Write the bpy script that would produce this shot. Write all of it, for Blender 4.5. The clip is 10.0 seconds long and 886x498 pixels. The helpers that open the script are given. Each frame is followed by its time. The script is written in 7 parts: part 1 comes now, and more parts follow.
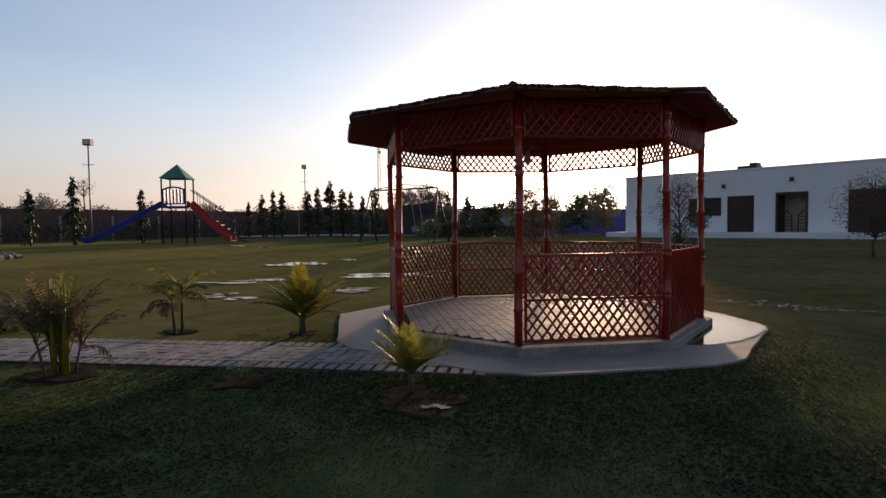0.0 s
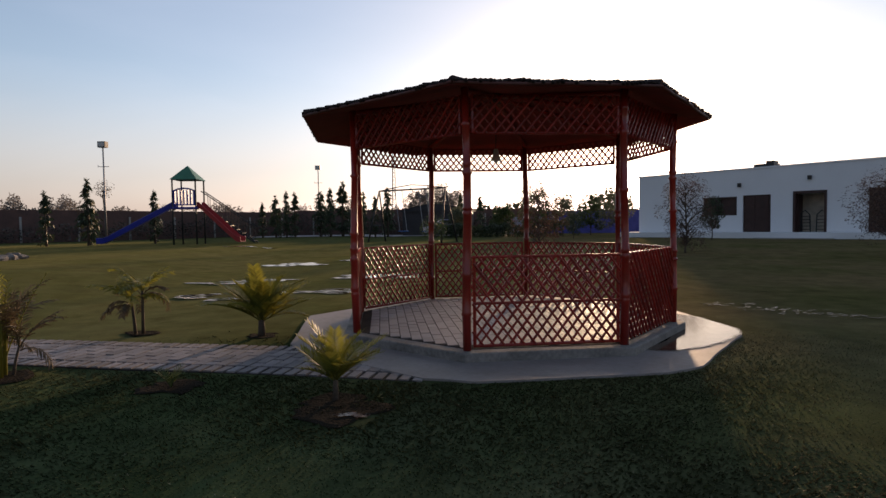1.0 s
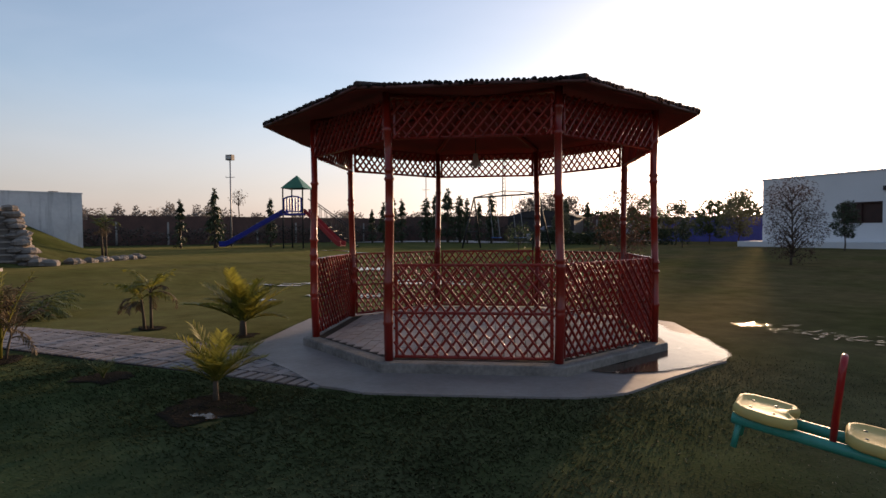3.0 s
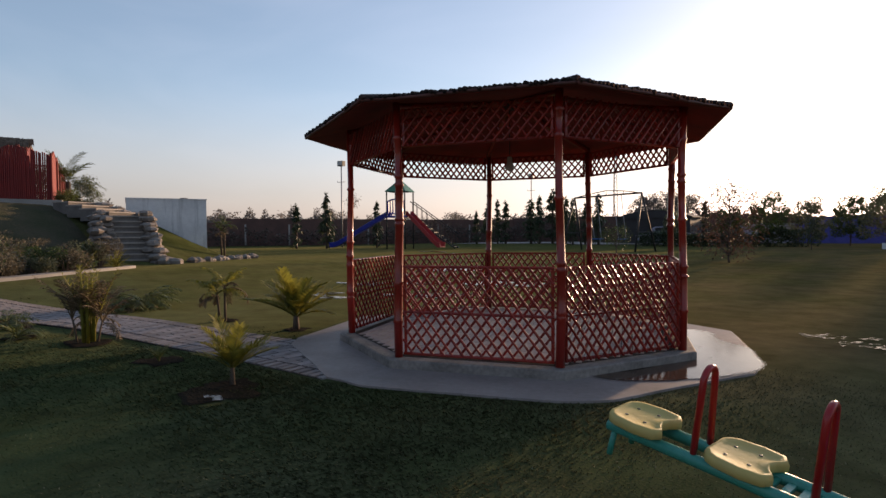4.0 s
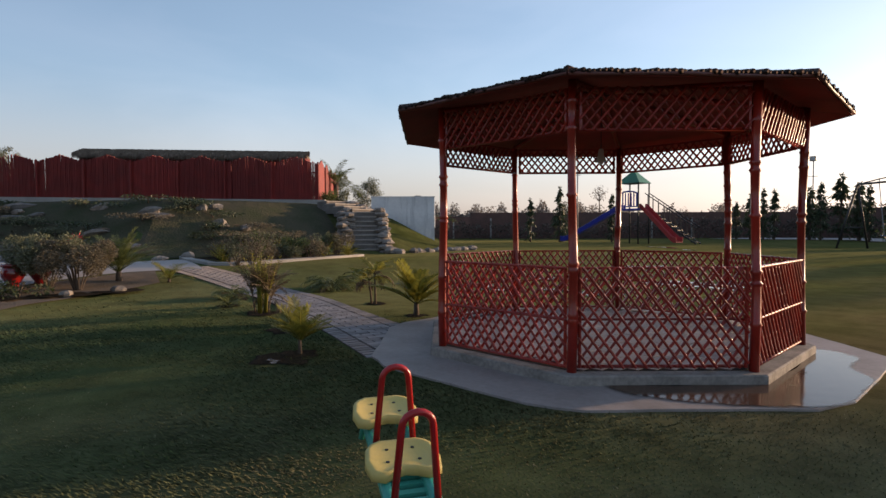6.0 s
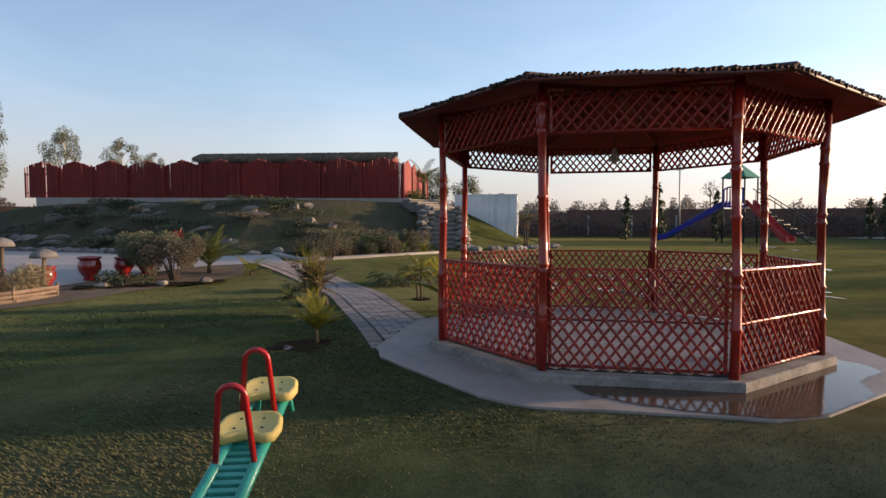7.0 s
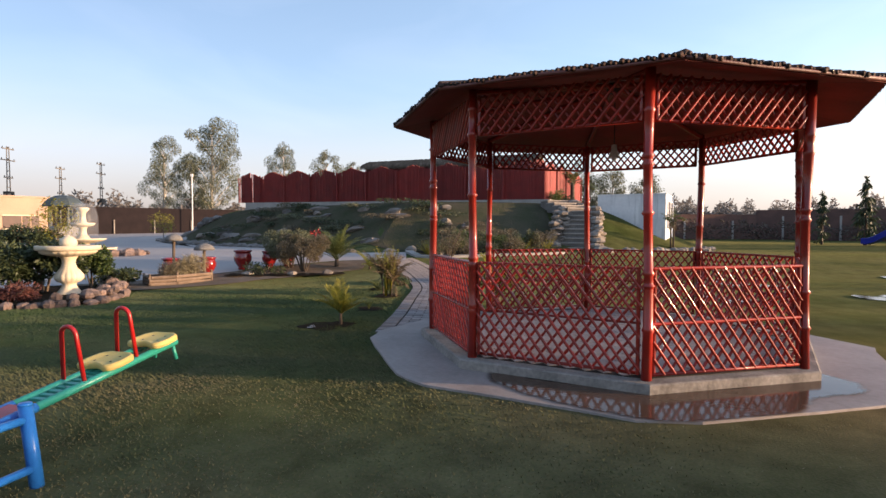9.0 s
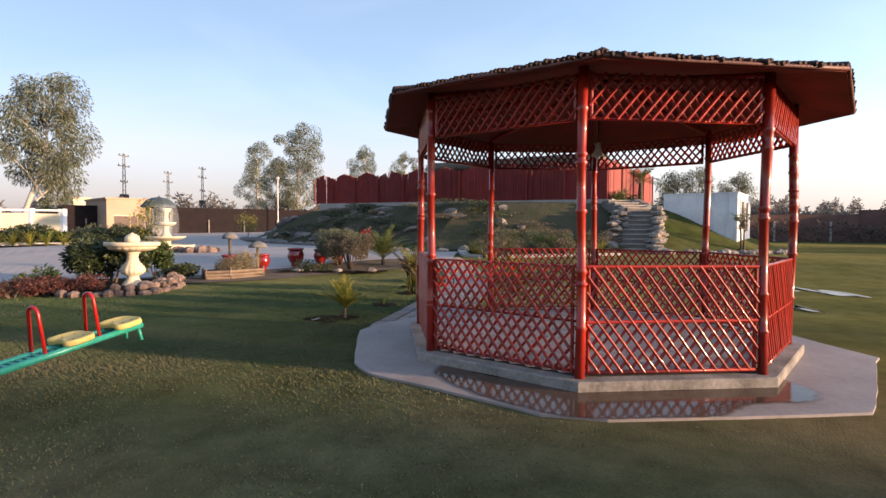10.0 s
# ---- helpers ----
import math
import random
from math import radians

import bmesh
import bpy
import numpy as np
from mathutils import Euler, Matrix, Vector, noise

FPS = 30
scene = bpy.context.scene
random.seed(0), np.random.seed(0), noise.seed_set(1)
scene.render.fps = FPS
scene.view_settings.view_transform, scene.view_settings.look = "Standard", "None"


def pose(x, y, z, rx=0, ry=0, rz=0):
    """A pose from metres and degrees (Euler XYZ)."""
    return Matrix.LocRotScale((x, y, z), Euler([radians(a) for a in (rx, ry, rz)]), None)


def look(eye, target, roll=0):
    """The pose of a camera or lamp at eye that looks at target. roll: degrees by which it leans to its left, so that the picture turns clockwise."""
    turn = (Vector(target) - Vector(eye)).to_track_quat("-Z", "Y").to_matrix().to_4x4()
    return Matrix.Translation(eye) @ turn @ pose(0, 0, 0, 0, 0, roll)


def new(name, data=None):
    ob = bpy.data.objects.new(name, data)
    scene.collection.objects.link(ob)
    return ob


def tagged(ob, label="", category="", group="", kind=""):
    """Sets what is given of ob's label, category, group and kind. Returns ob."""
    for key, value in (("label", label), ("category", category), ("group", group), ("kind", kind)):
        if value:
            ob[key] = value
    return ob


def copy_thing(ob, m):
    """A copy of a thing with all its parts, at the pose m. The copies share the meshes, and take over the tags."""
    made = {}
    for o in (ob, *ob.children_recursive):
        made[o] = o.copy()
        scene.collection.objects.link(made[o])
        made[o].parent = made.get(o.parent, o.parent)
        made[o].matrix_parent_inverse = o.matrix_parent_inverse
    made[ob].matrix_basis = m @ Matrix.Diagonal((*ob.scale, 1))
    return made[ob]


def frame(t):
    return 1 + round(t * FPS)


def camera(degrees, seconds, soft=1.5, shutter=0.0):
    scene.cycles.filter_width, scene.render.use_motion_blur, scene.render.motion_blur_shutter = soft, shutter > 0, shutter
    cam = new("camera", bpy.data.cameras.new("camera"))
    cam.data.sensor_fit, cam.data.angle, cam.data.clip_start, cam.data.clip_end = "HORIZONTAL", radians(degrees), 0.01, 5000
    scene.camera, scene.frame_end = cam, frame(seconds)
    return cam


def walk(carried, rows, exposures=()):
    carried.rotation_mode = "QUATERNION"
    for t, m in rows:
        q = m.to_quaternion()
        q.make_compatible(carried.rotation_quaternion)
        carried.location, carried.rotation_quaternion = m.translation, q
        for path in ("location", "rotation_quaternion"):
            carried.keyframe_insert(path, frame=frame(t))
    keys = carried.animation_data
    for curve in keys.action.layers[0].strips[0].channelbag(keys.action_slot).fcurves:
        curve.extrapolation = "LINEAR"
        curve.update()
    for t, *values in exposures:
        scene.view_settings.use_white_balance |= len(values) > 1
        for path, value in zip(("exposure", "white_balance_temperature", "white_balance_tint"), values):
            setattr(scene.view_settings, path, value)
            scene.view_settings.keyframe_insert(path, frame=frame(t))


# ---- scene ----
cam = camera(76.8, 10.0)
PATH = [
    (0, (0.394, 0.405, 1.297), (0.301, 2.401, 1.208), -0.70),
    (0.5, (0.730, 0.494, 1.287), (0.605, 2.488, 1.200), -0.70),
    (1, (1.086, 0.632, 1.287), (0.920, 2.623, 1.200), -0.80),
    (1.5, (1.514, 0.765, 1.278), (1.274, 2.749, 1.199), -0.80),
    (2, (1.945, 0.882, 1.281), (1.583, 2.848, 1.207), -0.70),
    (3.5, (3.384, 1.230, 1.275), (2.615, 3.075, 1.221), -0.40),
    (4, (3.883, 1.353, 1.287), (2.904, 3.096, 1.234), -0.50),
    (4.5, (4.375, 1.550, 1.305), (3.221, 3.183, 1.247), -0.50),
    (5, (4.855, 1.814, 1.309), (3.528, 3.309, 1.250), -0.40),
    (5.5, (5.240, 2.211, 1.304), (3.724, 3.514, 1.240), -0.30),
    (7, (6.441, 3.480, 1.346), (4.601, 4.260, 1.264), -0.10),
    (7.5, (6.739, 3.964, 1.333), (4.835, 4.570, 1.253), -0.00),
    (8, (7.024, 4.458, 1.331), (5.079, 4.917, 1.253), -0.10),
    (8.5, (7.252, 4.985, 1.309), (5.280, 5.312, 1.234), 0.00),
    (9, (7.463, 5.526, 1.294), (5.469, 5.655, 1.219), 0.10),
    (9.5, (7.611, 6.118, 1.285), (5.613, 6.082, 1.212), 0.20),
    (10, (7.667, 6.697, 1.275), (5.676, 6.525, 1.201), 0.30),
]
EXPOSURES = [(0, 0.70, 8150, 23), (2.5, 0.85, 8150, 23), (4.5, 0.98, 8000, 22), (5.7, 1.15, 7950, 20), (7.5, 1.53, 7800, 19), (10, 1.88, 7900, 22)]
walk(cam, [(t, look(eye, target, roll)) for t, eye, target, roll in PATH], EXPOSURES)

# ---- world, sun, exposure ----
SUN_AZ, SUN_EL = 12.4, 7.0
world = bpy.data.worlds.new("sky")
scene.world = world
world.use_nodes = True
wn = world.node_tree
sky = wn.nodes.new("ShaderNodeTexSky")
sky.sky_type, sky.sun_disc = "NISHITA", False
sky.sun_elevation, sky.sun_rotation = radians(SUN_EL), radians(SUN_AZ)
sky.altitude, sky.air_density, sky.dust_density, sky.ozone_density = 0, 1.0, 0.9, 3.3
hazy = wn.nodes.new("ShaderNodeHueSaturation")
hazy.inputs["Saturation"].default_value = 0.85
wn.links.new(sky.outputs[0], hazy.inputs["Color"])
veil = wn.nodes.new("ShaderNodeMix")
veil.data_type = "RGBA"
veil.blend_type = "ADD"
veil.inputs[0].default_value = 1.0
veil.inputs[7].default_value = (0.13, 0.34, 0.57, 1)
wn.links.new(hazy.outputs[0], veil.inputs[6])
# thin streaks of high cloud
place, stretch, wisp = wn.nodes.new("ShaderNodeTexCoord"), wn.nodes.new("ShaderNodeMapping"), wn.nodes.new("ShaderNodeTexNoise")
stretch.inputs["Rotation"].default_value, stretch.inputs["Scale"].default_value = (0.2, 0.35, 0.6), (1.2, 2.6, 7.0)
wisp.inputs["Scale"].default_value, wisp.inputs["Detail"].default_value, wisp.inputs["Roughness"].default_value, wisp.inputs["Distortion"].default_value = 1.0, 5, 0.5, 0.6
cover, cloud = wn.nodes.new("ShaderNodeMapRange"), wn.nodes.new("ShaderNodeMix")
cover.inputs[1].default_value, cover.inputs[2].default_value, cover.inputs[4].default_value = 0.45, 0.8, 0.22
cloud.data_type, cloud.blend_type = "RGBA", "ADD"
cloud.inputs[7].default_value = (1.15, 1.1, 1.2, 1)
wn.links.new(place.outputs["Generated"], stretch.inputs[0])
wn.links.new(stretch.outputs[0], wisp.inputs["Vector"])
wn.links.new(wisp.outputs[0], cover.inputs[0])
wn.links.new(cover.outputs[0], cloud.inputs[0])
wn.links.new(veil.outputs[2], cloud.inputs[6])
# dusty winter haze: paler and a little dimmer towards the horizon
split, low_band, pale = wn.nodes.new("ShaderNodeSeparateXYZ"), wn.nodes.new("ShaderNodeMapRange"), wn.nodes.new("ShaderNodeHueSaturation")
dim, haze = wn.nodes.new("ShaderNodeMapRange"), wn.nodes.new("ShaderNodeMix")
wn.links.new(place.outputs["Generated"], split.inputs[0])
low_band.interpolation_type = dim.interpolation_type = "SMOOTHSTEP"
for r_, lo, hi in ((low_band, 0.35, 1.0), (dim, 1.0, 0.0)):
    r_.inputs[1].default_value, r_.inputs[2].default_value, r_.inputs[3].default_value, r_.inputs[4].default_value = -0.02, 0.26, lo, hi
    wn.links.new(split.outputs[2], r_.inputs[0])
wn.links.new(low_band.outputs[0], pale.inputs["Saturation"])
wn.links.new(cloud.outputs[2], pale.inputs["Color"])
haze.data_type, haze.blend_type = "RGBA", "MULTIPLY"
haze.inputs[7].default_value = (0.785, 0.755, 0.82, 1)
wn.links.new(dim.outputs[0], haze.inputs[0])
wn.links.new(pale.outputs[0], haze.inputs[6])
# haze scatters forward: the sky opposite the sun is dimmer
toward, shy, rear = wn.nodes.new("ShaderNodeVectorMath"), wn.nodes.new("ShaderNodeMapRange"), wn.nodes.new("ShaderNodeMix")
toward.operation = "DOT_PRODUCT"
toward.inputs[1].default_value = (math.sin(radians(SUN_AZ)), math.cos(radians(SUN_AZ)), 0.0)
wn.links.new(place.outputs["Generated"], toward.inputs[0])
shy.inputs[1].default_value, shy.inputs[2].default_value, shy.inputs[3].default_value, shy.inputs[4].default_value = -0.85, 0.05, 1.0, 0.0
wn.links.new(toward.outputs["Value"], shy.inputs[0])
rear.data_type, rear.blend_type = "RGBA", "MULTIPLY"
rear.inputs[7].default_value = (0.60, 0.61, 0.65, 1)
wn.links.new(shy.outputs[0], rear.inputs[0])
wn.links.new(haze.outputs[2], rear.inputs[6])
wn.links.new(rear.outputs[2], wn.nodes["Background"].inputs[0])
wn.nodes["Background"].inputs[1].default_value = 0.136
sun_data = bpy.data.lights.new("sun", "SUN")
sun_data.energy, sun_data.angle, sun_data.color = 2.7, radians(2.2), (1.0, 0.78, 0.55)
sun = new("sun", sun_data)
SUN_DIR = Vector((math.sin(radians(SUN_AZ)) * math.cos(radians(SUN_EL)), math.cos(radians(SUN_AZ)) * math.cos(radians(SUN_EL)), math.sin(radians(SUN_EL))))
sun.matrix_world = look(tuple(SUN_DIR * 60), (0, 0, 0))


# ---- materials ----
def mat(name, color, other=None, rough=0.7, scale=3.0, fine=40.0, bump=0.3, metal=0.0, amount=0.5, spec=0.4, random_tint=0.0, island=False, coat=0.0, translucent=0.0, size=0.01):
    """Two-scale noise between two base colours, with fine relief."""
    m = bpy.data.materials.new(name)
    m.use_nodes = True
    nt = m.node_tree
    nodes, links = nt.nodes, nt.links
    b = nodes["Principled BSDF"]
    b.inputs["Roughness"].default_value, b.inputs["Metallic"].default_value = rough, metal
    b.inputs["Specular IOR Level"].default_value, b.inputs["Coat Weight"].default_value, b.inputs["Coat Roughness"].default_value = spec, coat, 0.06
    other = other or tuple(c * 0.6 for c in color)
    tc = nodes.new("ShaderNodeNewGeometry")
    big, small = nodes.new("ShaderNodeTexNoise"), nodes.new("ShaderNodeTexNoise")
    big.inputs["Scale"].default_value, big.inputs["Detail"].default_value = scale, 5
    small.inputs["Scale"].default_value, small.inputs["Detail"].default_value = fine, 3
    for n in (big, small):
        links.new(tc.outputs["Position"], n.inputs["Vector"])
    add = nodes.new("ShaderNodeMath")
    add.operation = "MULTIPLY_ADD"
    links.new(small.outputs[0], add.inputs[0])
    add.inputs[1].default_value = 0.5
    links.new(big.outputs[0], add.inputs[2])
    ramp = nodes.new("ShaderNodeMapRange")
    ramp.inputs[1].default_value, ramp.inputs[2].default_value = 0.75 - amount * 0.5, 0.75 + amount * 0.5
    links.new(add.outputs[0], ramp.inputs[0])
    mix = nodes.new("ShaderNodeMix")
    mix.data_type = "RGBA"
    links.new(ramp.outputs[0], mix.inputs[0])
    mix.inputs[6].default_value, mix.inputs[7].default_value = (*color, 1), (*other, 1)
    out = mix.outputs[2]
    if random_tint:
        hsv = nodes.new("ShaderNodeHueSaturation")
        rnd = nodes.new("ShaderNodeMapRange")
        if island:
            links.new(tc.outputs["Random Per Island"], rnd.inputs[0])
        else:
            oi = nodes.new("ShaderNodeObjectInfo")
            links.new(oi.outputs["Random"], rnd.inputs[0])
        rnd.inputs[3].default_value, rnd.inputs[4].default_value = 1 - random_tint, 1 + random_tint
        links.new(rnd.outputs[0], hsv.inputs["Value"])
        links.new(out, hsv.inputs["Color"])
        out = hsv.outputs[0]
    links.new(out, b.inputs["Base Color"])
    if bump:
        bp = nodes.new("ShaderNodeBump")
        bp.inputs["Strength"].default_value, bp.inputs["Distance"].default_value = bump, size
        links.new(small.outputs[0], bp.inputs["Height"])
        links.new(bp.outputs[0], b.inputs["Normal"])
    if translucent:
        tr, ms = nodes.new("ShaderNodeBsdfTranslucent"), nodes.new("ShaderNodeMixShader")
        links.new(out, tr.inputs[0])
        ms.inputs[0].default_value = translucent
        links.new(b.outputs[0], ms.inputs[1])
        links.new(tr.outputs[0], ms.inputs[2])
        links.new(ms.outputs[0], nodes["Material Output"].inputs[0])
    return m


def lawn_material():
    m = mat("lawn_grass", (0.055, 0.062, 0.026), (0.112, 0.088, 0.054), rough=0.85, scale=0.35, fine=60, bump=0.3, amount=0.42, spec=0.0, size=0.018)
    b = m.node_tree.nodes["Principled BSDF"]
    b.inputs["Sheen Weight"].default_value, b.inputs["Sheen Roughness"].default_value = 0.07, 0.3
    b.inputs["Sheen Tint"].default_value = (0.62, 0.6, 0.3, 1)
    # mown streaks and worn patches, about half a metre across
    n, l = m.node_tree.nodes, m.node_tree.links
    geo, tex, span, hsv = n.new("ShaderNodeNewGeometry"), n.new("ShaderNodeTexNoise"), n.new("ShaderNodeMapRange"), n.new("ShaderNodeHueSaturation")
    tex.inputs["Scale"].default_value, tex.inputs["Detail"].default_value, tex.inputs["Roughness"].default_value = 2.1, 6, 0.65
    span.inputs[1].default_value, span.inputs[2].default_value, span.inputs[3].default_value, span.inputs[4].default_value = 0.3, 0.7, 0.62, 1.38
    l.new(geo.outputs["Position"], tex.inputs["Vector"])
    l.new(tex.outputs[0], span.inputs[0])
    l.new(span.outputs[0], hsv.inputs["Value"])
    old = b.inputs["Base Color"].links[0].from_socket
    l.new(old, hsv.inputs["Color"])
    l.new(hsv.outputs[0], b.inputs["Base Color"])
    return m


def growth(m):
    """Lush dark turf on the west half, thin worn turf round the seesaw, with a ragged line between."""
    n, l = m.node_tree.nodes, m.node_tree.links
    b = n["Principled BSDF"]
    geo, tex, xyz, wob = n.new("ShaderNodeNewGeometry"), n.new("ShaderNodeTexNoise"), n.new("ShaderNodeSeparateXYZ"), n.new("ShaderNodeMath")
    tex.inputs["Scale"].default_value, tex.inputs["Detail"].default_value = 1.3, 6
    l.new(geo.outputs["Position"], tex.inputs["Vector"])
    l.new(geo.outputs["Position"], xyz.inputs[0])
    wob.operation = "MULTIPLY_ADD"
    wob.inputs[1].default_value = 2.4
    l.new(tex.outputs[0], wob.inputs[0])
    l.new(xyz.outputs[0], wob.inputs[2])
    east, south = n.new("ShaderNodeMapRange"), n.new("ShaderNodeMapRange")
    east.inputs[1].default_value, east.inputs[2].default_value = 1.5, 4.3
    l.new(wob.outputs[0], east.inputs[0])
    south.inputs[1].default_value, south.inputs[2].default_value, south.inputs[3].default_value, south.inputs[4].default_value = 6.0, 10.5, 1.0, 0.0
    l.new(xyz.outputs[1], south.inputs[0])
    tint, fade, mul = n.new("ShaderNodeMix"), n.new("ShaderNodeMix"), n.new("ShaderNodeMix")
    for x in (tint, fade, mul):
        x.data_type = "RGBA"
    l.new(east.outputs[0], tint.inputs[0])
    tint.inputs[6].default_value, tint.inputs[7].default_value = (0.65, 0.95, 0.79, 1), (1.0, 1.08, 1.02, 1)
    l.new(south.outputs[0], fade.inputs[0])
    dry = n.new("ShaderNodeMix")
    dry.data_type = "RGBA"
    l.new(east.outputs[0], dry.inputs[0])
    dry.inputs[6].default_value, dry.inputs[7].default_value = (0.76, 0.92, 0.64, 1), (1.16, 0.98, 0.84, 1)
    l.new(dry.outputs[2], fade.inputs[6])
    l.new(tint.outputs[2], fade.inputs[7])
    mul.blend_type = "MULTIPLY"
    mul.inputs[0].default_value = 1.0
    l.new(b.inputs["Base Color"].links[0].from_socket, mul.inputs[6])
    l.new(fade.outputs[2], mul.inputs[7])
    l.new(mul.outputs[2], b.inputs["Base Color"])
    return m


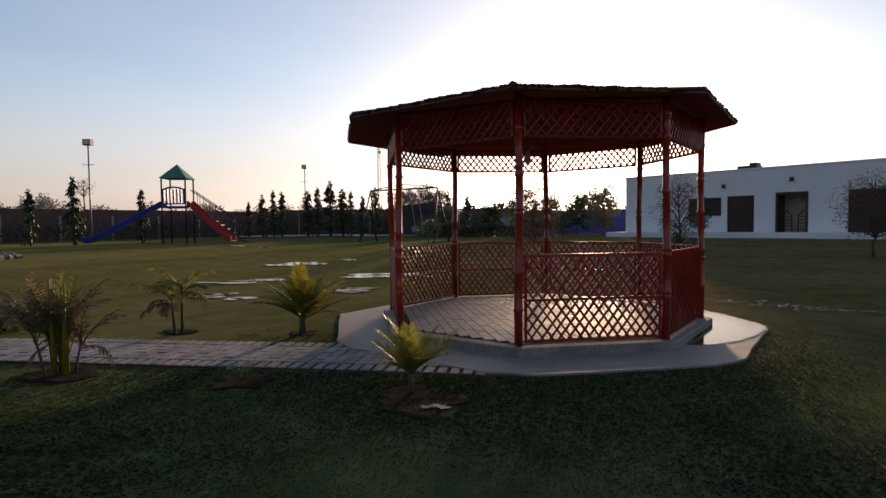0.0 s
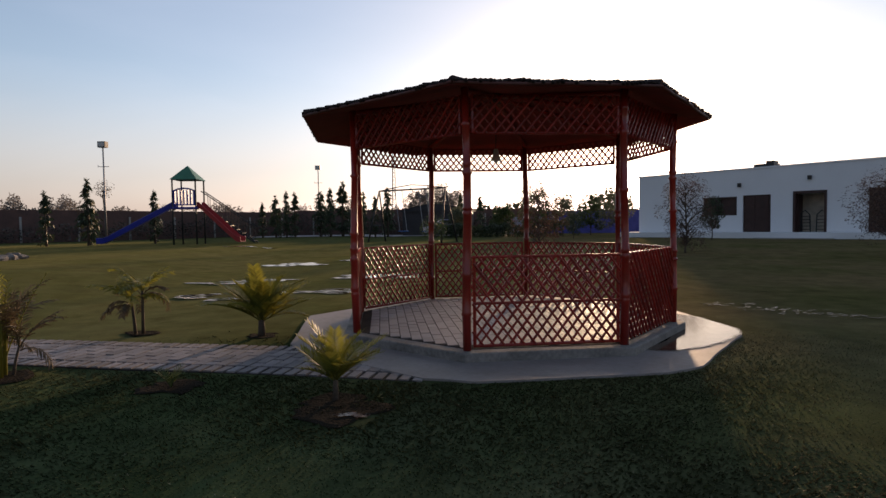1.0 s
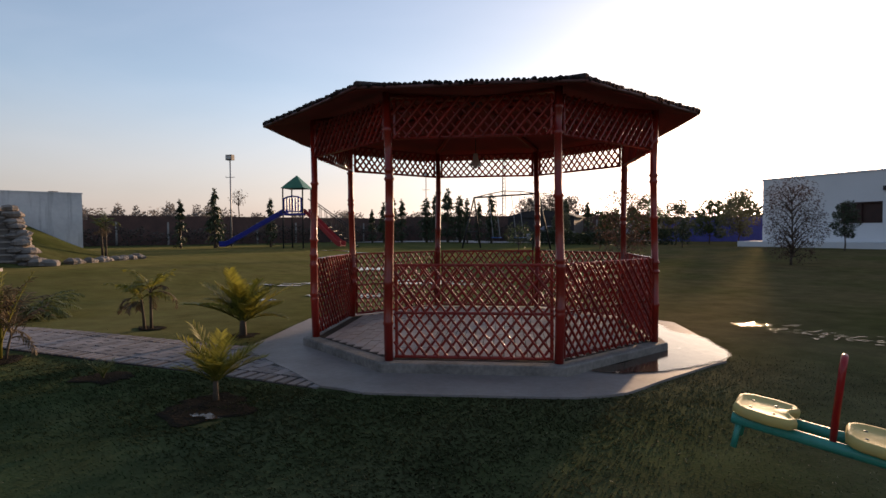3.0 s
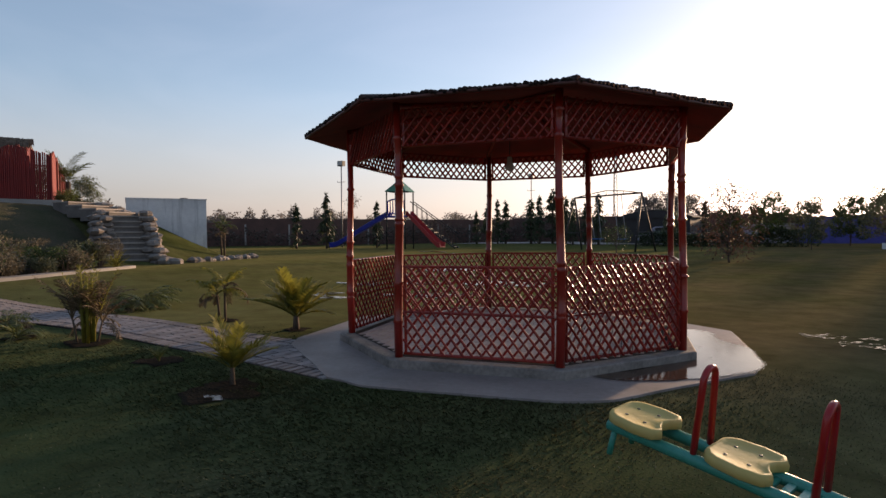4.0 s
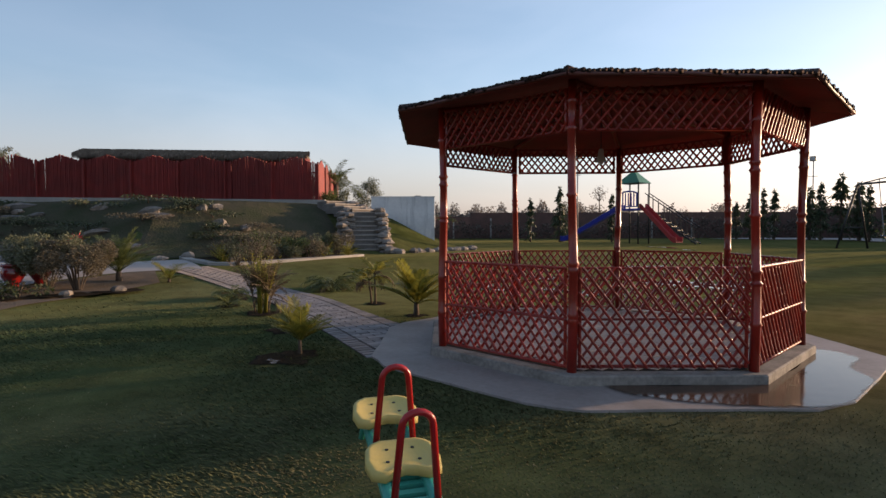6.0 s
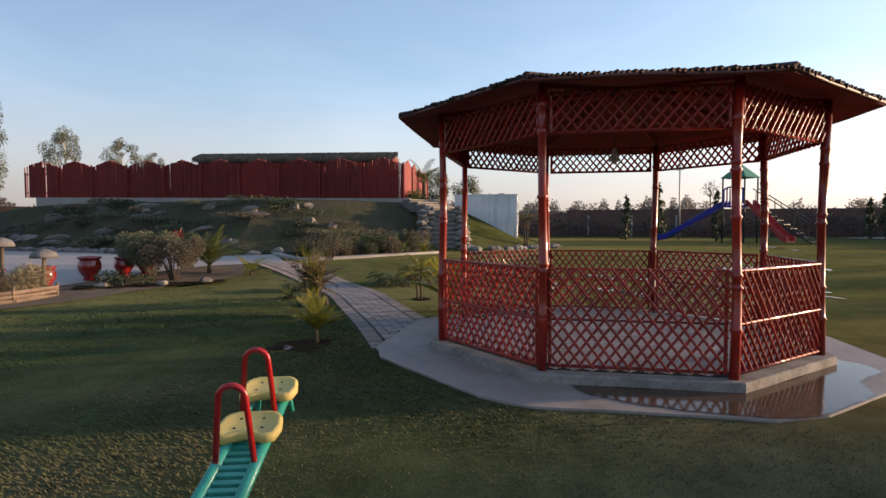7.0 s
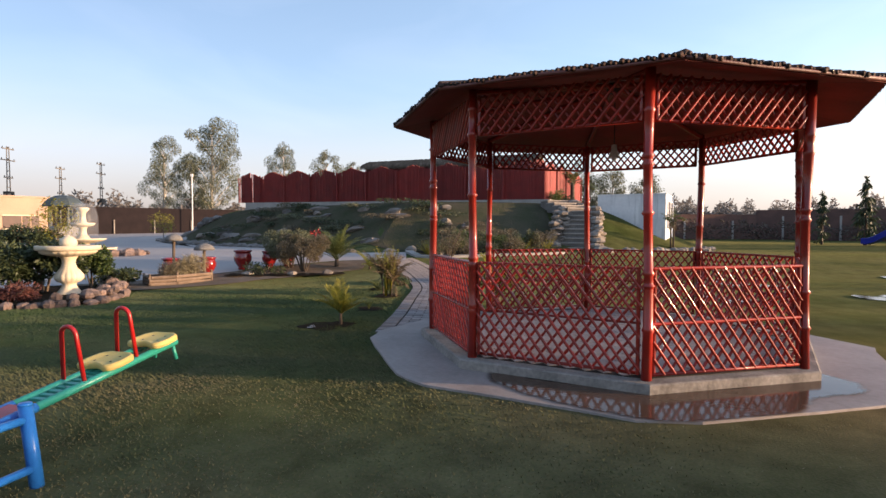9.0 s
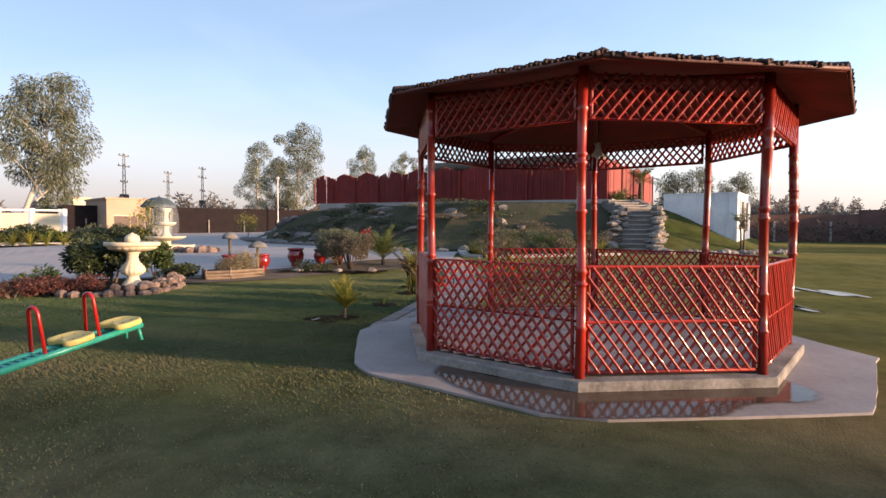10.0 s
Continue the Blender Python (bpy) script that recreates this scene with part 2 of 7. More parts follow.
M = dict(
    lawn=growth(lawn_material()),
    blade=growth(mat("grass_blade", (0.078, 0.087, 0.040), (0.140, 0.114, 0.071), rough=0.75, scale=1.2, fine=12, bump=0, amount=0.45, spec=0.02, random_tint=0.05, island=True, translucent=0.1)),
    red=mat("red_painted_bamboo", (0.35, 0.021, 0.011), (0.20, 0.014, 0.009), rough=0.42, scale=6, fine=70, bump=0.25, amount=0.7, spec=0.22, random_tint=0.25, coat=0.6, size=0.004),
    redfence=mat("dull_red_painted_reed", (0.24, 0.018, 0.014), (0.13, 0.012, 0.01), rough=0.65, scale=2, fine=30, bump=0.3, amount=0.7, random_tint=0.25),
    roofpole=mat("weathered_cane", (0.062, 0.034, 0.028), (0.036, 0.022, 0.019), rough=0.85, scale=5, fine=50, bump=0.4, random_tint=0.3),
    mat_under=mat("woven_reed_mat", (0.30, 0.045, 0.032), (0.17, 0.03, 0.024), rough=0.8, scale=3, fine=60, bump=0.5),
    concrete=mat("worn_concrete", (0.31, 0.275, 0.245), (0.12, 0.105, 0.092), rough=0.85, scale=3.5, fine=30, bump=0.5, amount=0.45),
    apron=mat("pale_screed", (0.35, 0.295, 0.272), (0.205, 0.168, 0.152), rough=0.65, scale=1.6, fine=22, bump=0.2, amount=0.62),
    floor=mat("pavilion_floor_tile", (0.40, 0.34, 0.32), (0.27, 0.22, 0.205), rough=0.6, scale=2.5, fine=30, bump=0.1, amount=0.7, random_tint=0.08),
    paver=mat("grey_paver", (0.27, 0.24, 0.235), (0.15, 0.13, 0.13), rough=0.75, scale=3, fine=45, bump=0.4, amount=0.8, random_tint=0.25),
    mortar=mat("dark_joint", (0.06, 0.05, 0.043), rough=0.95, spec=0.1),
    drive=mat("driveway_paving", (0.38, 0.335, 0.315), (0.27, 0.24, 0.23), rough=0.8, scale=0.5, fine=18, bump=0.2, amount=0.8),
    # soil colour also holds the shade of the dug pits, which are flat
    soil=mat("damp_shaded_soil", (0.020, 0.016, 0.012), (0.038, 0.029, 0.021), rough=1.0, spec=0.02, scale=5, fine=40, bump=0.9, size=0.03),
    white=mat("white_plaster", (0.80, 0.80, 0.80), (0.68, 0.68, 0.68), rough=0.85, scale=0.5, fine=20, bump=0.15, amount=0.9),
    stained=mat("stained_white_plaster", (0.72, 0.74, 0.75), (0.52, 0.54, 0.56), rough=0.85, scale=1.1, fine=9, bump=0.15, amount=0.6),
    kerb=mat("kerb_concrete", (0.38, 0.35, 0.32), (0.26, 0.24, 0.22), rough=0.85, scale=1.5, fine=30),
    rock=mat("field_stone", (0.28, 0.235, 0.20), (0.14, 0.12, 0.105), rough=0.85, scale=3, fine=18, bump=0.7, random_tint=0.3, size=0.03),
    slate=mat("dark_slab_stone", (0.20, 0.18, 0.17), (0.10, 0.092, 0.085), rough=0.8, scale=2, fine=15, bump=0.6, random_tint=0.3, size=0.03),
    riser=mat("dark_step_riser", (0.20, 0.175, 0.155), (0.12, 0.105, 0.095), rough=0.9, scale=3, fine=25, bump=0.4),
    step=mat("stone_step", (0.38, 0.33, 0.29), (0.24, 0.21, 0.185), rough=0.8, scale=2, fine=25, bump=0.4, random_tint=0.12),
    eave=mat("split_cane_eave", (0.16, 0.045, 0.034), (0.09, 0.03, 0.024), rough=0.55, scale=5, fine=50, bump=0.4, random_tint=0.25),
    # hedge leaves lightened to grey-brown, with the distance haze in the colour
    hedge=mat("haze_brown_hedge", (0.075, 0.058, 0.045), (0.11, 0.085, 0.068), rough=0.8, scale=0.6, fine=8, bump=0, random_tint=0.3, island=True, translucent=0.25),
    wallbrick=mat("dark_boundary_brick", (0.165, 0.09, 0.075), (0.10, 0.062, 0.055), rough=0.9, spec=0.1, scale=1.5, fine=14, bump=0.5),
    tan=mat("tan_render", (0.42, 0.29, 0.21), (0.34, 0.23, 0.17), rough=0.85, scale=0.6, fine=12),
    cream=mat("cream_paint", (0.62, 0.54, 0.40), (0.52, 0.45, 0.33), rough=0.8, scale=1, fine=20),
    darkwood=mat("dark_brown_door", (0.06, 0.022, 0.018), (0.035, 0.015, 0.012), rough=0.5, scale=3, fine=30),
    interior=mat("room_plaster", (0.78, 0.68, 0.54), rough=0.9),
    iron=mat("painted_iron", (0.03, 0.028, 0.028), rough=0.5, scale=8, fine=60, bump=0.1),
    galv=mat("galvanised_pole", (0.30, 0.30, 0.31), (0.2, 0.2, 0.21), rough=0.5, metal=0.6, scale=4, fine=50, bump=0.1),
    tealpaint=mat("teal_green_paint", (0.011, 0.33, 0.25), (0.009, 0.25, 0.19), rough=0.35, scale=8, fine=70, bump=0.1, spec=0.5),
    bluepaint=mat("blue_paint", (0.008, 0.17, 0.52), (0.008, 0.13, 0.42), rough=0.3, scale=8, fine=60, bump=0.1, spec=0.3),
    redpaint=mat("bright_red_paint", (0.45, 0.014, 0.014), (0.33, 0.012, 0.012), rough=0.3, scale=8, fine=60, bump=0.08, spec=0.5),
    yellow=mat("yellow_seat_plastic", (0.62, 0.46, 0.13), (0.52, 0.40, 0.16), rough=0.6, scale=7, fine=45, bump=0.1, amount=0.9, spec=0.25),
    slideblue=mat("blue_slide_plastic", (0.015, 0.035, 0.33), rough=0.35, scale=2, fine=20, bump=0.05),
    slidered=mat("red_slide_plastic", (0.48, 0.05, 0.05), (0.36, 0.035, 0.035), rough=0.4, scale=2, fine=20, bump=0.05),
    slidegreen=mat("green_roof_plastic", (0.03, 0.20, 0.11), rough=0.45, scale=2, fine=20, bump=0.05),
    tarp=mat("blue_tarpaulin", (0.07, 0.085, 0.36), (0.04, 0.05, 0.24), rough=0.6, scale=1.5, fine=8, bump=0.5),
    potred=mat("glazed_red_pot", (0.24, 0.014, 0.014), (0.17, 0.011, 0.011), rough=0.15, scale=5, fine=30, bump=0.05, spec=0.6, coat=0.4),
    cream_stone=mat("cream_cast_stone", (0.62, 0.53, 0.40), (0.47, 0.39, 0.28), rough=0.7, scale=6, fine=45, bump=0.3, amount=0.9),
    greycap=mat("grey_mushroom_cap", (0.19, 0.18, 0.172), (0.10, 0.095, 0.09), rough=0.85, scale=6, fine=40, bump=0.5),
    timber=mat("rough_planter_timber", (0.23, 0.16, 0.115), (0.12, 0.085, 0.06), rough=0.85, scale=6, fine=60, bump=0.5, random_tint=0.2),
    thatch=mat("dry_thatch", (0.20, 0.15, 0.11), (0.11, 0.08, 0.06), rough=0.95, scale=3, fine=35, bump=0.9, random_tint=0.3, island=True, size=0.04),
    bark=mat("brown_bark", (0.12, 0.085, 0.06), (0.06, 0.045, 0.035), rough=0.9, scale=6, fine=40, bump=0.7, size=0.02),
    palebark=mat("pale_smooth_bark", (0.50, 0.45, 0.38), (0.32, 0.28, 0.23), rough=0.75, scale=3, fine=20, bump=0.3),
    leaf=mat("green_leaf", (0.04, 0.075, 0.02), (0.075, 0.10, 0.03), rough=0.55, scale=1.5, fine=20, bump=0, random_tint=0.35, island=True, translucent=0.3),
    leafdark=mat("dark_green_leaf", (0.03, 0.048, 0.02), (0.055, 0.07, 0.03), rough=0.5, scale=1.5, fine=20, bump=0, random_tint=0.35, island=True, translucent=0.2),
    leafolive=mat("olive_leaf", (0.115, 0.128, 0.07), (0.16, 0.158, 0.092), rough=0.6, scale=1.0, fine=15, bump=0, random_tint=0.35, island=True, translucent=0.3),
    leafdry=mat("dry_brown_leaf", (0.17, 0.12, 0.07), (0.09, 0.065, 0.04), rough=0.75, scale=3, fine=20, bump=0, random_tint=0.35, island=True, translucent=0.25),
    leafgrey=mat("grey_brown_foliage", (0.165, 0.132, 0.088), (0.105, 0.09, 0.058), rough=0.7, scale=2, fine=20, bump=0, random_tint=0.35, island=True, translucent=0.3),
    leafred=mat("maroon_foliage", (0.10, 0.03, 0.03), (0.15, 0.06, 0.04), rough=0.65, scale=4, fine=20, bump=0, random_tint=0.35, island=True, translucent=0.25),
    palmyellow=mat("yellow_green_frond", (0.30, 0.26, 0.045), (0.15, 0.16, 0.03), rough=0.5, scale=4, fine=20, bump=0, random_tint=0.3, island=True, translucent=0.45),
    palmgreen=mat("green_frond", (0.07, 0.10, 0.03), (0.12, 0.13, 0.04), rough=0.5, scale=4, fine=20, bump=0, random_tint=0.3, island=True, translucent=0.4),
    leafeuc=mat("grey_green_eucalypt_leaf", (0.105, 0.12, 0.075), (0.15, 0.155, 0.10), rough=0.6, scale=1.0, fine=15, bump=0, random_tint=0.4, island=True, translucent=0.35),
    # far leaves are paler than life: distance haze mixed into the base colour
    leaffar=mat("haze_pale_far_foliage", (0.15, 0.138, 0.13), (0.20, 0.18, 0.165), rough=0.8, scale=0.3, fine=4, bump=0, random_tint=0.25, island=True, translucent=0.45),
    pinkrock=mat("reddish_brown_stone", (0.23, 0.155, 0.125), (0.10, 0.07, 0.06), rough=0.85, scale=5, fine=25, bump=0.7, random_tint=0.4, size=0.03),
    oldtimber=mat("old_brown_timber", (0.17, 0.12, 0.085), (0.09, 0.065, 0.05), rough=0.9, scale=6, fine=60, bump=0.5, random_tint=0.35),
    deepbrick=mat("soot_dark_brick", (0.027, 0.02, 0.021), (0.017, 0.014, 0.015), rough=0.95, spec=0.03, scale=1.5, fine=14, bump=0.5),
    shedtin=mat("dark_rusted_sheet", (0.05, 0.042, 0.042), (0.03, 0.027, 0.027), rough=0.7, scale=1, fine=10),
    # white surface with the bluish tone of open shade put into its colour
    lilac=mat("white_in_blue_shade", (0.34, 0.34, 0.40), (0.22, 0.22, 0.28), rough=0.85, scale=0.5, fine=9, amount=0.9),
    leafrust=mat("rusty_brown_foliage", (0.12, 0.06, 0.042), (0.075, 0.045, 0.03), rough=0.65, scale=2, fine=20, bump=0, random_tint=0.35, island=True, translucent=0.3),
    scrub=mat("dark_scrubby_earth", (0.043, 0.052, 0.027), (0.088, 0.072, 0.052), rough=0.95, scale=1.2, fine=14, bump=0.8, amount=0.6, spec=0.02, size=0.05),
    straw=mat("dry_straw", (0.26, 0.22, 0.13), (0.16, 0.13, 0.08), rough=0.8, scale=2, fine=20, bump=0, random_tint=0.4, island=True),
    earth=mat("bare_dry_earth", (0.20, 0.15, 0.118), (0.11, 0.085, 0.062), rough=0.95, scale=2.2, fine=26, bump=0.8, amount=0.6, spec=0.05, size=0.02),
    petal=mat("red_petal", (0.5, 0.03, 0.03), rough=0.6, bump=0, random_tint=0.2, island=True),
    teal_tin=mat("teal_painted_tin", (0.06, 0.08, 0.085), rough=0.5),
    chrome=mat("bolt_steel", (0.05, 0.05, 0.05), rough=0.4, metal=0.8),
    glassy=mat("lamp_glass", (0.6, 0.6, 0.58), rough=0.2, bump=0),
)


def water_material():
    m = bpy.data.materials.new("shallow_rain_water")
    m.use_nodes = True
    n = m.node_tree
    b = n.nodes["Principled BSDF"]
    b.inputs["Base Color"].default_value = (0.088, 0.052, 0.036, 1)
    b.inputs["Roughness"].default_value, b.inputs["IOR"].default_value = 0.1, 1.33
    b.inputs["Specular IOR Level"].default_value = 0.24
    t, bp = n.nodes.new("ShaderNodeTexNoise"), n.nodes.new("ShaderNodeBump")
    t.inputs["Scale"].default_value = 14
    bp.inputs["Strength"].default_value, bp.inputs["Distance"].default_value = 0.12, 0.01
    n.links.new(t.outputs[0], bp.inputs["Height"])
    n.links.new(bp.outputs[0], b.inputs["Normal"])
    depth = n.nodes.new("ShaderNodeAttribute")
    depth.attribute_name = "depth"
    ripple, mul = n.nodes.new("ShaderNodeTexNoise"), n.nodes.new("ShaderNodeMath")
    ripple.inputs["Scale"].default_value = 9
    mul.operation, mul.use_clamp = "MULTIPLY", True
    sc = n.nodes.new("ShaderNodeMath")
    sc.operation = "MULTIPLY"
    sc.inputs[1].default_value = 3.2
    n.links.new(ripple.outputs[0], sc.inputs[0])
    n.links.new(depth.outputs["Fac"], mul.inputs[0])
    n.links.new(sc.outputs[0], mul.inputs[1])
    n.links.new(mul.outputs[0], b.inputs["Alpha"])
    return m


M["water"] = water_material()


def streaked(m, dark):
    """Vertical grey runs of old rain water down a wall."""
    n, l = m.node_tree.nodes, m.node_tree.links
    b = n["Principled BSDF"]
    geo, size, tex, span, mix = n.new("ShaderNodeNewGeometry"), n.new("ShaderNodeVectorMath"), n.new("ShaderNodeTexNoise"), n.new("ShaderNodeMapRange"), n.new("ShaderNodeMix")
    size.operation = "MULTIPLY"
    size.inputs[1].default_value = (3.4, 3.4, 0.33)
    l.new(geo.outputs["Position"], size.inputs[0])
    l.new(size.outputs[0], tex.inputs["Vector"])
    tex.inputs["Scale"].default_value, tex.inputs["Detail"].default_value, tex.inputs["Roughness"].default_value = 1.0, 5, 0.6
    span.inputs[1].default_value, span.inputs[2].default_value, span.inputs[4].default_value = 0.52, 0.74, 0.85
    l.new(tex.outputs[0], span.inputs[0])
    mix.data_type = "RGBA"
    l.new(span.outputs[0], mix.inputs[0])
    l.new(b.inputs["Base Color"].links[0].from_socket, mix.inputs[6])
    mix.inputs[7].default_value = (*dark, 1)
    l.new(mix.outputs[2], b.inputs["Base Color"])


streaked(M["stained"], (0.22, 0.24, 0.26))



# ---- mesh helpers ----
class Mesh:
    """Collects vertices and faces of one mesh."""

    def __init__(self):
        self.v, self.f = [], []

    def poly(self, pts):
        n = len(self.v)
        self.v += [tuple(p) for p in pts]
        self.f.append(tuple(range(n, n + len(pts))))

    def box(self, x0, y0, z0, x1, y1, z1, m=None, bev=0.0):
        if bev > 0:
            pts = [(x0 + bev, y0), (x1 - bev, y0), (x1, y0 + bev), (x1, y1 - bev), (x1 - bev, y1), (x0 + bev, y1), (x0, y1 - bev), (x0, y0 + bev)]
            cx, cy = (x0 + x1) / 2, (y0 + y1) / 2
            inner = [(cx + (x - cx) * max(0.0, 1 - bev / max(1e-6, abs(x1 - x0) / 2)), cy + (y - cy) * max(0.0, 1 - bev / max(1e-6, abs(y1 - y0) / 2))) for x, y in pts]
            return self.rings([[(x, y, z0) for x, y in pts], [(x, y, z1 - bev) for x, y in pts], [(x, y, z1) for x, y in inner]], m)
        c = [(x0, y0, z0), (x1, y0, z0), (x1, y1, z0), (x0, y1, z0), (x0, y0, z1), (x1, y0, z1), (x1, y1, z1), (x0, y1, z1)]
        if m is not None:
            c = [tuple(m @ Vector(p)) for p in c]
        n = len(self.v)
        self.v += c
        self.f += [tuple(n + i for i in q) for q in ((0, 3, 2, 1), (4, 5, 6, 7), (0, 1, 5, 4), (1, 2, 6, 5), (2, 3, 7, 6), (3, 0, 4, 7))]
        return self

    def rings(self, rings, m=None, caps=True, closed=True):
        n, k = len(self.v), len(rings[0])
        for r in rings:
            self.v += [tuple(m @ Vector(p)) if m is not None else tuple(p) for p in r]
        for a in range(len(rings) - 1):
            for b in range(k if closed else k - 1):
                c = (b + 1) % k
                self.f.append((n + a * k + b, n + a * k + c, n + (a + 1) * k + c, n + (a + 1) * k + b))
        if caps:
            self.f.append(tuple(n + k - 1 - i for i in range(k)))
            self.f.append(tuple(n + (len(rings) - 1) * k + i for i in range(k)))
        return self

    def tube(self, pts, radii, sides=8, caps=True):
        pts = [Vector(p) for p in pts]
        if not hasattr(radii, "__len__"):
            radii = [radii] * len(pts)
        rings, ref = [], None
        for i, p in enumerate(pts):
            d = (pts[min(i + 1, len(pts) - 1)] - pts[max(i - 1, 0)]).normalized()
            if ref is None:
                ref = Vector((0, 0, 1)) if abs(d.z) < 0.9 else Vector((1, 0, 0))
            a = d.cross(ref).normalized()
            b = d.cross(a)
            ref = a.cross(d)
            rings.append([p + radii[i] * (math.cos(2 * math.pi * k / sides) * a + math.sin(2 * math.pi * k / sides) * b) for k in range(sides)])
        return self.rings(rings, None, caps)

    def lathe(self, profile, sides=24, at=(0, 0, 0), flute=None):
        rings = []
        for i, (r, z) in enumerate(profile):
            row = []
            for k in range(sides):
                a = 2 * math.pi * k / sides
                rr = r * (1 + (flute[i] * (0.5 + 0.5 * math.cos(a * sides / 3)) if flute else 0))
                row.append((at[0] + rr * math.cos(a), at[1] + rr * math.sin(a), at[2] + z))
            rings.append(row)
        return self.rings(rings)

    def prism(self, pts, z0, z1, bev=0.0):
        if bev:
            cx, cy = sum(p[0] for p in pts) / len(pts), sum(p[1] for p in pts) / len(pts)
            top = []
            for x, y in pts:
                d = math.hypot(x - cx, y - cy)
                top.append((cx + (x - cx) * (1 - bev / d), cy + (y - cy) * (1 - bev / d), z1))
            return self.rings([[(x, y, z0) for x, y in pts], [(x, y, z1 - bev * 0.7) for x, y in pts], top])
        return self.rings([[(x, y, z0) for x, y in pts], [(x, y, z1) for x, y in pts]])

    def stone(self, c, sx, sy, sz, rng, turn=0.0, rough=0.18):
        rings = []
        for lat, q in ((-0.9, 0.55), (-0.45, 0.95), (0.25, 1.0), (0.75, 0.72), (1.0, 0.3)):
            row = []
            for k in range(8):
                a = 2 * math.pi * k / 8
                j = 1 + rng.uniform(-rough, rough)
                x, y = sx * q * j * math.cos(a), sy * q * j * math.sin(a)
                row.append((c[0] + x * math.cos(turn) - y * math.sin(turn), c[1] + x * math.sin(turn) + y * math.cos(turn), c[2] + sz * lat * (1 + rng.uniform(-0.1, 0.1))))
            rings.append(row)
        return self.rings(rings)

    def data(self, name, material, smooth=False):
        me = bpy.data.meshes.new(name)
        me.from_pydata(self.v, [], self.f)
        me.materials.append(material)
        if smooth:
            me.polygons.foreach_set("use_smooth", [True] * len(me.polygons))
        me.update()
        return me


def part(name, mesh, material, parent, label="", smooth=False):
    ob = new(name, mesh.data(name, material, smooth) if isinstance(mesh, Mesh) else mesh)
    ob.parent = parent
    if label:
        ob["label"] = label
    return ob


def base(name, at, label, category, group="", kind="", turn=0.0):
    """An empty at a thing's base, to hold its parts."""
    ob = new(name)
    ob.empty_display_size = 0.1
    ob.matrix_world = pose(at[0], at[1], at[2], 0, 0, turn)
    return tagged(ob, label, category, group, kind)


def single(name, mesh, material, label, category, group="", kind="", smooth=False, at=None, turn=0.0):
    ob = new(name, mesh.data(name, material, smooth))
    if at is not None:
        ob.matrix_world = pose(at[0], at[1], at[2], 0, 0, turn)
    return tagged(ob, label, category, group, kind)


def rod_between(name, data, a, b, r, parent):
    """A piece that shares a unit rod's mesh, laid from a to b."""
    a, b = Vector(a), Vector(b)
    ob = new(name, data)
    ob.parent = parent
    q = (b - a).to_track_quat("Z", "Y")
    ob.matrix_basis = Matrix.LocRotScale(a, q, Vector((r, r, (b - a).length)))
    return ob


def smooth(t):
    t = np.clip(t, 0, 1)
    return t * t * (3 - 2 * t)


# ---- the lie of the land ----
MOUND = [(-12.6, 3.6), (-12.3, 13.4), (-13.6, 17.0), (-18.5, 20.5), (-42.0, 24.0), (-45.0, -1.0), (-36.0, -7.0), (-32.0, -9.6), (-29.4, -10.0), (-26.3, -8.2), (-20.9, -4.3), (-17.8, -0.8)]


def inside_depth(px, py, poly):
    """Signed distance to a polygon's edge, positive inside."""
    px, py = np.asarray(px, float), np.asarray(py, float)
    best, odd = np.full(px.shape, 1e9), np.zeros(px.shape, bool)
    for (ax, ay), (bx, by) in zip(poly, poly[1:] + poly[:1]):
        ex, ey = bx - ax, by - ay
        t = np.clip(((px - ax) * ex + (py - ay) * ey) / (ex * ex + ey * ey), 0, 1)
        best = np.minimum(best, np.hypot(px - ax - t * ex, py - ay - t * ey))
        cross = ((ay > py) != (by > py)) & (px < (bx - ax) * (py - ay) / ((by - ay) or 1e-9) + ax)
        odd ^= cross
    return np.where(odd, best, -best)


def land(x, y):
    x, y = np.asarray(x, float), np.asarray(y, float)
    z = np.maximum(0.4 * smooth((-x - 5.5) / 6.0), 0.3 * smooth((y - 13) / 15.0)) + 0.5 * smooth((-x - 28.0) / 32.0)
    d = inside_depth(x, y, MOUND)
    return z + 2.03 * smooth(d / (4.5 + 1.1 * smooth((y - 8.0) / 4.0)))


def ground_at(x, y):
    return float(land(np.array([x]), np.array([y]))[0])


def spaced(lo, hi, step, far):
    core = list(np.arange(lo, hi + step, step))
    out, s = [], step
    v = core[-1]
    while v < far:
        s *= 1.5
        v += s
        out.append(v)
    back, s, v = [], step, lo
    while v > -far:
        s *= 1.5
        v -= s
        back.append(v)
    return np.array(back[::-1] + core + out)


gx, gy = spaced(-44, 20, 0.5, 1800), spaced(-16, 40, 0.5, 1800)
GX, GY = np.meshgrid(gx, gy)
GZ = land(GX, GY)
lump = np.array([[noise.noise(Vector((x * 0.5, y * 0.5, 0))) * 0.018 + noise.noise(Vector((x * 1.7, y * 1.7, 4))) * 0.008 for x in gx] for y in gy])
near_paving = smooth((np.hypot(GX - 1.275, GY - 7.794) - 3.0) / 1.5)
GZ = GZ + (lump - 0.012) * near_paving
W = len(gx)
gm = Mesh()
gm.v = list(zip(GX.ravel().tolist(), GY.ravel().tolist(), GZ.ravel().tolist()))
gm.f = [(j * W + i, j * W + i + 1, (j + 1) * W + i + 1, (j + 1) * W + i) for j in range(len(gy) - 1) for i in range(W - 1)]
ground = single("ground", gm, M["lawn"], "mown lawn with patches of dry grass", "lawn", kind="structure", smooth=True)

# ---- the pavilion ----
PC, PR, PTH = (1.275, 7.794), 2.0, -101.5
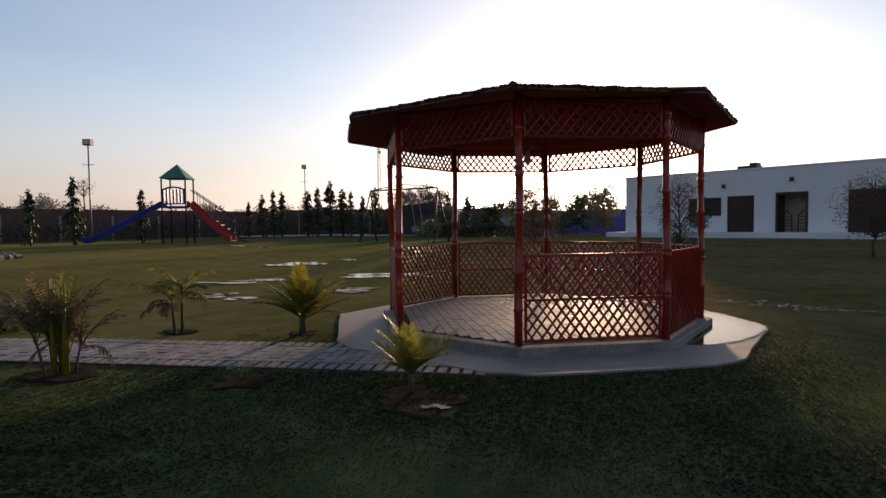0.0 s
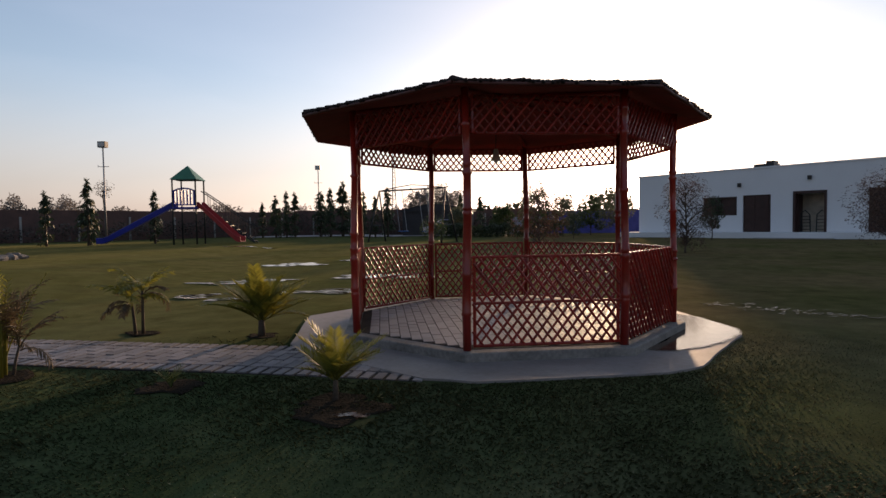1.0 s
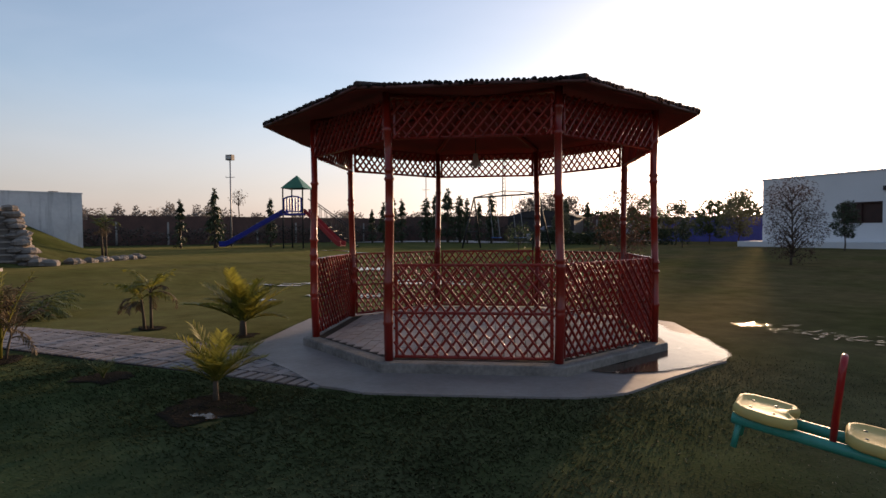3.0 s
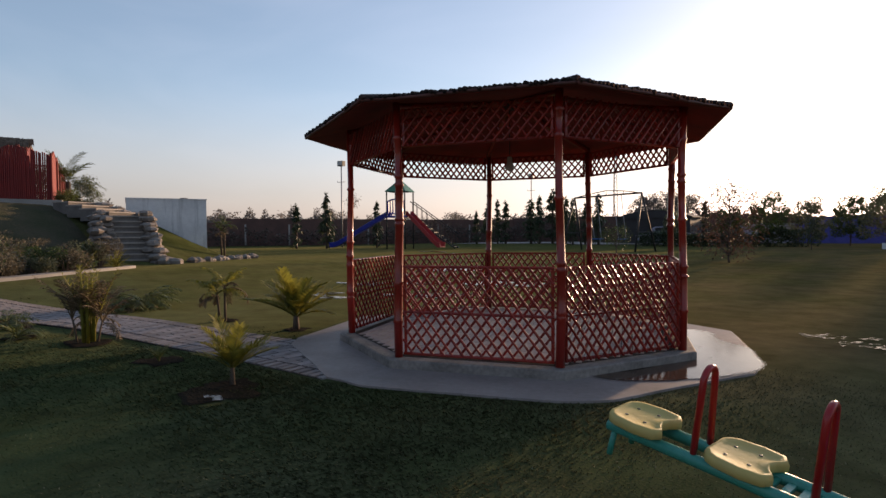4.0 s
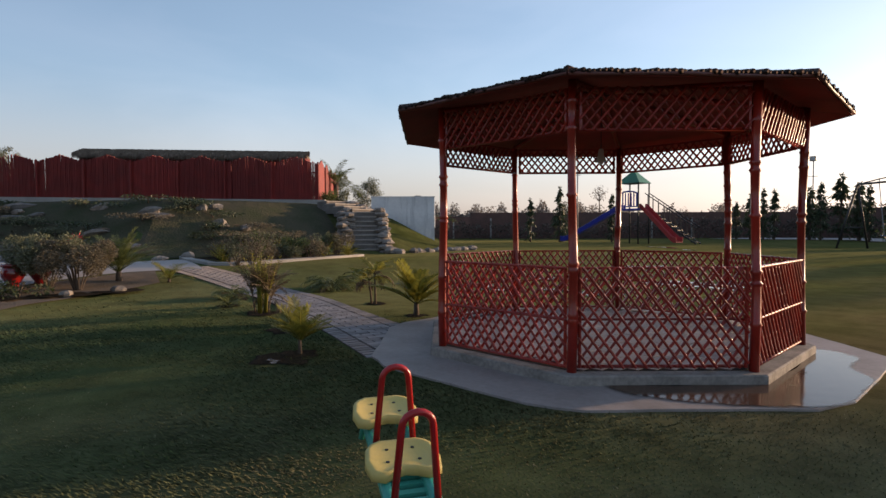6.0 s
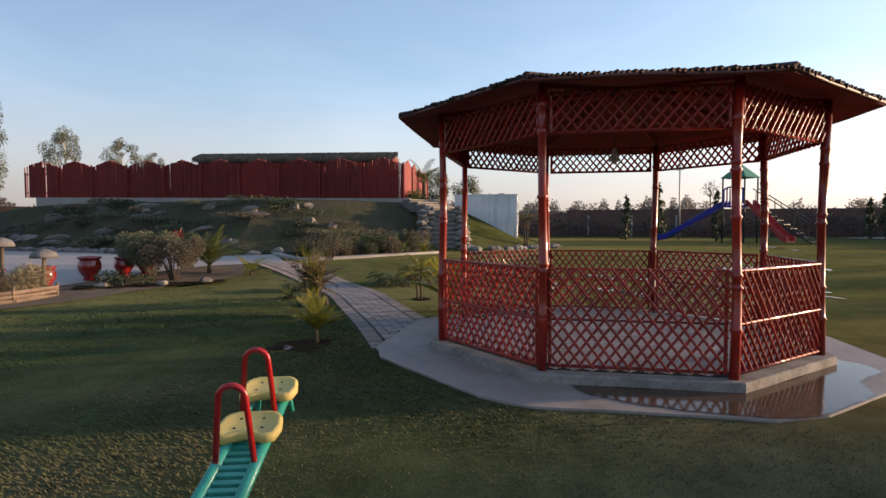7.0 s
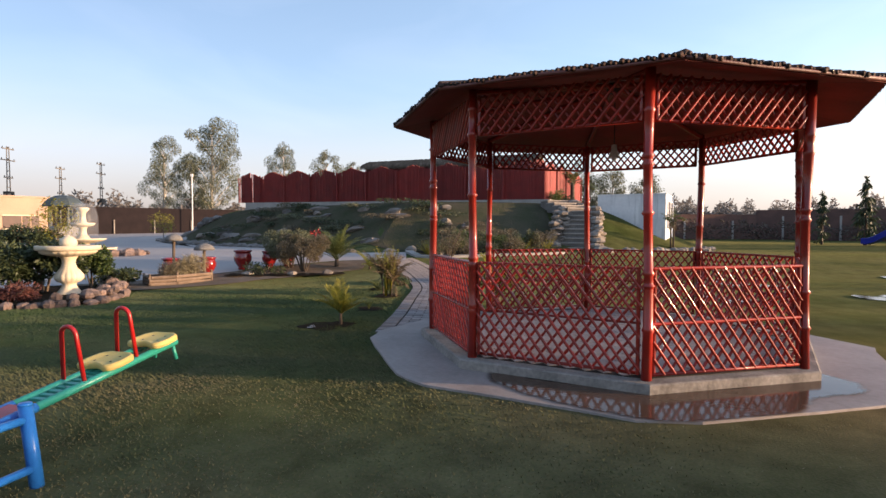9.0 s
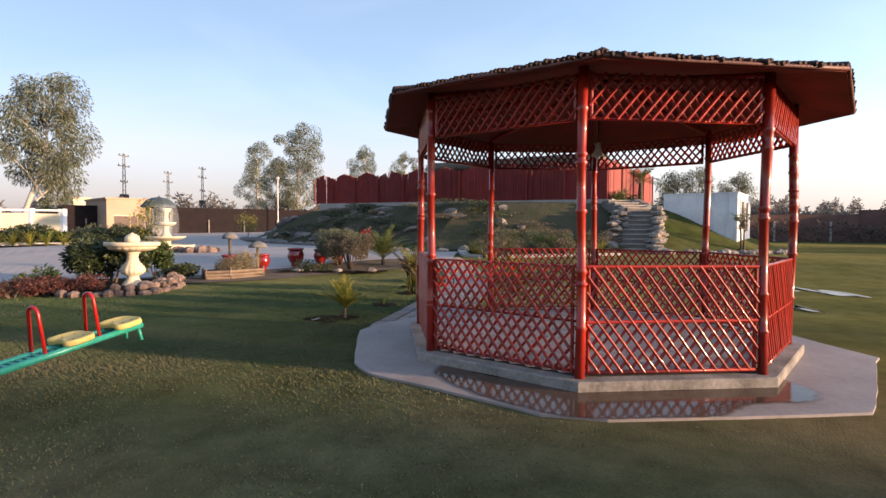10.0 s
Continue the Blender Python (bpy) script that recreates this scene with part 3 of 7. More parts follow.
FLOOR, RAIL, STRIP, EAVE = 0.105, 0.985, 2.13, 2.482
RC, RR, RTH = (1.18, 7.89), 2.49, -99.8


def ring(k, r, c=PC, th=PTH):
    a = radians(th + 45 * k)
    return c[0] + r * math.cos(a), c[1] + r * math.sin(a)


def unit_rod(name, material, sides=6, knots=True):
    rings, rng = [], random.Random(5)
    zs = [0, 0.12, 0.135, 0.15, 0.36, 0.375, 0.39, 0.62, 0.635, 0.65, 0.86, 0.875, 0.89, 1.0] if knots else [0, 1.0]
    for i, z in enumerate(zs):
        r = 1.18 if knots and i % 3 == 2 and i < 13 else 1.0
        rings.append([(r * math.cos(2 * math.pi * k / sides), r * math.sin(2 * math.pi * k / sides), z) for k in range(sides)])
    return Mesh().rings(rings).data(name, material, True)


slat_data = unit_rod("slat", M["red"])
pole_data = unit_rod("roof_cane", M["roofpole"], 8, False)

rnga = random.Random(14)
apron_edge = []
for k in range(8):
    (ax, ay), (bx, by) = ring(k, 2.8), ring(k + 1, 2.8)
    for i in range(9):
        t = i / 9
        j = rnga.uniform(-0.006, 0.006) + 0.016 * math.sin(k * 2.3 + t * 4.1) - 0.012 - (0.09 if i == 0 and k in (0, 1, 2, 7) else 0.0)
        x, y = ax + (bx - ax) * t, ay + (by - ay) * t
        q = 1 + j / math.hypot(x - PC[0], y - PC[1])
        apron_edge.append((PC[0] + (x - PC[0]) * q, PC[1] + (y - PC[1]) * q))
apron = single("pavement", Mesh().prism(apron_edge, -0.1, 0.02, 0.003), M["apron"], "pale screed apron round the pavilion, partly under water", "pavement", kind="structure")

gazebo = base("gazebo", (0, 0, 0), "octagonal red bamboo pavilion with lattice sides on a concrete plinth", "gazebo")
slab = Mesh().prism([ring(k, 2.14) for k in range(8)], -0.05, FLOOR, 0.014)
plinth = part("plinth", slab, M["concrete"], gazebo, "worn grey concrete plinth")
floor_mesh = Mesh().prism([ring(k, 1.97) for k in range(8)], FLOOR - 0.02, FLOOR + 0.004)
floor_bed = part("floor_screed", floor_mesh, M["mortar"], gazebo, "brick-paved floor in pale mortar")
brick_data = Mesh().box(-0.5, -0.5, -0.02, 0.5, 0.5, 0.006).data("floor_brick", M["floor"])
rngf = random.Random(19)
turn_f = radians(PTH + 22.5)
far_bricks = Mesh()
for j in range(-19, 20):
    for i in range(-10, 11):
        u, w = (i + 0.5 * (j % 2)) * 0.22, j * 0.11
        if max(abs(u * math.cos(radians(45 * s)) + w * math.sin(radians(45 * s))) for s in range(4)) > 1.97 * math.cos(radians(22.5)) - 0.075:
            continue
        m = Matrix.LocRotScale((PC[0] + u * math.cos(turn_f) - w * math.sin(turn_f), PC[1] + u * math.sin(turn_f) + w * math.cos(turn_f), FLOOR + 0.004 + rngf.uniform(-0.002, 0.002)), Euler((rngf.uniform(-0.008, 0.008), rngf.uniform(-0.008, 0.008), turn_f)), Vector((0.21, 0.101, 1)))
        if m.translation.y < PC[1] + 0.45:
            ob = new("floor_brick", brick_data)
            ob.parent = floor_bed
            ob.matrix_basis = m
        else:
            far_bricks.box(-0.5, -0.5, -0.02, 0.5, 0.5, 0.006, m)
tagged(part("floor_bricks", far_bricks, M["floor"], floor_bed), kind="stuff")

rng = random.Random(11)
post_xy = [ring(k, PR) for k in range(8)]
for k, (x, y) in enumerate(post_xy):
    pts, rad, z = [], [], FLOOR
    top = EAVE + 0.06
    kn = [FLOOR + 0.03 + rng.uniform(0.22, 0.5) * (i + 1) * 0.9 for i in range(8)]
    zs = sorted([FLOOR] + [q + d for q in kn if q < top - 0.05 for d in (-0.022, 0.0, 0.022)] + [top])
    bend = rng.uniform(0, 6.28)
    for z in zs:
        s = 0.010 * math.sin((z - FLOOR) * 2.6 + bend)
        pts.append((x + s, y + s * 0.6, z))
        rad.append(0.050 if any(abs(z - q) < 0.004 for q in kn) else 0.0385 + 0.004 * math.sin(z * 2 + k))
    part("post", Mesh().tube(pts, rad, 12), M["red"], gazebo, smooth=True)


def lattice(a, b, z0, z1, lean, gap, r, rails, flip, parent, rail_out=0.008):
    """A panel between two posts: two layers of leaning slats and its rails."""
    a, b = Vector((*a, 0)), Vector((*b, 0))
    along = (b - a).normalized()
    out = Vector((along.y, -along.x, 0))
    if (a + b) .xy.dot(out.xy) * 0.5 - Vector(PC).dot(out.xy) < 0:
        out = -out
    a, b = a + along * 0.05, b - along * 0.05
    wide, high = (b - a).length, z1 - z0
    frame_ = part("lattice_panel", Mesh().tube([a + out * rail_out + Vector((0, 0, rails[0])), b + out * rail_out + Vector((0, 0, rails[0]))], r * 1.2, 8), M["red"], parent, smooth=True)
    for e in (a + along * 0.015, b - along * 0.015):
        rod_between("stile", slat_data, e + Vector((0, 0, z0)), e + Vector((0, 0, z1)), r * 1.3, frame_)
    for z in rails[1:]:
        p, q = a + Vector((0, 0, z)), b + Vector((0, 0, z))
        rod_between("rail", slat_data, p + out * rail_out, q + out * rail_out, r * (1.2 if rail_out > 0 else 0.9), frame_)
    for layer in (0, 1):
        s = 1 if (layer == 0) != flip else -1
        off = out * (0.013 if layer == 0 else -0.013)
        run = lean * high
        u = -run + (gap * 0.3)
        while u < wide:
            # from (u, 0) up to (u + run, high), clipped to the panel's width
            t0, t1 = max(0.0, -u / run), min(1.0, (wide - u) / run)
            if t1 - t0 > 0.08:
                j = rng.uniform(-0.008, 0.008)
                p0, p1 = u + run * t0, u + run * t1
                if s < 0:
                    p0, p1 = wide - p0, wide - p1
                A = a + along * (p0 + j) + Vector((0, 0, z0 + high * t0)) + off
                B = a + along * (p1 + j) + Vector((0, 0, z0 + high * t1)) + off
                rod_between("slat", slat_data, A, B, r * rng.uniform(0.88, 1.12), frame_)
            u += gap * rng.uniform(0.94, 1.06)
    return frame_


for k in range(8):
    a, b = post_xy[k], post_xy[(k + 1) % 8]
    if k != 7:
        # on two sides the rails run behind the slats
        lattice(a, b, FLOOR + 0.035, RAIL, 0.76, 0.097, 0.0122, (FLOOR + 0.04, (FLOOR + RAIL) / 2, RAIL - 0.005), True, gazebo, -0.03 if k in (1, 5) else 0.008)
    lattice(a, b, STRIP, EAVE, 0.85, 0.096, 0.0128, (STRIP + 0.005, EAVE - 0.01), False, gazebo, -0.02)

# roof: a boarded underside, canes laid up the slope, a rod along each eave
SLOPE = math.tan(radians(12))
apex_z = EAVE + SLOPE * RR * math.cos(radians(22.5))
boss = Mesh().lathe([(0.08, apex_z - 0.14), (0.1, apex_z - 0.1), (0.1, apex_z - 0.02), (0.05, apex_z + 0.02)], 12, (RC[0], RC[1], 0))
roof = part("roof", boss, M["roofpole"], gazebo, "low eight-sided roof of canes over reed matting")
# the hand-built eaves are not quite regular
SAG = {0: (0.033, -0.042, 0.004), 1: (0.002, -0.044, 0.014), 2: (0.018, -0.014, -0.002), 3: (0.0, 0.0, -0.01), 7: (0.012, -0.008, -0.022)}
corners = []
for k in range(8):
    dx, dy, dz = SAG.get(k, (0.0, 0.0, -0.01))
    x, y = ring(k, RR, RC, RTH)
    corners.append((x + dx, y + dy, EAVE + dz))
for k in range(8):
    (ax, ay, az_), (bx, by, bz_) = corners[k], corners[(k + 1) % 8]
    t = 0.018
    part("roof_mat", Mesh().rings([[(ax, ay, az_ - t), (bx, by, bz_ - t), (*RC, apex_z - t)], [(ax, ay, az_), (bx, by, bz_), (*RC, apex_z)]]), M["mat_under"], roof)
for k in range(8):
    A, B = Vector(corners[k]), Vector(corners[(k + 1) % 8])
    mid, apex = (A + B) / 2, Vector((*RC, apex_z))
    along, up = (B - A).normalized(), (apex - mid)
    n = 44
    half = (B - A).length / 2
    nrm = along.cross(up).normalized()
    if nrm.z < 0:
        nrm = -nrm
    for i in range(n):
        u = (i + 0.5) / n * 2 - 1
        r = 0.0212 * rng.uniform(0.85, 1.1)
        p = mid + along * (u * half + rng.uniform(-0.006, 0.006)) + nrm * (r * 0.9 + 0.002 + rng.uniform(-0.004, 0.006))
        q = p + up * (1 - abs(u)) * 0.99
        over = up.normalized() * rng.uniform(0.0, 0.035)
        rod_between("roof_cane", pole_data, p - over, q + up * 0.004, r, roof)
    away = -up.normalized() * 0.012
    for drop, rr in ((0.002, 0.015),):
        bow = [A.lerp(B, q / 6) + away + Vector((0, 0, drop + rng.uniform(-0.006, 0.006))) for q in range(7)]
        part("eave_rod", Mesh().tube(bow, [rr * rng.uniform(0.85, 1.15) for _ in bow], 8), M["eave"], roof, smooth=True)
    rod_between("hip_cane", pole_data, A + nrm * 0.02, apex + nrm * 0.03, 0.04, roof)
    # rafter under each hip
    rod_between("rafter", slat_data, Vector((*post_xy[k], EAVE + 0.03)), apex - Vector((0, 0, 0.06)), 0.03, roof)

lamp = base("pendant_lamp", (RC[0], RC[1], 2.08), "small bell-shaped lamp hanging from the pavilion roof", "lamp")
part("cord", Mesh().tube([(0, 0, 0.16), (0, 0, apex_z - 2.08 - 0.02)], 0.006, 6), M["iron"], lamp)
part("shade", Mesh().lathe([(0.02, 0.17), (0.03, 0.16), (0.035, 0.10), (0.055, 0.05), (0.075, 0.02), (0.07, 0.018), (0.03, 0.05)], 16), M["glassy"], lamp, smooth=True)
part("bulb", Mesh().lathe([(0.012, 0.05), (0.028, 0.03), (0.03, 0.01), (0.018, -0.012), (0.004, -0.018)], 12), M["glassy"], lamp, smooth=True)


def puddle(points, z, label, sub=6, seed=1, wob=0.06, rim=0.03, follow=False):
    """An irregular sheet of standing water."""
    r2 = random.Random(seed)
    out = []
    n = len(points)
    for i in range(n):
        p0, p1, p2, p3 = (Vector(points[(i + d) % n]) for d in (-1, 0, 1, 2))
        for s in range(sub):
            t = s / sub
            q = 0.5 * ((2 * p1) + (p2 - p0) * t + (2 * p0 - 5 * p1 + 4 * p2 - p3) * t * t + (3 * p1 - p0 - 3 * p2 + p3) * t ** 3)
            out.append((q.x + r2.uniform(-wob, wob), q.y + r2.uniform(-wob, wob), z))
    # a shallow rim that fades out round the deeper water
    k = len(out)
    cut = sum(out[a][0] * out[(a + 1) % k][1] - out[(a + 1) % k][0] * out[a][1] for a in range(k))
    inner = []
    for a in range(k):
        p, q = Vector(out[a - 2]), Vector(out[(a + 2) % k])
        d = (q - p).normalized()
        nrm = Vector((-d.y, d.x, 0)) * (1 if cut > 0 else -1)
        inner.append(tuple(Vector(out[a]) + nrm * rim))
    if follow:
        out, inner = ([(p[0], p[1], ground_at(p[0], p[1]) + z) for p in row] for row in (out, inner))
    me = Mesh()
    me.rings([out, inner], caps=False)
    me.f.append(tuple(range(k, 2 * k)))
    data = me.data("puddle", M["water"])
    att = data.attributes.new("depth", "FLOAT", "POINT")
    att.data.foreach_set("value", [0.0] * k + [1.0] * k)
    return tagged(new("puddle", data), label, "puddle", "puddles", "structure")


def arc(r, a0, a1, n, c=PC):
    return [(c[0] + r * math.cos(radians(a0 + (a1 - a0) * i / (n - 1))), c[1] + r * math.sin(radians(a0 + (a1 - a0) * i / (n - 1)))) for i in range(n)]


WATER_EDGE = [(38, 2.36), (31, 2.5), (24, 2.43), (18, 2.42), (10, 2.6), (0, 2.64), (-8, 2.72), (-15, 2.72), (-22, 2.61), (-30, 2.5), (-38, 2.38), (-46, 2.24)]
puddle(arc(1.9, -50, 42, 9) + [arc(r, a, a, 2)[0] for a, r in WATER_EDGE], 0.0275, "brown rain water standing on the apron beside the plinth", wob=0.012, rim=0.09)

# ---- paths, kerbs, driveway ----
PATH_MID = [(0.55, 5.66), (-0.2, 5.76), (-1.0, 5.86), (-2.5, 6.0), (-4.6, 6.18), (-6.5, 6.05), (-8.2, 5.72), (-9.9, 5.2)]


def resample(points, step):
    pts = [Vector((*p, 0)) for p in points]
    fine_ = []
    for i in range(len(pts) - 1):
        p0, p1, p2, p3 = pts[max(i - 1, 0)], pts[i], pts[i + 1], pts[min(i + 2, len(pts) - 1)]
        for s in range(24):
            t = s / 24
            fine_.append(0.5 * ((2 * p1) + (p2 - p0) * t + (2 * p0 - 5 * p1 + 4 * p2 - p3) * t * t + (3 * p1 - p0 - 3 * p2 + p3) * t ** 3))
    fine_.append(pts[-1])
    out, left = [fine_[0]], step
    for a, b in zip(fine_, fine_[1:]):
        d = (b - a).length
        while left <= d:
            a = a + (b - a).normalized() * left
            d -= left
            out.append(a.copy())
            left = step
        left -= d
    return out


def ribbon(mid, half, lift, step=0.4, thick=0.06):
    pts = resample(mid, step)
    L, R, B1, B2 = [], [], [], []
    for i, p in enumerate(pts):
        d = (pts[min(i + 1, len(pts) - 1)] - pts[max(i - 1, 0)]).normalized()
        n = Vector((-d.y, d.x, 0))
        for s, top, low in ((1, L, B1), (-1, R, B2)):
            q = p + n * half * s
            z = ground_at(q.x, q.y) + lift
            top.append((q.x, q.y, z))
            low.append((q.x, q.y, z - thick))
    return Mesh().rings([[L[i], R[i], B2[i], B1[i]] for i in range(len(pts))])


garden_path = single("path", ribbon(PATH_MID, 0.53, 0.004), M["mortar"], "curved garden path of grey pavers with a soldier border", "path", kind="structure")
paver_data = Mesh().box(-0.5, -0.5, -0.02, 0.5, 0.5, 0.009).data("paver", M["paver"])
rngp = random.Random(4)
far_pavers = Mesh()
row_pts = resample(PATH_MID, 0.115)
for i, p in enumerate(row_pts):
    d = (row_pts[min(i + 1, len(row_pts) - 1)] - row_pts[max(i - 1, 0)]).normalized()
    n = Vector((-d.y, d.x, 0))
    ang = math.atan2(d.y, d.x)
    if math.hypot(p.x - PC[0], p.y - PC[1]) < 2.2:
        continue
    # a soldier course along each edge, set off from the field by a wide dark joint
    cells = [(-0.435, 0.18, 0.078), (0.435, 0.18, 0.078)]
    o = 0.0 if i % 2 else 0.13
    u = -0.32 + (o - 0.13)
    while u < 0.32:
        a, b = max(u, -0.32), min(u + 0.255, 0.32)
        if b - a > 0.05:
            cells.append(((a + b) / 2, b - a - 0.012, 0.103))
        u += 0.262
    for c, w, deep in cells:
        q = p + n * c
        if math.hypot(q.x - PC[0], q.y - PC[1]) < 2.5:
            continue
        m = Matrix.LocRotScale((q.x, q.y, ground_at(q.x, q.y) + 0.006 + rngp.uniform(-0.003, 0.003)), Euler((rngp.uniform(-0.01, 0.01), rngp.uniform(-0.01, 0.01), ang + rngp.uniform(-0.03, 0.03))), Vector((deep, w, 1)))
        if q.x < -5.4:
            far_pavers.box(-0.5, -0.5, -0.02, 0.5, 0.5, 0.009, m)
            continue
        ob = new("paver", paver_data)
        ob.parent = garden_path
        ob.matrix_basis = m
tagged(part("far_pavers", far_pavers, M["paver"], garden_path), kind="stuff")

single("kerb", ribbon([(-13.0, 5.6), (-11.6, 5.75), (-10.4, 6.0), (-10.45, 7.2), (-11.2, 9.6), (-12.0, 11.2)], 0.14, 0.06, 0.5, 0.2), M["kerb"], "pale concrete kerb in front of the planting bed", "kerb", kind="structure")


def sheet(near, far, cols, rows_, lift):
    me = Mesh()
    a = resample(near, 0.25)
    b = resample(far, 0.25)
    grid = []
    for j in range(cols + 1):
        p, q = a[min(int(j / cols * (len(a) - 1)), len(a) - 1)], b[min(int(j / cols * (len(b) - 1)), len(b) - 1)]
        col = []
        for i in range(rows_ + 1):
            w = p.lerp(q, i / rows_)
            col.append((w.x, w.y, ground_at(w.x, w.y) + lift))
        grid.append(col)
    return me.rings(grid, caps=False, closed=False)


driveway = single("road", sheet([(-9.6, 5.5), (-9.5, 3.7), (-8.6, 2.1), (-7.5, 0.8), (-6.4, -0.6), (-5.3, -2.1), (-3.5, -4.6), (0, -8), (4, -14)], [(-12.7, 5.5), (-12.5, 3.2), (-17.8, -1.3), (-21.1, -4.8), (-26.3, -8.6), (-29.6, -10.8), (-36, -12.6), (-48, -15.6), (-58, -18), (-62, -36), (-38, -29), (-18.5, -13.6), (-14.5, -14.6), (-10, -20), (-4, -28)], 70, 24, 0.02), M["drive"], "pale grey paved driveway beside the lawn", "driveway", kind="structure")
EARTH_EDGE = [(-8.0, 4.3), (-7.2, 3.3), (-6.75, 2.6), (-6.34, 1.96), (-5.65, 1.48), (-5.0, 0.8), (-4.4, 0.05), (-4.2, -0.6)]
single("ground_strip", sheet(EARTH_EDGE, [(-9.7, 4.4), (-9.3, 3.4), (-8.6, 2.2), (-7.6, 1.0), (-7.0, 0.2), (-6.5, -0.5), (-5.9, -1.3), (-5.3, -2.0)], 30, 8, 0.012), M["earth"], "strip of bare trodden earth between lawn and driveway", "ground", kind="structure")
single("pavement", sheet([(-20, 46.0), (-9, 48.5), (-1, 49.5)], [(-20, 54), (-8, 57), (0, 58.5)], 14, 4, 0.03), M["apron"], "pale paved strip before the far boundary wall", "pavement", kind="structure")

rngr = random.Random(8)


def rock_row(points, size, label, jitter=0.08, lift=0.4, material="rock", stack=1, group="edging stones"):
    for p in points:
        for s in range(stack):
            sx, sy, sz = size * rngr.uniform(0.7, 1.3), size * rngr.uniform(0.6, 1.0), size * rngr.uniform(0.4, 0.75)
            x, y = p[0] + rngr.uniform(-jitter, jitter), p[1] + rngr.uniform(-jitter, jitter)
            z = (p[2] if len(p) > 2 else ground_at(x, y)) + sz * lift + s * size * 0.95
            single("rock", Mesh().stone((0, 0, 0), sx, sy, sz, rngr, rngr.uniform(0, 3)), M[material], label, "rock", group=group, smooth=False, at=(x, y, z))


def line(a, b, n):
    return [(a[0] + (b[0] - a[0]) * i / (n - 1), a[1] + (b[1] - a[1]) * i / (n - 1)) for i in range(n)]


# ---- the mound: stairs, rocks, slabs ----
STAIRS = [(Vector((-13.26, 11.84)), Vector((-14.68, 12.46)), 0.40, 2.0, 9), (Vector((-14.68, 12.46)), Vector((-16.9, 11.9)), 2.0, 2.5, 4)]
stairs = base("stairs", (0, 0, 0), "grey stone garden stairs climbing the grass mound", "stairs", kind="structure")
for foot_, head_, zlow, zhigh, steps in STAIRS:
    sd = (head_ - foot_).normalized()
    run, rise = (head_ - foot_).length / steps, (zhigh - zlow) / steps
    for i in range(steps):
        c = foot_ + sd * (run * (i + 0.5))
        m = Matrix.Translation((c.x, c.y + rngr.uniform(-0.02, 0.02), zlow + rise * i)) @ Matrix.Rotation(math.atan2(sd.y, sd.x) + rngr.uniform(-0.03, 0.03), 4, "Z")
        st = part("step", Mesh().box(-run * 0.5, -0.52, -0.3, run * 0.62, 0.52, rise - 0.045, m), M["riser"], stairs, "dark stone riser")
        part("tread", Mesh().box(-run * 0.5 - 0.035, -0.54, rise - 0.044, run * 0.64, 0.54, rise, m), M["step"], st, "worn pale stone tread")
    sn = Vector((-sd.y, sd.x))
    long_ = (head_ - foot_).length
    cnt = 9 if steps > 5 else 7
    for side in (-1, 1):
        for i in range(cnt):
            if steps < 5 and side > 0 and i > 0:
                continue
            t = (i + 0.2) / cnt
            c = foot_ + sd * (t * long_ * (1.0 if steps > 5 else 0.8) - 0.12) + sn * side * (0.74 + 0.06 * math.sin(i * 2.1))
            top = zlow + t * (zhigh - zlow) + (0.22 if steps > 5 else -0.1)
            z = max(ground_at(c.x, c.y) - 0.1, top - 1.1)
            while z < top:
                sz = rngr.uniform(0.07, 0.13)
                single("rock", Mesh().stone((0, 0, 0), rngr.uniform(0.19, 0.32), rngr.uniform(0.17, 0.27), sz, rngr, rngr.uniform(-0.7, 0.7), 0.22), M["rock"], "flat weathered stone in the dry wall beside the garden stairs", "rock", group="stair wall stones", at=(c.x + rngr.uniform(-0.09, 0.09), c.y + rngr.uniform(-0.1, 0.1), z + sz), turn=math.degrees(math.atan2(sd.y, sd.x)))
                z += sz * 1.7
rock_row([(-12.75, 12.6), (-12.55, 12.85)], 0.3, "large pale boulder at the foot of the garden stairs", group="stair wall stones")
rock_row(line((-12.7, 13.6), (-13.7, 17.1), 16), 0.19, "rough edging stone at the foot of the mound")
rock_row(line((-13.7, 17.1), (-15.0, 18.2), 5), 0.22, "rough edging stone at the foot of the mound")
rock_row(line((-21.1, -4.8), (-26.2, -8.4), 22) + line((-21.4, -4.4), (-26.4, -8.0), 13) + line((-26.3, -8.5), (-29.6, -10.3), 18) + line((-29.6, -10.3), (-33.0, -9.4), 10), 0.24, "dark edging stone between driveway and mound", material="slate")
rock_row(line((-12.7, 3.2), (-17.8, -1.1), 24) + line((-12.9, 3.5), (-17.9, -0.8), 18) + line((-18.0, -1.3), (-20.8, -4.5), 14), 0.19, "dark edging stone between driveway and mound", material="slate")
rock_row(line((-29.2, -6.6), (-30.8, -9.4), 8), 0.42, "dark slab stone stepping down the mound", material="slate")
for i in range(150):
    x, y = rngr.uniform(-26, -13.8), rngr.uniform(-7.5, 8.4)
    if not 0.9 < float(inside_depth(x, y, MOUND)) < 3.8:
        continue
    sl = Mesh().stone((0, 0, 0), rngr.uniform(0.2, 0.6), rngr.uniform(0.12, 0.26), rngr.uniform(0.1, 0.2), rngr, rngr.uniform(-0.5, 0.5) + 1.2, 0.36)
    sl.v = [(vx, vy, vz + 0.35 * vx) for vx, vy, vz in sl.v]
    single("slab_stone", sl, M["slate" if rngr.random() < 0.75 else "rock"], "flat slab stone bedded in the mound's slope", "rock", group="mound slabs", at=(x, y, ground_at(x, y) + 0.02))

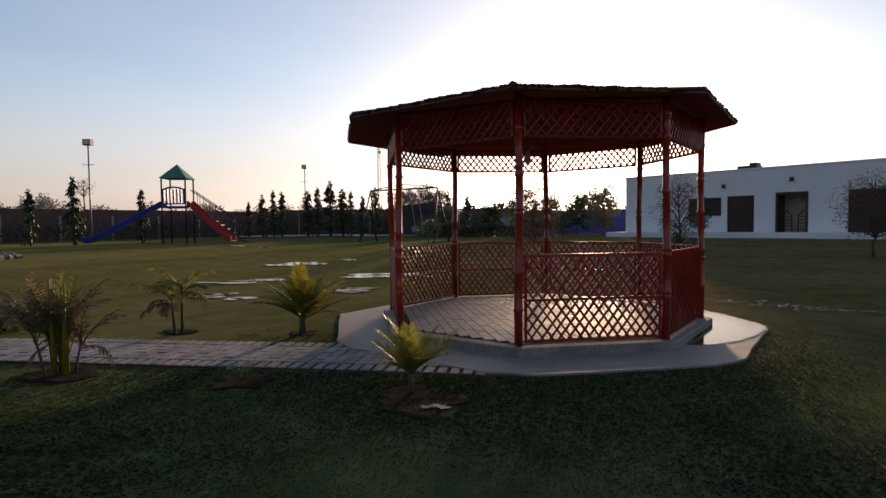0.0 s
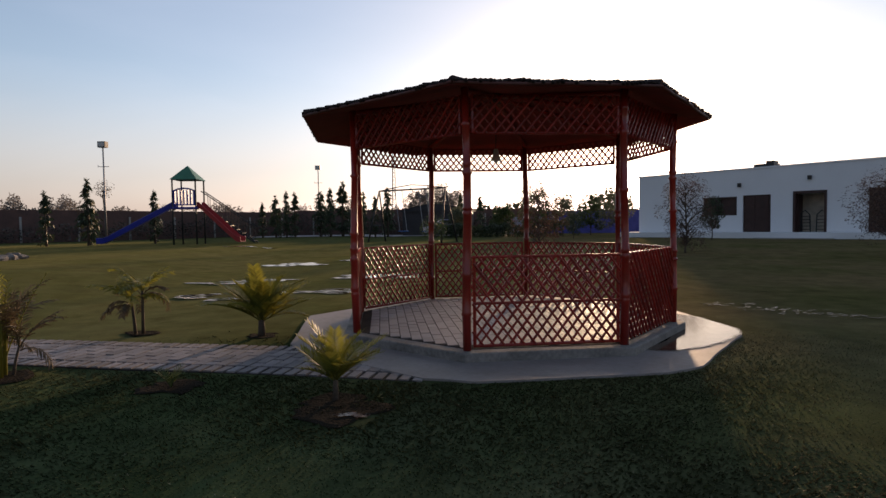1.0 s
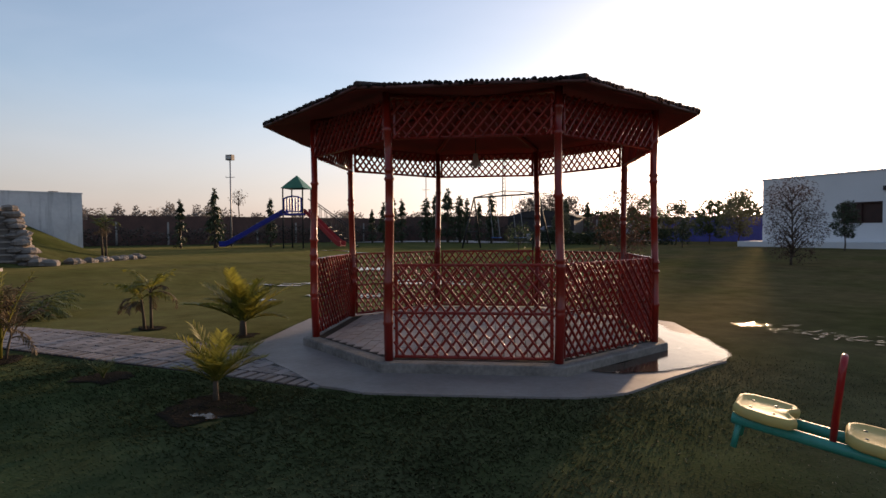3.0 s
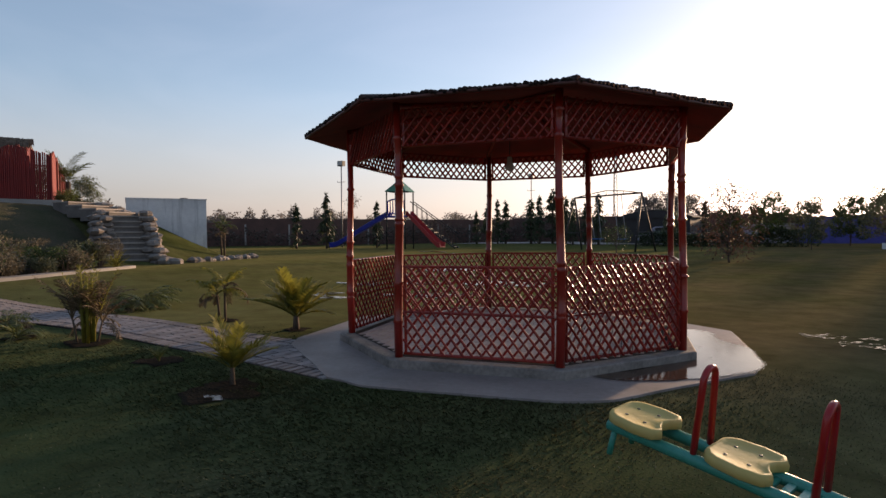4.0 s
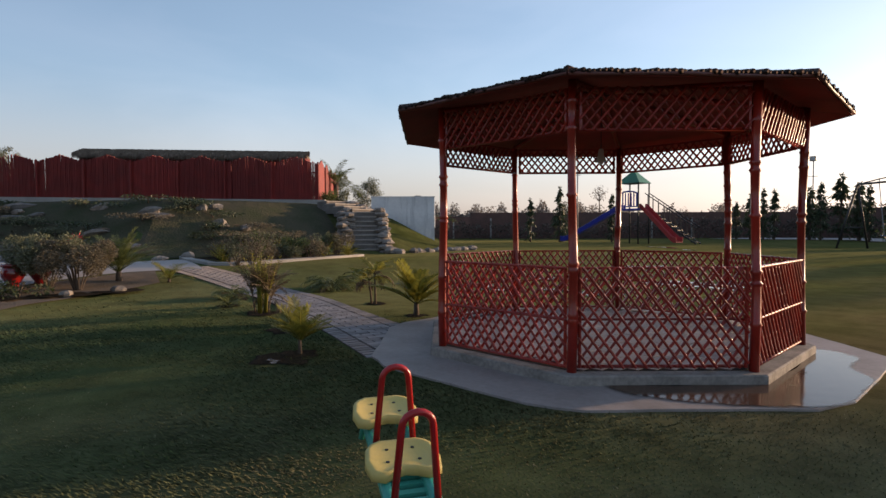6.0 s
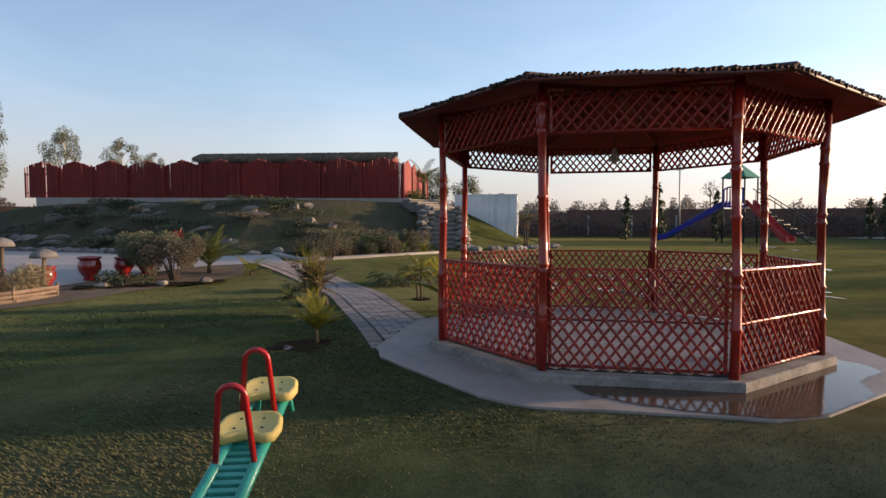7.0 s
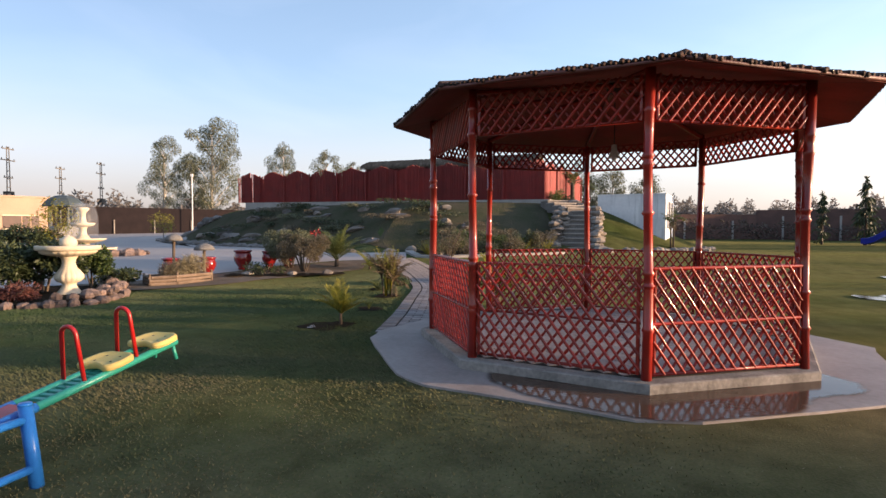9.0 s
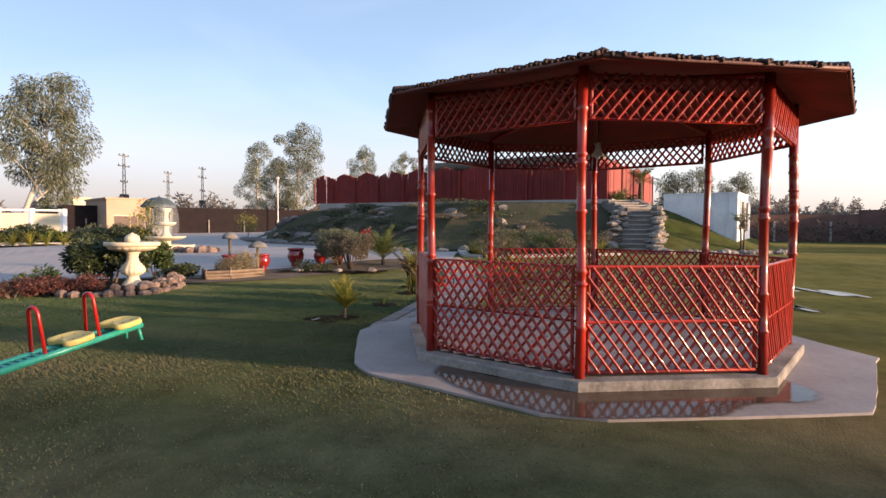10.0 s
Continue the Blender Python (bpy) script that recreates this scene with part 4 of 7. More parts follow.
# ---- reed fence on the mound and the thatched hut behind it ----
FA, FB = Vector((-17.7, 11.8)), Vector((-28.9, -5.15))
FZ = 2.6


def fence_z(p):
    """The fence's foot, dipping towards the stairs."""
    return FZ - 0.2 + 0.26 * min(1.0, max(0.0, (p - FA).dot(FB - FA) / (FB - FA).length_squared))


single("kerb", Mesh().box(-0.3, -0.22, -0.5, (FB - FA).length - 0.9, 0.22, 0.2, Matrix.Translation((FA.x, FA.y, FZ - 0.2)) @ Matrix.Rotation(math.atan2((FB - FA).y, (FB - FA).x), 4, "Z") @ Matrix.Rotation(-math.atan2(0.26, (FB - FA).length), 4, "Y")), M["kerb"], "pale concrete footing under the red fence", "kerb", kind="structure")
reed_data = unit_rod("reed", M["redfence"], 5, False)


def fence(a, b, panels, height, label, thin=False):
    root = base("fence", (0, 0, 0), label, "fence")
    d = (b - a).normalized()
    length = (b - a).length
    pw = length / panels
    ang = math.atan2(d.y, d.x)
    for i in range(panels):
        me, cnt = Mesh(), int(pw / 0.055)
        for j in range(cnt):
            if rngr.random() < (0.16 if thin else 0.09 if i == panels - 1 else 0.015) or (j == 0 and i in (panels - 1, panels - 4)):
                continue
            u = (i + (j + 0.5) / cnt) * pw
            t = (j + 0.5) / cnt * 2 - 1
            top = height + 0.32 * (1 - abs(t)) ** 0.9 + rngr.uniform(-0.03, 0.03) - 0.05
            if rngr.random() < (0.16 if i in (panels - 1, panels - 4) else 0.02):
                top -= rngr.uniform(0.08, 0.34)
            p = a + d * u
            fz = fence_z(p)
            lean = rngr.uniform(-0.015, 0.015)
            me.tube([(p.x, p.y, fz + 0.2), (p.x + d.x * lean, p.y + d.y * lean, fz + 0.16 + top)], 0.031 * rngr.uniform(0.75, 1.2), 4)
        tagged(part("reed_panel", me, M["redfence"], root), kind="stuff")
        p = a + d * (i * pw)
        fz = fence_z(p)
        rod_between("fence_post", reed_data, (p.x - d.y * 0.06, p.y + d.x * 0.06, fz), (p.x - d.y * 0.06, p.y + d.x * 0.06, fz + height + 0.2), 0.045, root)
        for z in (0.45, height - 0.25):
            q = a + d * ((i + 1) * pw)
            rod_between("fence_rail", reed_data, (p.x + d.y * 0.05, p.y - d.x * 0.05, fz + z), (q.x + d.y * 0.05, q.y - d.x * 0.05, fence_z(q) + z), 0.03, root)
    return root


fence(FA, FB, 10, 1.64, "long dull red reed fence with scalloped top on a concrete footing")
fence(Vector((-24.6, 15.6)), FA + Vector((-0.08, 0.05)), 4, 1.62, "short red reed fence return with gaps between its reeds", True)

hut = base("thatched_hut", (0, 0, 0), "long low thatched hut roof showing over the red fence", "hut")
hd = (FB - FA).normalized()
hn = Vector((hd.y, -hd.x))
if hn.x > 0:
    hn = -hn
h0, h1 = FA + hd * 0.9 + hn * 1.3, FA + hd * 11.2 + hn * 1.3
ztop = FZ + 2.4
rl = (h1 - h0).length
thatch = Mesh()
for i in range(7000):
    u, v = rngr.uniform(-0.1, rl + 0.1), rngr.uniform(0, 1) ** 1.5
    p = h0 + hd * u + hn * (v * 1.0 - 0.32)
    z = ztop - 0.34 + 0.016 * u + 0.28 * math.sin(min(1.0, v * 1.15) * 1.57) + rngr.uniform(-0.05, 0.03)
    q = p - hn * rngr.uniform(0.02, 0.18) + hd * rngr.uniform(-0.08, 0.08)
    w = hd * rngr.uniform(0.02, 0.04)
    thatch.poly([(p.x - w.x, p.y - w.y, z), (p.x + w.x, p.y + w.y, z), (q.x, q.y, z - rngr.uniform(0.12, 0.34))])
tagged(part("thatch", thatch, M["thatch"], hut, "ragged dry thatch"), kind="stuff")
q0, q1, q2, q3 = h0 - hn * 0.2, h1 - hn * 0.2, h1 + hn * 1.3, h0 + hn * 1.3
part("roof", Mesh().rings([[(*q0, ztop - 0.36), (*q3, ztop - 0.36), (*((h0 + hn * 0.55)), ztop - 0.16)], [(*q1, ztop - 0.36), (*q2, ztop - 0.36), (*((h1 + hn * 0.55)), ztop - 0.06)]]), M["thatch"], hut)
part("wall", Mesh().prism([tuple(h0), tuple(h1), tuple(h1 + hn * 1.1), tuple(h0 + hn * 1.1)], FZ - 0.1, ztop - 0.36), M["redfence"], hut)

# ---- white service room beside the stairs ----
bl, br = Vector((-17.1, 14.05)), Vector((-15.62, 16.48))
bdir = (br - bl).normalized()
bn = Vector((-bdir.y, bdir.x))
room = base("service_room", (0, 0, 0), "small flat-roofed white service room with grey stains", "shed")
b3, b4 = br + bn * 3.4, bl + bn * 3.4
part("wall", Mesh().prism([tuple(bl), tuple(br), tuple(b3), tuple(b4)], 0.3, 2.74, 0.0), M["stained"], room)
cap = [tuple(bl - bdir * 0.02 - bn * 0.02), tuple(br + bdir * 0.02 - bn * 0.02), tuple(b3 + bdir * 0.02 + bn * 0.02), tuple(b4 - bdir * 0.02 + bn * 0.02)]
part("roof", Mesh().prism(cap, 2.743, 2.79), M["stained"], room)
for off in (0.55, 1.7):
    c = br + bn * (off + 0.4) + bdir * 0.01
    mm = Matrix.Translation((c.x, c.y, 0)) @ Matrix.Rotation(math.atan2(bn.y, bn.x), 4, "Z")
    dw = part("window", Mesh().box(-0.33, -0.02, 1.45, 0.33, 0.03, 2.45, mm), M["darkwood"], room)
    part("window_frame", Mesh().box(-0.40, -0.04, 1.38, -0.33, 0.05, 2.52, mm).box(0.33, -0.04, 1.38, 0.40, 0.05, 2.52, mm).box(-0.33, -0.04, 2.45, 0.33, 0.05, 2.52, mm), M["white"], dw)
part("roof_vent", Mesh().box(-16.9, 16.2, 2.79, -16.65, 16.4, 2.87), M["iron"], room)

# ---- boundary wall ----
WALL = [(-47, 2), (-36, 14), (-35, 33), (-19, 57.5), (6, 62), (34, 58)]
for i, (a, b) in enumerate(zip(WALL, WALL[1:])):
    a, b = Vector(a), Vector(b)
    n = Vector((-(b - a).y, (b - a).x)).normalized() * 0.12
    w = base("wall_%d" % (i + 1), (0, 0, 0), "dark weathered brick boundary wall with concrete piers", "wall", kind="structure")
    tall = (2.4, 2.4, 2.75, 2.95, 2.6)[i]
    part("wall_panel", Mesh().prism([tuple(a + n), tuple(a - n), tuple(b - n), tuple(b + n)], -0.2, tall), M["wallbrick"], w)
    cnt = int((b - a).length / 3.5)
    pd = Mesh().box(-0.07, -0.17, -0.2, 0.07, 0.17, tall - 0.5).data("pier", M["kerb"])
    for k in range(cnt):
        p = a.lerp(b, (k + 0.5) / cnt)
        ob = new("pier", pd)
        ob.parent = w
        ob.matrix_basis = pose(p.x, p.y, 0, 0, 0, math.degrees(math.atan2((b - a).y, (b - a).x)))
a, b = Vector((-38, -30.5)), Vector((-58, -7))
n = Vector((-(b - a).y, (b - a).x)).normalized() * 0.12
far_wall = base("wall_7", (0, 0, 0), "dark boundary wall beyond the driveway", "wall", kind="structure")
part("wall_panel", Mesh().prism([tuple(a + n), tuple(a - n), tuple(b - n), tuple(b + n)], -0.2, 3.15), M["deepbrick"], far_wall)
pd = Mesh().box(-0.05, -0.05, 0.0, 0.05, 0.05, 1.7).data("pier", M["concrete"])
for k in range(9):
    p = a.lerp(b, (k + 0.5) / 9)
    ob = new("pier", pd)
    ob.parent = far_wall
    ob.matrix_basis = pose(p.x + 0.16, p.y + 0.14, 0.3, 0, 0, 40)

# ---- white single-storey building ----
BA, BU = Vector((11.2, 39.5)), Vector((0.7103, -0.7039))
bm_ = Matrix.Translation((BA.x, BA.y, -0.25)) @ Matrix.Rotation(math.atan2(BU.y, BU.x), 4, "Z")
building = base("bungalow", (0, 0, 0), "long white single-storey building with dark brown doors on a raised plinth", "building")
OPEN = [(4.3, 6.3, 1.85, 2.95), (6.63, 8.13, 0.86, 3.0), (9.25, 10.85, 0.86, 3.1), (12.64, 14.6, 0.86, 3.1)]
LEN, TOP, BASE = 26.0, 4.5, 0.86
x0 = 0.0
for a0, a1, zz0, zz1 in OPEN:
    part("wall", Mesh().box(x0, 0, BASE, a0, 0.24, TOP, bm_), M["white"], building)
    if zz0 > BASE + 0.01:
        part("wall_below_window", Mesh().box(a0, 0, BASE, a1, 0.24, zz0, bm_), M["white"], building)
    part("wall_above_opening", Mesh().box(a0, 0, zz1, a1, 0.24, TOP, bm_), M["white"], building)
    x0 = a1
part("wall", Mesh().box(x0, 0, BASE, LEN, 0.24, TOP, bm_), M["white"], building)
part("side_wall", Mesh().box(0, 0.24, BASE, 0.24, 9, TOP, bm_).box(LEN - 0.24, 0.24, BASE, LEN, 9, TOP, bm_).box(0.24, 8.76, BASE, LEN - 0.24, 9, TOP, bm_), M["white"], building)
part("roof", Mesh().box(-0.04, -0.04, TOP + 0.002, LEN + 0.04, 9.04, TOP + 0.09, bm_), M["white"], building)
part("plinth", Mesh().box(-0.6, -1.5, 0.0, LEN, 9, BASE - 0.003, bm_), M["white"], building, "raised white-washed plinth")
part("plinth_step", Mesh().box(8.0, -2.1, 0.0, 11.6, -1.5, 0.58, bm_), M["kerb"], building)
part("inner_wall", Mesh().box(0.3, 1.5, BASE, LEN - 0.3, 1.7, TOP - 0.1, bm_), M["interior"], building, "warm plastered wall seen through the open door")
w = part("window", Mesh().box(4.3, 0.14, 1.85, 6.3, 0.18, 2.95, bm_), M["darkwood"], building)
part("window_frame", Mesh().box(4.3, -0.02, 2.88, 6.3, 0.14, 2.95, bm_).box(4.3, -0.02, 1.85, 6.3, 0.14, 1.91, bm_).box(5.27, 0.02, 1.91, 5.33, 0.138, 2.88, bm_), M["darkwood"], w)
d1 = part("door", Mesh().box(6.63, 0.1, BASE, 8.13, 0.16, 3.0, bm_), M["darkwood"], building, "closed dark brown double door")
for k in range(2):
    for j in range(3):
        part("door_panel", Mesh().box(6.72 + k * 0.72, 0.07, 1.0 + j * 0.66, 7.26 + k * 0.72, 0.098, 1.55 + j * 0.66, bm_), M["darkwood"], d1)
part("door_frame", Mesh().box(9.25, -0.03, BASE, 9.37, 0.26, 3.1, bm_).box(10.73, -0.03, BASE, 10.85, 0.26, 3.1, bm_).box(9.37, -0.03, 2.97, 10.73, 0.26, 3.1, bm_), M["darkwood"], building)
part("door_leaf", Mesh().box(9.37, 0.26, BASE, 9.43, 0.98, 2.95, bm_), M["darkwood"], building, "open dark door leaf")
for k in range(2):
    gate = Mesh()
    gx0, sgn = (9.5, 1) if k == 0 else (10.68, -1)
    gate.tube([bm_ @ Vector((gx0, 0.5, BASE)), bm_ @ Vector((gx0, 0.5, 1.9)), bm_ @ Vector((gx0 + sgn * 0.2, 0.5, 2.05)), bm_ @ Vector((gx0 + sgn * 0.42, 0.5, 1.8)), bm_ @ Vector((gx0 + sgn * 0.45, 0.5, BASE))], 0.03, 6)
    g_ = part("railing_gate", gate, M["iron"], building)
    for j in range(5):
        part("gate_bar", Mesh().tube([bm_ @ Vector((gx0, 0.5, 1.0 + j * 0.18)), bm_ @ Vector((gx0 + sgn * 0.44, 0.5, 1.0 + j * 0.18))], 0.018, 5), M["iron"], g_)
part("door", Mesh().box(12.64, 0.1, BASE, 14.6, 0.16, 3.1, bm_), M["darkwood"], building, "dark brown slatted shutter door")
for x in (6.45, 10.05):
    part("wall_lamp", Mesh().box(x - 0.09, -0.14, 3.5 + (x > 8) * 0.2, x + 0.09, -0.002, 3.72 + (x > 8) * 0.2, bm_), M["iron"], building)
part("roof_unit", Mesh().box(6.75, 1.2, TOP + 0.09, 7.85, 2.2, TOP + 0.36, bm_).box(7.4, 1.3, TOP + 0.36, 7.8, 2.1, TOP + 0.52, bm_), M["iron"], building, "dark cooling unit on the flat roof")
single("hoarding", Mesh().prism([(6.7, 56.0), (15.5, 54.6), (15.52, 54.68), (6.72, 56.08)], 0.25, 2.4), M["tarp"], "purple-blue tarpaulin hoarding across the far lawn", "hoarding")
single("low_white_wall", Mesh().prism([(2.6, 56.3), (6.6, 56.0), (6.65, 56.2), (2.65, 56.5)], 0.2, 1.95), M["lilac"], "low white wall beside the blue hoarding", "wall", kind="structure")
shed = base("shed", (-3.8, 55.0, 0.25), "low dark shed with a curved sheet roof behind the swing", "shed", turn=-8)
part("wall", Mesh().box(-3.1, -2.0, -0.1, 3.1, 2.0, 2.35), M["shedtin"], shed)
part("roof", Mesh().rings([[(x, y, 2.352 + 0.62 * max(0.0, 1 - (x / 3.3) ** 2)) for x in np.linspace(-3.3, 3.3, 13)] + [(3.3, y, 2.30), (-3.3, y, 2.30)] for y in (-2.15, 2.15)]), M["shedtin"], shed, "dark curved sheet roof")

# ---- seesaw ----
def seesaw():
    o, yaw, tilt = Vector((4.669, 3.373, 0.287)), 161.6, 8.1
    root = base("seesaw", (o.x, o.y, 0), "painted steel seesaw with teal beam, red hoops and yellow seats", "seesaw", turn=yaw)
    T = Matrix.Translation((0, 0, o.z)) @ Matrix.Rotation(radians(-tilt), 4, "Y")

    def P(x, y, z):
        return T @ Vector((x, y, z))

    hw = 0.078
    for s in (-1, 1):
        part("beam_tube", Mesh().tube([P(0.33, s * hw, 0), P(1.385, s * hw, 0)], 0.024, 12), M["tealpaint"], root, smooth=True)
    for i in range(9):
        x = 0.42 + i * 0.052
        part("rung", Mesh().box(x - 0.013, -hw + 0.02, -0.012, x + 0.013, hw - 0.02, 0.006, T), M["tealpaint"], root)
    for s in (-1, 1):
        part("pivot_tube", Mesh().tube([P(-0.33, s * hw, 0), P(0.33, s * hw, 0)], 0.0265, 12), M["bluepaint"], root, smooth=True)
    part("pivot_plate", Mesh().box(-0.3, -hw + 0.015, -0.01, 0.3, hw - 0.015, 0.022, T), M["redpaint"], root, "red pivot plate")
    for side, x in enumerate((0.636, 1.031)):
        hoop = [P(x, -hw, 0.0)]
        for k in range(9):
            a = math.pi * k / 8
            hoop.append(P(x + 0.012, -0.053 * math.cos(a), 0.294 + 0.05 * math.sin(a)))
        hoop.append(P(x, hw, 0.0))
        part("hand_hoop", Mesh().tube(hoop, 0.0128, 10), M["redpaint"], root, smooth=True)
        sx = x + 0.24
        out = []
        L, Wd = 0.118, 0.142
        outline = [(-L, -0.085), (-L + 0.025, -0.045), (-L + 0.038, 0.0), (-L + 0.025, 0.045), (-L, 0.085), (-L + 0.02, 0.128), (-0.02, Wd), (0.07, Wd - 0.012), (L - 0.02, 0.112), (L, 0.078), (L, -0.078), (L - 0.02, -0.112), (0.07, -Wd + 0.012), (-0.02, -Wd), (-L + 0.02, -0.128)]
        rings_ = []
        for sc, z in ((0.93, 0.024), (1.0, 0.03), (1.0, 0.052), (0.95, 0.066), (0.86, 0.066), (0.78, 0.060), (0.3, 0.057)):
            rings_.append([P(sx + px * sc, py * sc, z) for px, py in outline])
        seat = part("seat", Mesh().rings(rings_), M["yellow"], root, "moulded yellow plastic seat", smooth=True)
        for bx, by in ((-0.03, -0.06), (-0.03, 0.06), (0.055, -0.05), (0.055, 0.05)):
            part("bolt", Mesh().lathe([(0.0075, 0.05), (0.0075, 0.0595), (0.003, 0.0605)], 8, (0, 0, 0)).data("bolt", M["chrome"]), M["chrome"], seat).matrix_basis = T @ Matrix.Translation((sx + bx, by, 0.0))
    for s in (-1, 1):
        part("end_leg", Mesh().tube([P(1.355, s * 0.075, -0.01), P(1.36, s * 0.09, -0.12)], 0.013, 8), M["tealpaint"], root, smooth=True)
    for s in (-1, 1):
        for e in (-1, 1):
            foot = Vector((e * 0.2, s * 0.235, 0.0))
            top = Vector((e * 0.22, s * 0.142, 0.385))
            leg = part("post", Mesh().tube([foot - Vector((0, 0, 0.03)), top], 0.033, 14), M["bluepaint"], root, smooth=True)
            part("post_cap", Mesh().tube([top, top + Vector((0, 0, 0.012))], [0.035, 0.03], 14), M["bluepaint"], leg, smooth=True)
        for z, y, x in ((0.315, 0.16, 0.214), (0.075, 0.216, 0.203)):
            part("cross_bar", Mesh().tube([(-x, s * y, z), (x, s * y, z)], 0.021, 10), M["bluepaint"], root, smooth=True)
    part("axle", Mesh().tube([(0, -0.19, 0.304), (0, 0.19, 0.304)], 0.022, 10), M["bluepaint"], root, smooth=True)
    for s in (-1, 1):
        part("far_beam_tube", Mesh().tube([P(-0.33, s * hw, 0), P(-1.15, s * hw, 0)], 0.024, 10), M["tealpaint"], root, smooth=True)


seesaw()


# ---- slide tower, swing, flood lights ----
def slide_tower():
    c = Vector((-15.6, 30.6))
    g = ground_at(*c)
    root = base("slide_tower", (c.x, c.y, g), "playground tower with green roof and blue and red slides", "playground slide", turn=8)
    dk, ev, ap, h = 2.05, 3.55, 4.34, 0.62
    for sx in (-1, 1):
        for sy in (-1, 1):
            part("post", Mesh().tube([(sx * h, sy * h, -0.1), (sx * h, sy * h, ev)], 0.045, 8), M["iron"], root, smooth=True)
    part("deck", Mesh().box(-h - 0.08, -h - 0.08, dk - 0.1, h + 0.08, h + 0.08, dk), M["slideblue"], root)
    e = 0.72
    part("roof", Mesh().rings([[(-e, -e, ev), (e, -e, ev), (e, e, ev), (-e, e, ev)], [(-0.02, -0.02, ap), (0.02, -0.02, ap), (0.02, 0.02, ap), (-0.02, 0.02, ap)]]), M["slidegreen"], root, "green pyramid roof")
    rail = part("guard_panel", Mesh().tube([(-h, -h, dk + 0.85), (-h * 0.5, -h, dk + 0.98), (0, -h, dk + 1.02), (h * 0.5, -h, dk + 0.98), (h, -h, dk + 0.85)], 0.05, 6)
    , M["slideblue"], root)
    part("guard_rail", Mesh().tube([(-h, -h, dk + 0.12), (h, -h, dk + 0.12)], 0.04, 6), M["slideblue"], root)
    for k in range(7):
        x = -h + (k + 0.5) * 2 * h / 7
        part("baluster", Mesh().box(x - 0.045, -h - 0.02, dk + 0.1, x + 0.045, -h + 0.02, dk + 0.92), M["slideblue"], rail)

    def chute(name, x0, x1, y0, y1, material, label):
        pts, n = [], 14
        prof = [(-0.30, 0.24), (-0.27, 0.26), (-0.24, 0.0), (0.24, 0.0), (0.27, 0.26), (0.30, 0.24), (0.27, -0.05), (-0.27, -0.05)]
        d = Vector((x1 - x0, y1 - y0, 0)).normalized()
        nn = Vector((-d.y, d.x, 0))
        rings_ = []
        for i in range(n + 1):
            t = i / n
            u = t
            z = dk * (1 - smooth(np.array(t * 0.93 + 0.02)).item() * 0.15 - t * 0.85) if t < 0.86 else dk * 0.11 + (0.08 - 0.0) * (1 - t)
            z = dk * (1 - t / 0.9) + 0.17 if t < 0.88 else max(0.16, dk * (1 - t / 0.9) + 0.17)
            p = Vector((x0 + (x1 - x0) * u, y0 + (y1 - y0) * u, min(z, dk + 0.02)))
            rings_.append([p + nn * a + Vector((0, 0, b)) for a, b in prof])
        part(name, Mesh().rings(rings_), material, root, label, smooth=False)

    chute("slide_chute", -h, -4.5, 0, -0.9, M["slideblue"], "long blue plastic slide")
    chute("slide_chute", h, 3.15, -0.2, -0.8, M["slidered"], "red plastic slide")
    # ladder stair with rails, at the back
    for s in (-1, 1):
        part("stair_rail", Mesh().tube([(h, 0.45 + s * 0.3, dk + 0.9), (3.4, 1.0 + s * 0.3, 0.9)], 0.03, 6).tube([(h, 0.45 + s * 0.3, dk - 0.05), (3.4, 1.0 + s * 0.3, 0.0)], 0.04, 6), M["iron"], root)
        for k in range(9):
            t = (k + 0.5) / 9
            x, y = h + (3.4 - h) * t, 0.45 + 0.55 * t + s * 0.3
            part("rail_bar", Mesh().tube([(x, y, (dk - 0.05) * (1 - t)), (x, y, (dk - 0.05) * (1 - t) + 0.92)], 0.018, 5), M["iron"], root)
    for k in range(9):
        t = (k + 0.5) / 9
        x, y, z = h + (3.4 - h) * t, 0.45 + 0.55 * t, (dk - 0.05) * (1 - t)
        part("stair_tread", Mesh().box(x - 0.13, y - 0.32, z - 0.02, x + 0.13, y + 0.32, z + 0.02), M["iron"], root)


slide_tower()


